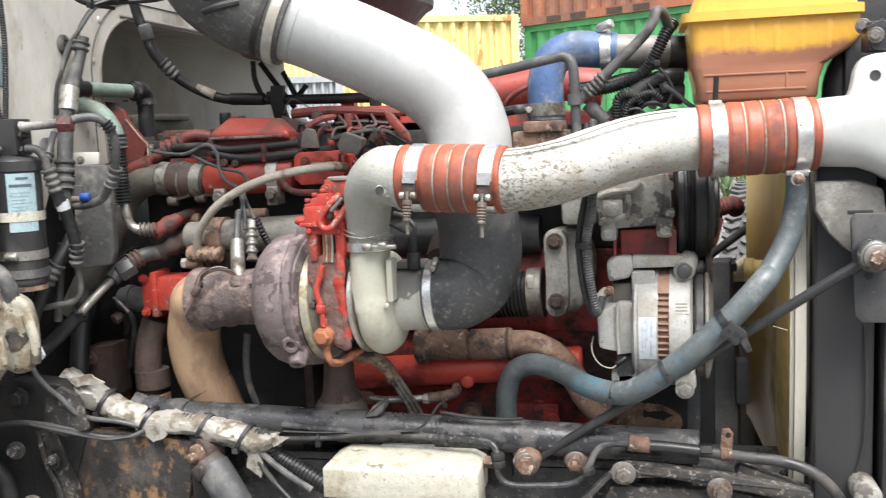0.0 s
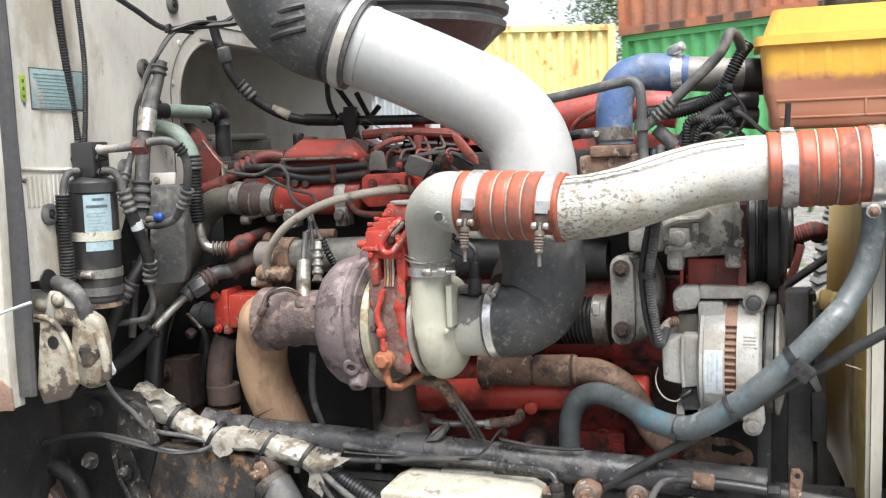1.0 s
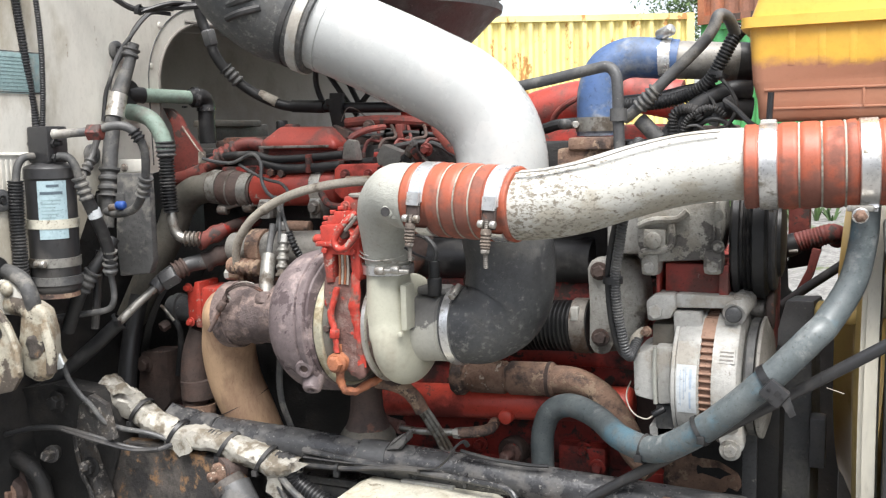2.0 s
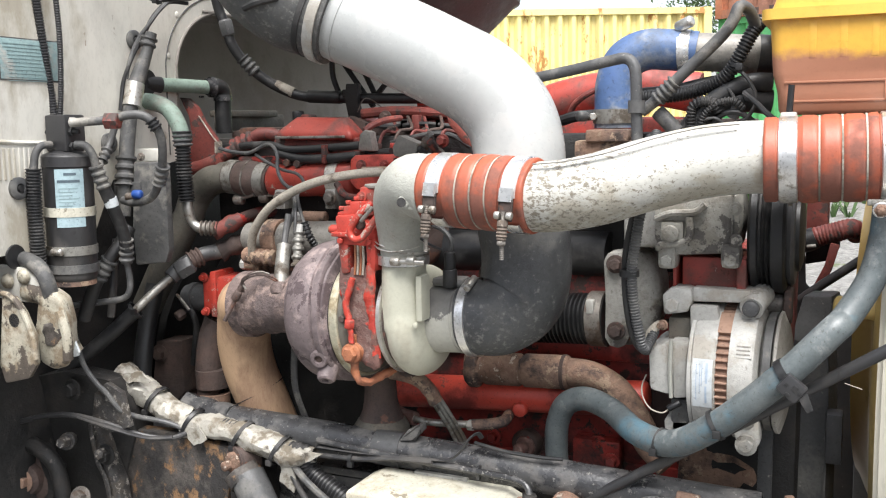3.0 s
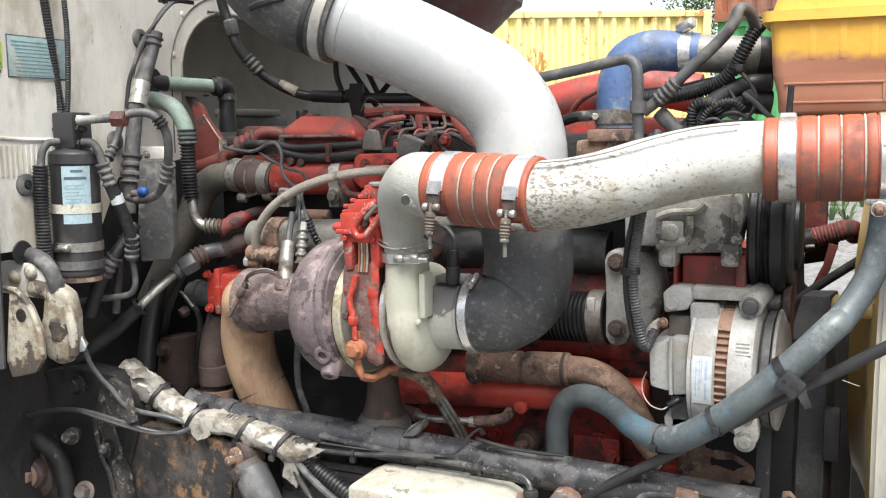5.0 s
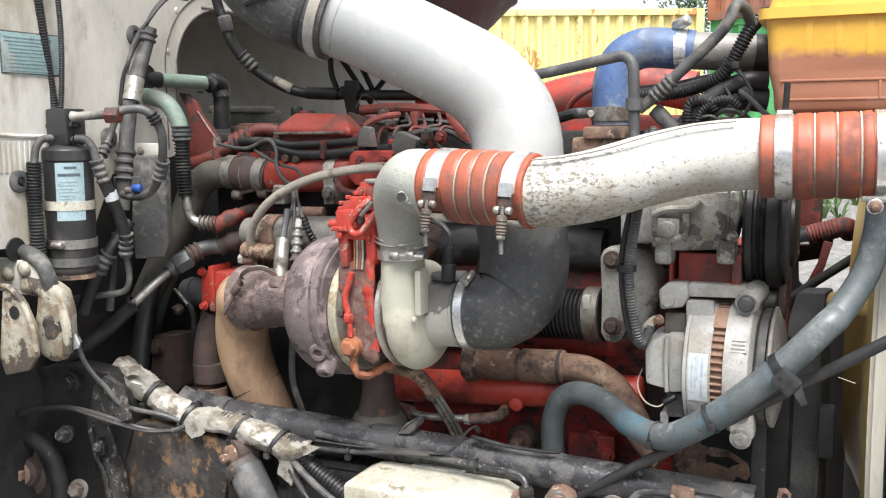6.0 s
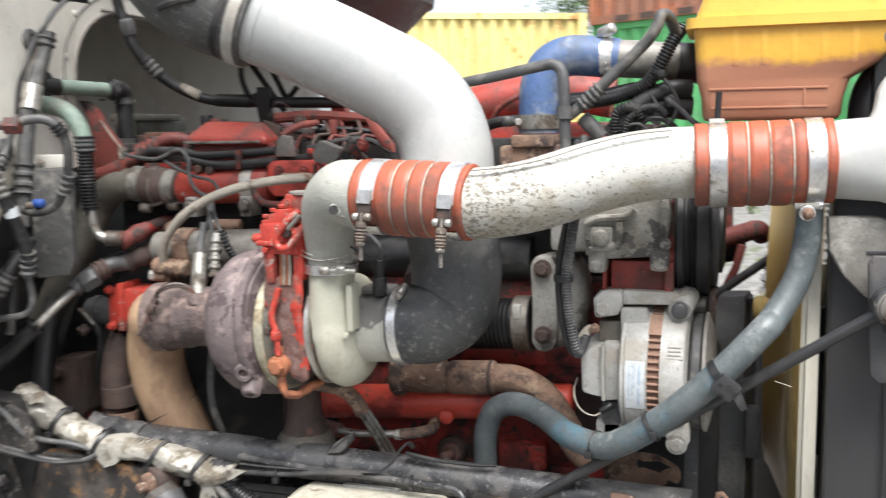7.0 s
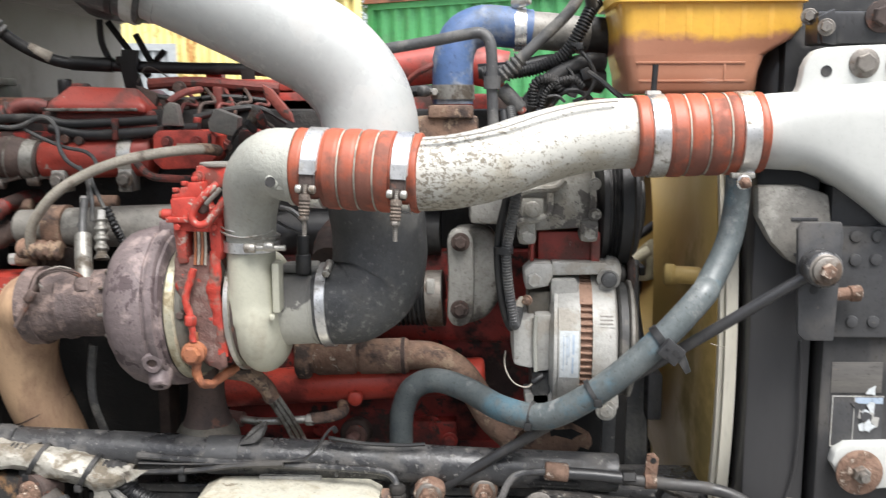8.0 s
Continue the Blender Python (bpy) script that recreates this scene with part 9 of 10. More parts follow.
def build_wall_details():
    """Stickers, rubber grommets and the seam on the cab wall."""
    t = thing("warning_sticker", (-1.038, 1.273, 1.560), "faded teal instruction sticker on the white wall", "sticker")
    a, b = Vector((-1.039, 1.273, 1.564)), Vector((-1.039, 1.397, 1.501))
    s = part("sheet", slab((WALLX + 0.0002, a.y, b.z), (WALLX + 0.0016, b.y, a.z), 0.0005), "teal", t)
    part("border", slab((WALLX, a.y - 0.0022, b.z - 0.0022), (WALLX + 0.0009, b.y + 0.0022, a.z + 0.0022), 0.0004), "hosegrey", s)
    for k in range(11):
        z = a.z - 0.007 - k * 0.0058
        part("print_bar", slab((WALLX + 0.001, a.y + (0.006 if k < 2 else 0.014), z - (0.0012 if k < 2 else 0.0007)), (WALLX + 0.0022, b.y - 0.02 - 0.012 * (k % 3), z), 0), "tealprint", s)
    t = thing("inspection_sticker", (-1.038, 1.257, 1.533), "small lime green sticker on the white wall", "sticker")
    p, q = Vector((-1.039, 1.249, 1.553)), Vector((-1.039, 1.261, 1.512))
    s = part("sheet", slab((WALLX + 0.0002, p.y, q.z), (WALLX + 0.0016, q.y, p.z), 0.0004), "lime", t)
    for k in range(4):
        part("print_bar", slab((WALLX + 0.001, p.y + 0.004, p.z - 0.012 - 0.012 * k), (WALLX + 0.0022, q.y - 0.004, p.z - 0.007 - 0.012 * k), 0), "ink", s)
    for px in ((-1.038, 1.289, 1.329), (-1.038, 1.573, 1.582), (-1.038, 1.494, 1.396), (-1.038, 1.683, 1.714)):
        t = thing("rubber_grommet", px, "black rubber grommet in the cab wall", "grommet", "grommets in the cab wall")
        part("grommet", lathe((WALLX, px[1], px[2]), X, [(0, 0), (0, 0.018), (0.005, 0.018), (0.008, 0.013), (0.008, 0.008), (0.004, 0.006), (0.004, 0)], 22), "dusty", t)
        part("stud", lathe((WALLX + 0.003, px[1], px[2]), X, [(0, 0), (0, 0.006), (0.007, 0.005), (0.007, 0)], 12), "rubber", t)
    for px in ((-1.038, 1.241, 1.387), (-1.038, 1.572, 1.370)):
        t = thing("wall_screw", px, "small dark screw in the cab wall", "screw", "screws in the cab wall")
        part("screw", lathe((WALLX, px[1], px[2]), X, [(0, 0), (0, 0.0045), (0.003, 0.003), (0.003, 0)], 12), "bolt", t)
    # pressed grille field
    a, b = Vector((-1.039, 1.243, 1.401)), Vector((-1.039, 1.342, 1.393))
    t = thing("pressed_trim", (WALLX, 1.30, a.z - 0.03), "ribbed pressed metal field on the cab wall", "trim", kind="structure")
    BASE[t.name] = Vector((WALLX, 1.30, a.z - 0.03))
    part("bead", sweep([(WALLX, 1.235, a.z + 0.004), (WALLX, 1.30, a.z), (WALLX, 1.385, a.z - 0.002)], 0.0035, 8, 4), "wall", t)
    for k in range(14):
        y = 1.245 + k * 0.010
        part("rib", slab((WALLX - 0.001, y, a.z - 0.058), (WALLX + 0.0018, y + 0.005, a.z - 0.008), 0.0008, segs=1), "wall", t)
    # grey splash panel behind the lines
    t = thing("splash_panel", (-0.967, 1.500, 1.185), "scuffed grey steel splash panel on the cab wall", "panel")
    bm = prism([(-0.991, 1.500, 1.362), (-0.935, 1.515, 1.361), (-0.934, 1.515, 1.307), (-0.935, 1.515, 1.205), (-0.944, 1.515, 1.182), (-0.999, 1.500, 1.177), (-1.002, 1.500, 1.245)], (0, 0.016, 0), 0.004)
    part("panel", bm, "hosegrey", t)
    part("panel_screw", hexbolt((-0.990, 1.520, 1.371), FRONT, 0.005, 0.004), "bolt", t)
    bm = prism([(-1.035, 1.555, 1.385), (-0.991, 1.580, 1.384), (-0.992, 1.580, 1.361), (-1.037, 1.555, 1.359)], (0, 0.008, 0), 0.003)
    part("cream_flange", bm, "wall", t)
    part("wall_foot", slab((WALLX, 1.50, 1.307 - 0.02), (-0.979, 1.52, 1.307 + 0.02), 0.002), "hosegrey", t)


build_wall_details()


def build_heater_pipes():
    g = "heater pipes through the cab wall"
    t = thing("heater_pipe", (-1.008, 1.770, 1.445), "grey green heater pipe with a black elbow", "pipe", g)
    part("pipe", sweep([(-1.046, 1.620, 1.503), (-1.031, 1.670, 1.503), (-1.000, 1.745, 1.500)], 0.0135, 18, 4), "greenpipe", t)
    part("end_sleeve", sweep([(-1.051, 1.610, 1.505), (-1.039, 1.640, 1.503)], 0.0155, 16, 3), "rubber", t)
    part("elbow", sweep([(-1.006, 1.736, 1.501), (-0.995, 1.756, 1.502), (-0.993, 1.770, 1.492), (-0.995, 1.772, 1.462), (-0.997, 1.775, 1.410)], 0.0165, 18, 6), "rubber", t)
    part("down_clamp", ring(Vector((-0.994, 1.771, 1.474)), Z, 0.012, 0.016, 0.0185, 22), "tube", t)
    part("elbow_clamp", ring(Vector((-1.001, 1.744, 1.501)) - X * 0.004, (0.5, 0.85, 0), 0.010, 0.016, 0.0205, 22), "tube", t)
    part("clamp_ear", slab((-1.014, 1.720, 1.484), (-1.011, 1.735, 1.480), 0.0015), "tube", t)
    part("wall_hole", lathe((-1.040, 1.606, 1.507), X, [(0, 0), (0, 0.024), (0.001, 0.024), (0.001, 0)], 24), "rubber", t)
    t = thing("heater_hose", (-0.914, 1.630, 1.235), "grey green heater hose ending in a corrugated black sleeve", "hose", g)
    part("hose", sweep([(-1.061, 1.600, 1.473), (-1.028, 1.600, 1.470), (-0.992, 1.600, 1.457), (-0.970, 1.600, 1.429), (-0.961, 1.600, 1.398)], 0.0155, 18, 8), "greenpipe", t)
    part("sleeve", sweep([(-0.962, 1.600, 1.394), (-0.961, 1.600, 1.354), (-0.960, 1.600, 1.311), (-0.958, 1.600, 1.284)], 0.0135, 16, 7, rib=(0.006, 0.003)), "rubber", t)
    part("joint_wrap", sweep([(-0.962, 1.600, 1.415), (-0.961, 1.600, 1.387)], 0.0168, 16, 3, rib=(0.008, 0.003)), "dusty", t)
    part("steel_elbow", sweep([(-0.957, 1.600, 1.288), (-0.956, 1.600, 1.267), (-0.953, 1.605, 1.245), (-0.937, 1.610, 1.234), (-0.911, 1.620, 1.233)], 0.0095, 16, 7), "steel", t, "bright bent steel pipe")
    part("end_union", sweep([(-0.937, 1.610, 1.234), (-0.907, 1.622, 1.233)], 0.0125, 14, 5, rib=(0.008, 0.004)), "bolt", t)
    t = thing("red_union", (-0.896, 1.650, 1.239), "red painted pipe union on the engine", "pipe union")
    part("union", sweep([(-0.916, 1.620, 1.227), (-0.902, 1.640, 1.236), (-0.882, 1.660, 1.248)], 0.0155, 16, 5, rib=(0.03, 0.003)), "reddull", t)
    part("stem", sweep([(-0.896, 1.660, 1.243), (-0.879, 1.720, 1.255), (-0.839, 1.760, 1.258)], 0.012, 12, 4), "redlow", t)
    # long hose over the arch to the engine top
    t = thing("long_hose", (-0.787, 1.860, 1.475), "black rubber hose with a screw joint and white print", "hose")
    part("hose", sweep([(-1.011, 1.780, 1.700), (-1.007, 1.790, 1.656), (-0.996, 1.795, 1.622), (-0.987, 1.800, 1.588), (-0.972, 1.815, 1.556), (-0.942, 1.840, 1.520), (-0.894, 1.860, 1.491), (-0.846, 1.870, 1.479), (-0.792, 1.870, 1.477), (-0.740, 1.870, 1.474), (-0.638, 1.870, 1.471), (-0.541, 1.870, 1.469), (-0.451, 1.880, 1.462)], 0.0104, 16, 8), "rubber", t)
    part("screw_joint", drum(Vector((-0.996, 1.792, 1.637)), Vector((-0.991, 1.798, 1.604)) - Vector((-0.996, 1.792, 1.637)), 0.034, 0.0150, 0.004, 6), "dusty", t)
    crimp(t, (-0.973, 1.813, 1.561), (-0.953, 1.830, 1.531), 0.0130)
    part("print_band", sweep([(-0.919, 1.852, 1.506), (-0.884, 1.862, 1.489)], 0.0112, 14, 3), "palehose", t, "worn white print band")
    part("joint_sleeve", sweep([(-0.850, 1.868, 1.481), (-0.776, 1.870, 1.477)], 0.0130, 16, 4), "rubber", t)
    # black bracket that carries it
    b = thing("hose_bracket", (-0.743, 1.860, 1.412), "black steel hose bracket with thin struts", "bracket")
    for p in ([(-0.801, 1.880, 1.557), (-0.799, 1.880, 1.517), (-0.782, 1.880, 1.476)], [(-0.802, 1.920, 1.556), (-0.766, 1.920, 1.506), (-0.730, 1.920, 1.458)], [(-0.752, 1.920, 1.534), (-0.737, 1.920, 1.505), (-0.721, 1.920, 1.474)], [(-0.700, 1.920, 1.504), (-0.716, 1.920, 1.487), (-0.733, 1.920, 1.470)]):
        part("strut", sweep(p, 0.006, 8, 4), "frame", b)
    bm = prism([(-0.754, 1.850, 1.503), (-0.725, 1.850, 1.502), (-0.729, 1.850, 1.468), (-0.717, 1.850, 1.428), (-0.748, 1.850, 1.426), (-0.757, 1.850, 1.469)], (0, 0.012, 0), 0.002)
    part("plate", bm, "frame", b)
    part("plate", prism([(-0.547, 1.860, 1.472), (-0.522, 1.860, 1.472), (-0.523, 1.860, 1.432), (-0.545, 1.860, 1.432)], (0, 0.01, 0), 0.002), "frame", b)
    part("clamp", slab((-0.766, 1.852, 1.492), (-0.738, 1.890, 1.476), 0.004), "frame", b)
    part("wire_clip", sweep([(-0.724, 1.840, 1.446), (-0.704, 1.840, 1.473), (-0.661, 1.840, 1.450)], 0.0012, 6, 5), "bolt", b)


build_heater_pipes()


def build_head_clutter():
    """Wiring, hoses and connectors along the red cylinder head."""
    t = thing("injector_harness", (-0.716, 1.690, 1.366), "two black injector hoses clipped along the head", "hose")
    part("hose", sweep([(-0.981, 1.730, 1.380), (-0.906, 1.710, 1.385), (-0.830, 1.695, 1.385), (-0.789, 1.690, 1.377), (-0.715, 1.690, 1.379), (-0.638, 1.690, 1.384)], 0.0075, 12, 7), "rubber", t)
    part("hose", sweep([(-0.815, 1.690, 1.370), (-0.762, 1.685, 1.360), (-0.701, 1.685, 1.361), (-0.642, 1.685, 1.365), (-0.570, 1.680, 1.371)], 0.0085, 12, 7), "rubber", t)
    part("hose", sweep([(-0.590, 1.720, 1.386), (-0.526, 1.730, 1.400), (-0.486, 1.740, 1.400), (-0.442, 1.740, 1.377)], 0.006, 10, 7), "rubber", t)
    part("clip", slab((-0.701, 1.672, 1.386), (-0.709, 1.700, 1.352), 0.002), "reddull", t)
    t = thing("red_fuel_pipe", (-0.934, 1.730, 1.371), "dirty red fuel pipe with a rusty joint", "fuel line")
    part("pipe", sweep([(-1.024, 1.710, 1.340), (-0.974, 1.710, 1.358), (-0.926, 1.720, 1.380), (-0.879, 1.730, 1.406), (-0.840, 1.740, 1.403)], 0.0125, 14, 7), "reddull", t)
    part("joint", sweep([(-0.931, 1.718, 1.380), (-0.892, 1.726, 1.398)], 0.017, 14, 4, rib=(0.012, 0.004)), "reddull", t)
    part("branch", sweep([(-1.038, 1.710, 1.338), (-0.996, 1.705, 1.343), (-0.953, 1.700, 1.356)], 0.017, 14, 5), "reddull", t)
    t = thing("sensor_wires", (-0.814, 1.690, 1.382), "grey sensor wires looping down to the manifold", "wire")
    part("wire", sweep([(-0.932, 1.670, 1.381), (-0.896, 1.660, 1.375), (-0.854, 1.655, 1.373), (-0.818, 1.655, 1.387), (-0.798, 1.650, 1.385), (-0.782, 1.640, 1.368), (-0.776, 1.630, 1.343), (-0.759, 1.620, 1.321), (-0.725, 1.600, 1.304), (-0.709, 1.580, 1.271), (-0.706, 1.570, 1.235)], 0.0034, 8, 8), "dusty", t)
    part("wire", sweep([(-0.843, 1.660, 1.369), (-0.808, 1.650, 1.354), (-0.771, 1.640, 1.342), (-0.734, 1.630, 1.335), (-0.715, 1.620, 1.318), (-0.716, 1.600, 1.299), (-0.699, 1.580, 1.274), (-0.685, 1.570, 1.252)], 0.003, 8, 8), "hosegrey", t)
    part("wire", sweep([(-0.741, 1.620, 1.313), (-0.717, 1.590, 1.285), (-0.716, 1.575, 1.256), (-0.723, 1.560, 1.227)], 0.003, 8, 6), "dusty", t)
    part("plug", slab((-0.939, 1.668, 1.394), (-0.942, 1.690, 1.372), 0.002), "palehose", t, "pale plastic plug")
    part("guide_wire", sweep([(-1.000, 1.700, 1.444), (-0.963, 1.690, 1.405), (-0.933, 1.675, 1.386)], 0.0014, 6, 4), "palehose", t)
    t = thing("injector_connector", (-0.609, 1.650, 1.372), "grey injector connector cap", "connector")
    bm = prism([(-0.623, 1.655, 1.376), (-0.619, 1.655, 1.404), (-0.610, 1.655, 1.412), (-0.599, 1.655, 1.408), (-0.593, 1.655, 1.374)], (0, 0.024, 0), 0.003)
    part("cap", bm, "castgrey", t)
    part("cable", sweep([(-0.614, 1.665, 1.410), (-0.605, 1.680, 1.420), (-0.600, 1.720, 1.428), (-0.590, 1.760, 1.432)], 0.006, 8, 6), "reddull", t)
    part("stem", slab((-0.621, 1.660, 1.374), (-0.633, 1.720, 1.348), 0.003), "rustdark", t)
    t = thing("injector_connector", (-0.521, 1.630, 1.363), "grey oblong injector connector", "connector")
    bm = prism([(-0.543, 1.630, 1.381), (-0.531, 1.630, 1.402), (-0.495, 1.630, 1.388), (-0.498, 1.630, 1.369), (-0.504, 1.630, 1.359), (-0.541, 1.630, 1.367)], (0, 0.03, 0), 0.003)
    part("cap", bm, "castgrey", t)
    part("stem", slab((-0.542, 1.640, 1.363), (-0.547, 1.720, 1.340), 0.003), "reddull", t)
    t = thing("fuel_valve_cluster", (-0.466, 1.620, 1.373), "cluster of small fittings and stray wires on the head", "fuel fittings")
    for k, px in enumerate(((-0.469, 1.600, 1.381), (-0.466, 1.620, 1.388), (-0.449, 1.600, 1.377), (-0.463, 1.600, 1.368), (-0.445, 1.620, 1.367))):
        part("fitting", drum(Vector(px), (0.5 - 0.3 * k, -0.6, 0.6), 0.022, 0.008 - 0.0006 * k, 0.002, 8), ("bolt", "bolt", "reddull", "rubber", "reddull")[k], t)
    part("wire", sweep([(-0.467, 1.600, 1.381), (-0.487, 1.610, 1.373), (-0.500, 1.620, 1.360), (-0.508, 1.630, 1.348)], 0.002, 6, 6), "rubber", t)
    part("wire", sweep([(-0.444, 1.600, 1.381), (-0.434, 1.600, 1.373), (-0.439, 1.600, 1.362)], 0.002, 6, 6), "palehose", t)
    part("base", slab((-0.497, 1.630, 1.368), (-0.454, 1.740, 1.339), 0.006), "redlow", t)
    part("strap", prism([(-0.474, 1.700, 1.440), (-0.460, 1.700, 1.433), (-0.428, 1.700, 1.394), (-0.424, 1.700, 1.378), (-0.441, 1.700, 1.386), (-0.468, 1.700, 1.418)], (0, 0.02, 0), 0.004), "reddull", t)
    t = thing("head_bracket", (-0.563, 1.760, 1.411), "dark steel brackets bolted along the head", "bracket")
    part("bracket", prism([(-0.573, 1.770, 1.437), (-0.558, 1.770, 1.437), (-0.556, 1.770, 1.395), (-0.570, 1.770, 1.395)], (0, 0.02, 0), 0.003), "reddull", t)
    part("bracket", slab((-0.600, 1.790, 1.420), (-0.529, 1.840, 1.412), 0.003), "frame", t)
    part("bracket", slab((-0.669, 1.770, 1.406), (-0.658, 1.830, 1.376), 0.004), "rustdark", t)
    part("bracket", prism([(-0.699, 1.760, 1.439), (-0.663, 1.760, 1.425), (-0.670, 1.760, 1.396), (-0.691, 1.760, 1.402)], (0, 0.02, 0), 0.003), "rustdark", t)
    for px in ((-0.609, 1.760, 1.406), (-0.540, 1.760, 1.402), (-0.631, 1.780, 1.435), (-0.765, 1.690, 1.351), (-0.788, 1.690, 1.353)):
        part("nut", hexbolt(px, FRONT, 0.008, 0.012), "rustdark", t)
    # fuel injection pipes rising to the rocker housings
    t = thing("injection_pipes", (-0.531, 1.740, 1.400), "oily steel injection pipes bent over the cylinder head", "fuel line")
    for k in range(5):
        a, b = Vector((-0.615, 1.715, 1.377)) + X * (0.030 * k), Vector((-0.629, 1.800, 1.437)) + X * (0.034 * k)
        m = a + Vector((0.004, 0.02, 0.030))
        p = part("pipe", sweep([tuple(a), tuple(m), tuple(m + Vector((0.016, 0.02, 0.006 * (k % 2)))), tuple(b)], 0.0032, 8, 6), ("reddull", "rustdark", "reddull", "rustdark", "reddull")[k], t)
        part("union_nut", drum(a - Z * 0.004, (0.1, 0.1, 1), 0.014, 0.0068, 0.0015, 6), ("rustdark", "red")[k % 2], p)
    part("leak_off_rail", sweep([(-0.668, 1.770, 1.421), (-0.614, 1.770, 1.416), (-0.556, 1.775, 1.421), (-0.480, 1.780, 1.414)], 0.0042, 8, 7), "rubber", t)
    part("rail_clamp", slab((-0.591, 1.762, 1.428), (-0.591, 1.790, 1.409), 0.002), "dullsteel", t)
    part("rail_clamp", slab((-0.521, 1.765, 1.427), (-0.521, 1.790, 1.410), 0.002), "rustdark", t)
    # cast web and bolts in front of the head
    t = thing("head_side_cover", (-0.747, 1.700, 1.334), "oily red side cover with small bolts on the cylinder head", "engine cover")
    part("cover", slab((-0.917, 1.705, 1.343), (-0.675, 1.745, 1.364), 0.006), "redlow", t)
    for px in ((-0.889, 1.703, 1.350), (-0.847, 1.703, 1.350), (-0.749, 1.703, 1.348), (-0.693, 1.703, 1.348), (-0.664, 1.703, 1.350)):
        part("cover_bolt", hexbolt(px, FRONT, 0.006, 0.008), "rustdark", t)
    # pale woven hose over the manifold
    t = thing("coolant_return_hose", (-0.814, 1.600, 1.189), "pale woven coolant hose arching over the manifold", "hose")
    part("hose", sweep([(-0.817, 1.600, 1.189), (-0.810, 1.590, 1.216), (-0.793, 1.580, 1.243), (-0.757, 1.570, 1.278), (-0.706, 1.565, 1.307), (-0.649, 1.565, 1.327), (-0.590, 1.570, 1.338), (-0.536, 1.590, 1.342), (-0.528, 1.620, 1.338)], 0.0078, 14, 8), "palehose", t)
    part("end_fitting", sweep([(-0.834, 1.610, 1.187), (-0.800, 1.600, 1.187), (-0.769, 1.600, 1.185)], 0.014, 12, 4, rib=(0.012, 0.004)), "rust", t)
    part("tail", sweep([(-0.576, 1.583, 1.342), (-0.536, 1.590, 1.342), (-0.525, 1.620, 1.338)], 0.0085, 12, 4), "rust", t)
    # two upright unions
    t = thing("steel_union", (-0.708, 1.530, 1.172), "dull steel hose union above the turbine", "pipe union", "steel unions")
    part("body", sweep([(-0.692, 1.500, 1.153), (-0.701, 1.520, 1.184), (-0.708, 1.540, 1.218)], 0.0125, 16, 4), "dullsteel", t)
    part("neck", sweep([(-0.709, 1.540, 1.216), (-0.713, 1.555, 1.243), (-0.713, 1.565, 1.269)], 0.006, 10, 4), "hosegrey", t)
    part("saddle", crumple(drum(Vector((-0.689, 1.492, 1.140)), (-0.1, 0.3, 1), 0.022, 0.0155, 0.004, 18), 0.0015, 70), "ironbrown", t)
    t = thing("steel_union", (-0.683, 1.540, 1.187), "slim steel hose union above the turbine", "pipe union", "steel unions")
    part("body", sweep([(-0.678, 1.530, 1.184), (-0.681, 1.540, 1.212), (-0.684, 1.550, 1.238)], 0.0092, 14, 4, rib=(0.014, 0.003)), "dullsteel", t)
    part("tip", sweep([(-0.684, 1.550, 1.238), (-0.684, 1.555, 1.253)], 0.006, 10, 3), "alulight", t)
    part("black_lead", sweep([(-0.679, 1.560, 1.257), (-0.670, 1.560, 1.234), (-0.666, 1.570, 1.216), (-0.661, 1.580, 1.196)], 0.006, 10, 6, rib=(0.006, 0.002)), "rubber", t)
    # red valve box with its black plug
    t = thing("red_valve_box", (-0.931, 1.640, 1.063), "red painted valve box with worn edges and a black connector", "valve")
    bm = slab((-0.954, 1.625, 1.140), (-0.850, 1.70, 1.074), 0.008)
    part("box", bm, "redbright", t)
    for xz in ((-0.926, 1.620, 1.145),):
        bm = slab(Vector(xz) - Vector((0.006, 0, 0.082)), Vector(xz) + Vector((0.008, 0.06, 0.006)), 0.004)
        part("flange", bm, "redbright", t)
    for px in ((-0.946, 1.622, 1.139), (-0.944, 1.622, 1.073)):
        part("screw", hexbolt(px, FRONT, 0.006, 0.008), "redbright", t)
    part("plug", lathe((-1.016, 1.655, 1.092), X, [(0, 0), (0, 0.021), (0.003, 0.024), (0.014, 0.024), (0.016, 0.029), (0.027, 0.029), (0.029, 0.025), (0.064, 0.025), (0.064, 0)], 24), "dusty", t, "black round connector")
    part("plug_nut", drum(Vector((-1.004, 1.630, 1.066)), (-0.4, -1, -0.5), 0.018, 0.010, 0.002, 6), "rustdark", t)
    part("plug_clip", sweep([(-1.011, 1.620, 1.102), (-0.992, 1.615, 1.089), (-0.979, 1.615, 1.075)], 0.003, 8, 4), "bolt", t)
    part("lead", sweep([(-0.990, 1.630, 1.072), (-0.981, 1.630, 1.060), (-0.985, 1.640, 1.031), (-1.013, 1.660, 0.955)], 0.006, 8, 5), "rubber", t)
    part("mount", slab((-0.959, 1.660, 1.065), (-0.946, 1.740, 0.990), 0.004), "redlow", t)
    # hydraulic hose with a bright tube
    t = thing("power_steering_hose", (-1.063, 1.470, 1.038), "black hydraulic hose with a dull steel tube", "hose")
    part("tube", sweep([(-1.010, 1.500, 1.091), (-0.992, 1.530, 1.120), (-0.972, 1.565, 1.150)], 0.0078, 14, 4), "dullsteel", t, "dull steel tube")
    part("hose", sweep([(-1.149, 1.440, 0.965), (-1.097, 1.460, 1.010), (-1.047, 1.475, 1.051), (-1.007, 1.500, 1.093)], 0.0130, 16, 5), "rubber", t)
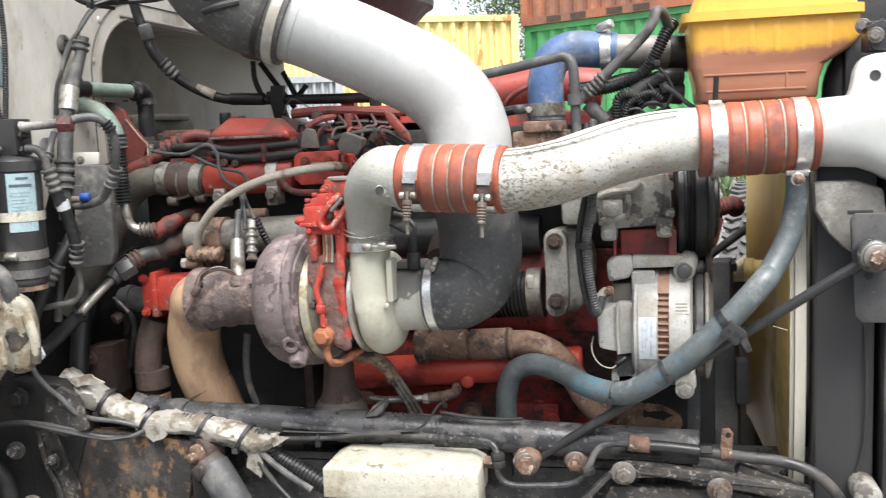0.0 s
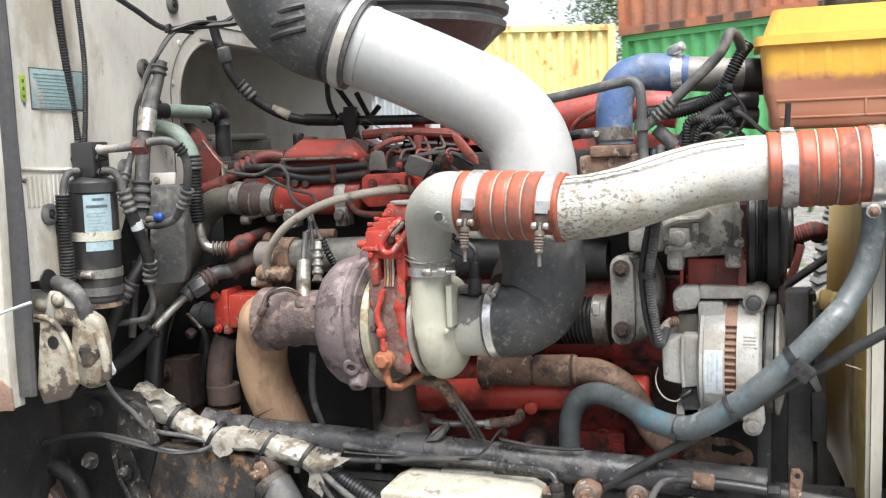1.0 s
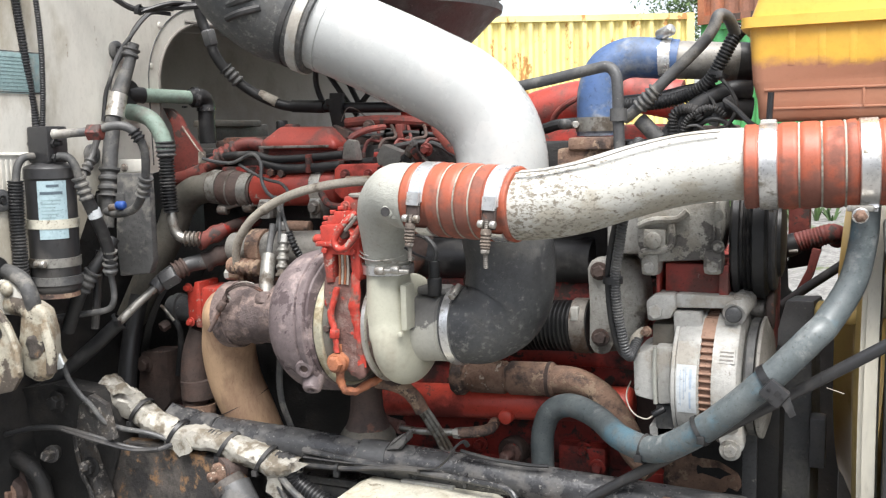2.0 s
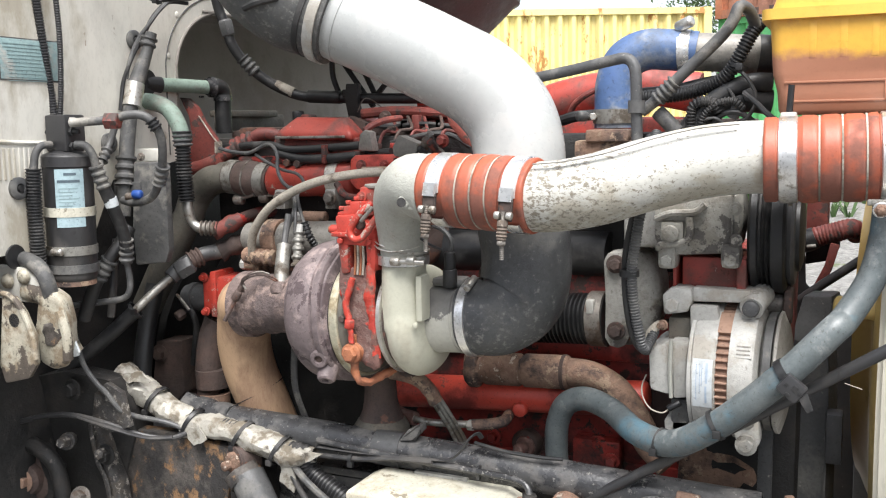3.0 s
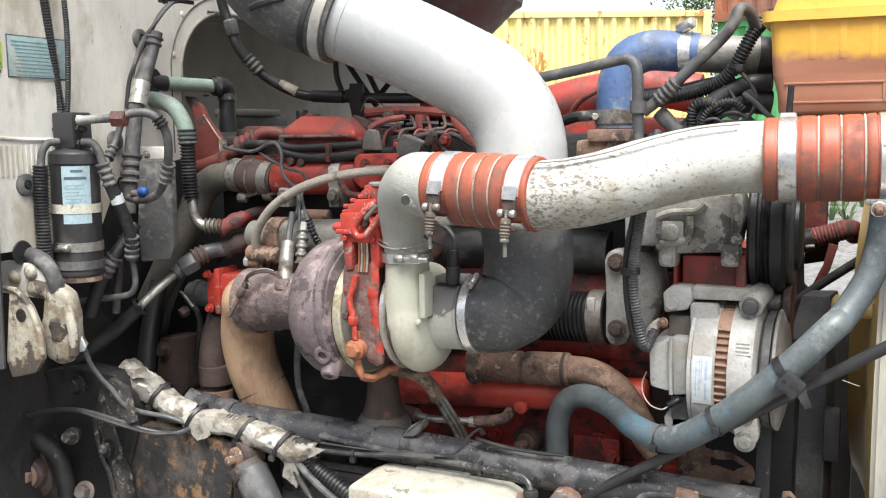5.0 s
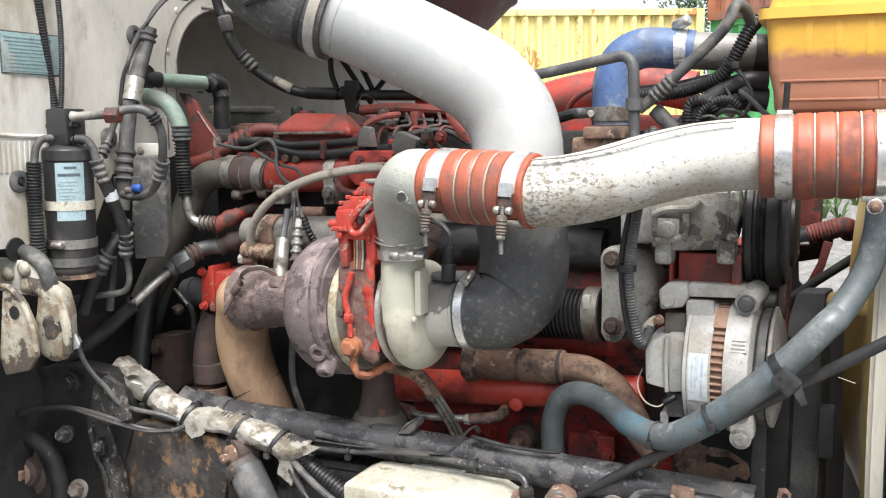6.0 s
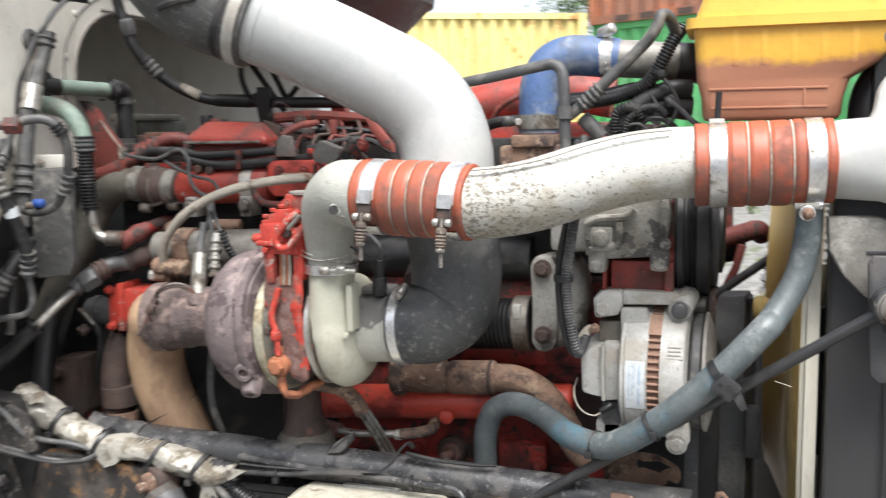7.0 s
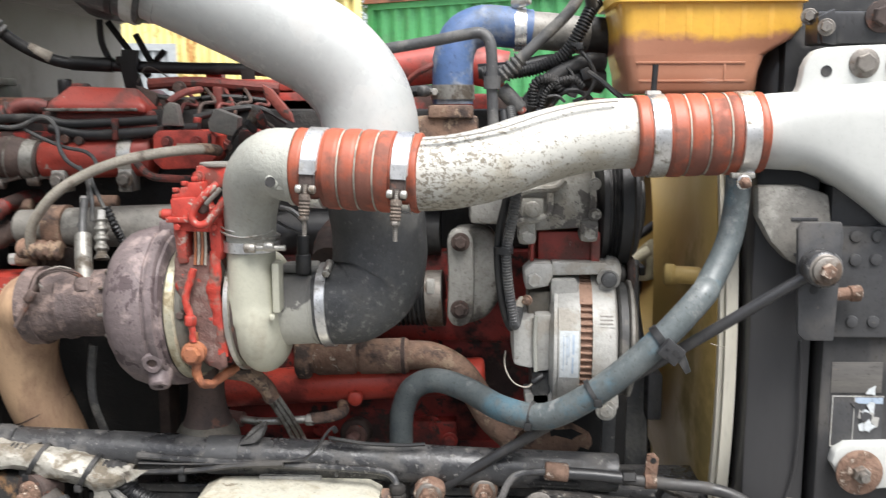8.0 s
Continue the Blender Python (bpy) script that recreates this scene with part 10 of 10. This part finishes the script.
    part("upper_hose", sweep([(-0.975, 1.562, 1.146), (-0.962, 1.585, 1.167), (-0.938, 1.615, 1.184), (-0.912, 1.650, 1.189), (-0.893, 1.680, 1.203)], 0.0145, 14, 6), "dusty", t)
    part("red_union", crumple(sweep([(-0.920, 1.640, 1.186), (-0.902, 1.655, 1.196), (-0.881, 1.675, 1.207)], 0.0175, 14, 5, rib=(0.026, 0.003)), 0.003, 60), "rustdark", t, "grimy rust red pipe union")
    part("hex_union", drum(Vector((-0.966, 1.572, 1.156)), (0.75, 0.5, 0.5), 0.032, 0.019, 0.003, 6), "dusty", t)
    part("crimp", sweep([(-0.954, 1.594, 1.173), (-0.940, 1.611, 1.182)], 0.0175, 14, 4, rib=(0.009, 0.003)), "rustdark", t)
    tie(t, (-1.007, 1.500, 1.094), (1, 0.7, 0.9), 0.0165, 0.006)
    t = thing("breather_hose", (-1.069, 1.580, 0.912), "dark rubber breather hose going down behind the sleeve", "hose")
    part("hose", sweep([(-1.079, 1.640, 1.116), (-1.084, 1.620, 1.050), (-1.083, 1.600, 0.986), (-1.080, 1.580, 0.900)], 0.0185, 14, 6), "rubber", t)
    t = thing("down_pipe", (-0.947, 1.640, 0.886), "dark rusty down pipe behind the exhaust elbow", "pipe")
    part("pipe", sweep([(-0.946, 1.660, 1.052), (-0.962, 1.655, 1.007), (-0.967, 1.650, 0.950), (-0.963, 1.650, 0.870), (-0.966, 1.650, 0.776)], 0.026, 18, 6), "rustdark", t)
    part("collar", sweep([(-0.959, 1.650, 0.953), (-0.958, 1.650, 0.917)], 0.033, 22, 3), "rustdark", t)
    part("lower_collar", sweep([(-0.956, 1.650, 0.905), (-0.956, 1.650, 0.871)], 0.030, 22, 3), "rust", t)
    t = thing("flat_strap", (-0.731, 1.600, 0.931), "dirty grey steel strap hanging beside the exhaust", "strap")
    part("strap", sweep([(-0.720, 1.580, 1.042), (-0.728, 1.585, 0.988), (-0.728, 1.590, 0.944), (-0.717, 1.600, 0.895)], 0.007, 8, 6, flat=0.5), "hosegrey", t)
    t = thing("hanging_clip", (-0.373, 1.420, 1.246), "rusty clamp bolts hanging under the silicone hose", "clip")
    part("wire", sweep([(-0.394, 1.420, 1.254), (-0.378, 1.420, 1.245), (-0.364, 1.430, 1.237)], 0.002, 6, 5), "rubber", t)


build_head_clutter()


def build_hinge():
    t = thing("cab_hinge", (-1.034, 1.250, 1.027), "chipped cream painted cab hinge with worn edges", "hinge")
    bm = prism([(-1.019, 1.225, 1.169), (-0.993, 1.225, 1.167), (-0.974, 1.225, 1.144), (-0.956, 1.225, 1.107), (-0.956, 1.225, 1.063), (-0.974, 1.225, 1.040), (-1.026, 1.225, 1.027), (-1.036, 1.225, 1.056)], (-0.006, 0.014, 0), 0.005)
    p = part("front_leaf", bm, "hinge", t)
    part("leaf_hole", lathe((-0.997, 1.226, 1.130), FRONT, [(0, 0), (0, 0.011), (0.001, 0.011), (0.001, 0)], 18), "frame", p)
    part("leaf_edge", sweep([(-1.032, 1.230, 1.171), (-0.995, 1.222, 1.168), (-0.973, 1.222, 1.144), (-0.960, 1.224, 1.107), (-0.957, 1.225, 1.072)], 0.0045, 10, 6), "hinge", p)
    bm = sweep([(-1.027, 1.285, 1.166), (-0.995, 1.285, 1.162), (-0.975, 1.285, 1.144), (-0.969, 1.288, 1.112)], 0.019, 18, 8)
    part("knuckle", bm, "hinge", t)
    bm = prism([(-0.992, 1.268, 1.164), (-0.960, 1.268, 1.173), (-0.940, 1.268, 1.158), (-0.930, 1.268, 1.118), (-0.931, 1.268, 1.081), (-0.943, 1.268, 1.050), (-0.972, 1.268, 1.040), (-0.995, 1.268, 1.053), (-1.002, 1.268, 1.108)], (-0.020, 0.040, 0), 0.014, segs=4)
    part("rear_leaf", crumple(bm, 0.003, 35), "hinge", t)
    part("grease", crumple(lathe((-0.966, 1.272, 1.104), (0.1, -1, 0), [(-0.01, 0), (-0.01, 0.024), (0.004, 0.021), (0.007, 0.012), (0.007, 0)], 20), 0.007, 55), "grime", t, "black grease and rubbed dirt")
    part("tie_tab", prism([(-0.955, 1.290, 1.098), (-0.948, 1.290, 1.099), (-0.935, 1.290, 1.070), (-0.938, 1.290, 1.064), (-0.951, 1.290, 1.060)], (0, 0.004, 0), 0.001), "labelwhite", t, "white plastic tab")
    part("leaf_rib", sweep([(-0.940, 1.262, 1.142), (-0.929, 1.262, 1.102), (-0.932, 1.264, 1.065)], 0.008, 10, 6), "hinge", t)
    for px in ((-1.055, 1.270, 1.182), (-1.019, 1.270, 1.191)):
        part("rivet", lathe(px, FRONT, [(0, 0), (0, 0.0125), (0.004, 0.0115), (0.008, 0.007), (0.009, 0)], 18), "hinge", t)
    bm = prism([(-1.091, 1.272, 1.205), (-1.017, 1.272, 1.204), (-0.989, 1.272, 1.178), (-1.022, 1.272, 1.148), (-1.097, 1.272, 1.153)], (0, 0.02, 0), 0.004)
    part("upper_plate", bm, "wall", t)
    h = thing("wall_drain_hose", (-1.007, 1.280, 1.203), "short grey rubber hose out of the cab wall", "hose")
    part("hose", sweep([(-1.071, 1.300, 1.215), (-1.027, 1.285, 1.215), (-0.990, 1.275, 1.205), (-0.974, 1.275, 1.178), (-0.978, 1.285, 1.140)], 0.0125, 16, 7), "hosegrey", h)
    part("hole_rim", lathe((-1.039, 1.274, 1.221), X, [(0, 0), (0, 0.02), (0.002, 0.019), (0.002, 0)], 20), "rubber", h)


build_hinge()


def build_foil():
    t = thing("foil_wrapped_harness", (-0.828, 1.500, 0.901), "wiring harness in a torn dirty foil sleeve tied with straps", "wiring harness")
    a = [(-1.048, 1.500, 0.960), (-1.001, 1.500, 0.951), (-0.958, 1.500, 0.928), (-0.911, 1.495, 0.909), (-0.868, 1.490, 0.899), (-0.799, 1.485, 0.902), (-0.746, 1.485, 0.888), (-0.695, 1.485, 0.876), (-0.650, 1.485, 0.876)]
    core = part("core", sweep(a + [(-0.634, 1.485, 0.844), (-0.577, 1.480, 0.814), (-0.499, 1.470, 0.772)], 0.015, 14, 6, rib=(0.007, 0.002)), "rubber", t)

    def sleeve(pts, r, seed, flat=0.8):
        bm = sweep(pts, r, 22, 10, flat=flat, hollow=True)
        for v in bm.verts:
            n1 = noise.noise_vector(Vector((v.co.x * 22, v.co.y * 40, v.co.z * 40)) + Vector((seed, 0, 0)))
            n2 = noise.noise_vector(v.co * 120 + Vector((0, seed, 0)))
            v.co += n1 * 0.0058 + n2 * 0.0026
        part("foil_sleeve", bm, "foil", t, sharp=22)

    sleeve([(*(-1.053, 1.500, 0.966), 0.034), (*(-1.017, 1.500, 0.950), 0.033), (*(-0.970, 1.498, 0.934), 0.024)], 0.03, 1.0)
    sleeve([(*(-0.973, 1.497, 0.933), 0.026), (*(-0.930, 1.495, 0.915), 0.025), (*(-0.890, 1.493, 0.903), 0.024)], 0.025, 2.0)
    sleeve([(*(-0.895, 1.490, 0.893), 0.026), (*(-0.838, 1.488, 0.900), 0.026), (*(-0.772, 1.485, 0.895), 0.024)], 0.025, 3.0)
    sleeve([(*(-0.778, 1.484, 0.894), 0.025), (*(-0.722, 1.484, 0.883), 0.027), (*(-0.666, 1.484, 0.870), 0.027), (*(-0.625, 1.486, 0.875), 0.012)], 0.026, 4.0)
    for px in ((-0.966, 1.497, 0.930), (-0.880, 1.490, 0.901), (-0.770, 1.485, 0.891), (-0.694, 1.484, 0.876)):
        tie(t, px, (1, 0, -0.55), 0.0275, 0.007, tail=(0, -1, -0.8))
    rnd = random.Random(5)
    for i, q in enumerate(([(-0.686, 1.462, 0.869), (-0.663, 1.462, 0.866), (-0.656, 1.466, 0.836), (-0.663, 1.468, 0.810), (-0.682, 1.464, 0.829)], [(-0.875, 1.462, 0.900), (-0.844, 1.460, 0.908), (-0.831, 1.458, 0.886), (-0.857, 1.458, 0.870), (-0.867, 1.460, 0.883)], [(-0.644, 1.468, 0.886), (-0.606, 1.470, 0.882), (-0.635, 1.466, 0.866)], [(-1.035, 1.475, 0.980), (-0.977, 1.475, 0.987), (-0.952, 1.470, 0.976), (-1.001, 1.468, 0.964)])):
        bm = prism(q, (0, 0.0025, 0), 0)
        bmesh.ops.subdivide_edges(bm, edges=bm.edges[:], cuts=4, use_grid_fill=True)
        crumple(bm, 0.006, 55, i * 3.0)
        part("torn_flap", bm, "foil", t)
    w = thing("loose_cables", (-1.010, 1.420, 0.950), "black loose cables running along the chassis", "cable")
    part("cable", sweep([(-1.043, 1.380, 1.099), (-1.045, 1.395, 1.055), (-1.038, 1.400, 1.014), (-1.017, 1.405, 0.982), (-0.995, 1.405, 0.966), (-0.974, 1.410, 0.939), (-0.957, 1.430, 0.922), (-0.921, 1.460, 0.907), (-0.879, 1.470, 0.894)], 0.0046, 10, 8), "dusty", w)
    part("cable", sweep([(-1.294, 1.370, 0.887), (-1.184, 1.375, 0.902), (-1.119, 1.380, 0.919), (-1.057, 1.385, 0.926), (-0.994, 1.400, 0.913), (-0.947, 1.430, 0.889), (-0.901, 1.450, 0.882), (-0.873, 1.470, 0.891)], 0.0048, 10, 8), "canister", w)
    part("cable", sweep([(-1.044, 1.385, 0.924), (-0.982, 1.400, 0.906), (-0.934, 1.430, 0.886), (-0.895, 1.450, 0.885)], 0.0052, 10, 8, flat=0.6), "canister", w)
    part("white_tip", sweep([(-1.046, 1.385, 1.060), (-1.041, 1.392, 1.041)], 0.010, 10, 3), "hinge", w)
    part("cable", sweep([(-0.678, 1.475, 0.856), (-0.659, 1.470, 0.831), (-0.634, 1.465, 0.802), (-0.600, 1.460, 0.769)], 0.005, 10, 6), "rubber", w)
    part("cable", sweep([(-0.668, 1.472, 0.864), (-0.638, 1.465, 0.840), (-0.603, 1.460, 0.818), (-0.564, 1.455, 0.797)], 0.006, 10, 6), "hosegrey", w)
    part("cable", sweep([(-0.624, 1.490, 0.888), (-0.546, 1.485, 0.890), (-0.460, 1.480, 0.895), (-0.389, 1.475, 0.901), (-0.363, 1.472, 0.915), (-0.345, 1.475, 0.940), (-0.337, 1.490, 0.945), (-0.334, 1.500, 0.935)], 0.004, 8, 8, flat=0.5), "canister", w)
    part("cable", sweep([(-0.633, 1.485, 0.876), (-0.543, 1.480, 0.881), (-0.480, 1.478, 0.890), (-0.407, 1.472, 0.896)], 0.0042, 8, 8), "canister", w)
    part("cable", sweep([(-0.344, 1.495, 0.928), (-0.292, 1.495, 0.920), (-0.238, 1.495, 0.918), (-0.204, 1.500, 0.918)], 0.003, 8, 6), "rubber", w)
    tie(w, (-0.556, 1.480, 0.880), X, 0.006, 0.006, tail=(0, -0.3, -1))
    # rusty stub and short pipe under the sleeve
    s = thing("spring_pin", (-0.785, 1.470, 0.849), "rusty spring pin with a washer", "pin")
    c = Vector((-0.769, 1.455, 0.854))
    part("washer", lathe(c + Y * 0.012, (-0.45, -1, -0.05), [(-0.03, 0), (-0.03, 0.025), (0.000, 0.026), (0.003, 0.024), (0.005, 0.027), (0.009, 0.027), (0.010, 0.024), (0.010, 0)], 28), "rustdark", s)
    part("nut", crumple(lathe(c + Y * 0.004, (-0.45, -1, -0.05), [(0, 0), (0, 0.019), (0.010, 0.018), (0.014, 0.014), (0.016, 0.010), (0.016, 0)], 20), 0.0006, 60), "boltrust", s)
    part("nipple", drum(c - Y * 0.008, (-0.5, -1, -0.1), 0.018, 0.0085, 0.003, 14), "boltrust", s)
    part("hanger", slab(c + Vector((-0.03, 0.02, -0.10)), c + Vector((0.03, 0.09, 0.04)), 0.008), "frame", s)
    p = thing("shock_absorber", (-0.737, 1.450, 0.822), "dusty dark shock absorber with a rusty top", "shock absorber")
    part("body", sweep([(-0.748, 1.460, 0.831), (-0.719, 1.450, 0.794), (-0.677, 1.440, 0.725)], 0.030, 20, 5), "dusty", p)
    part("rusty_top", crumple(sweep([(-0.761, 1.462, 0.837), (-0.747, 1.458, 0.822)], 0.031, 20, 3), 0.003, 60), "grime", p)


build_foil()
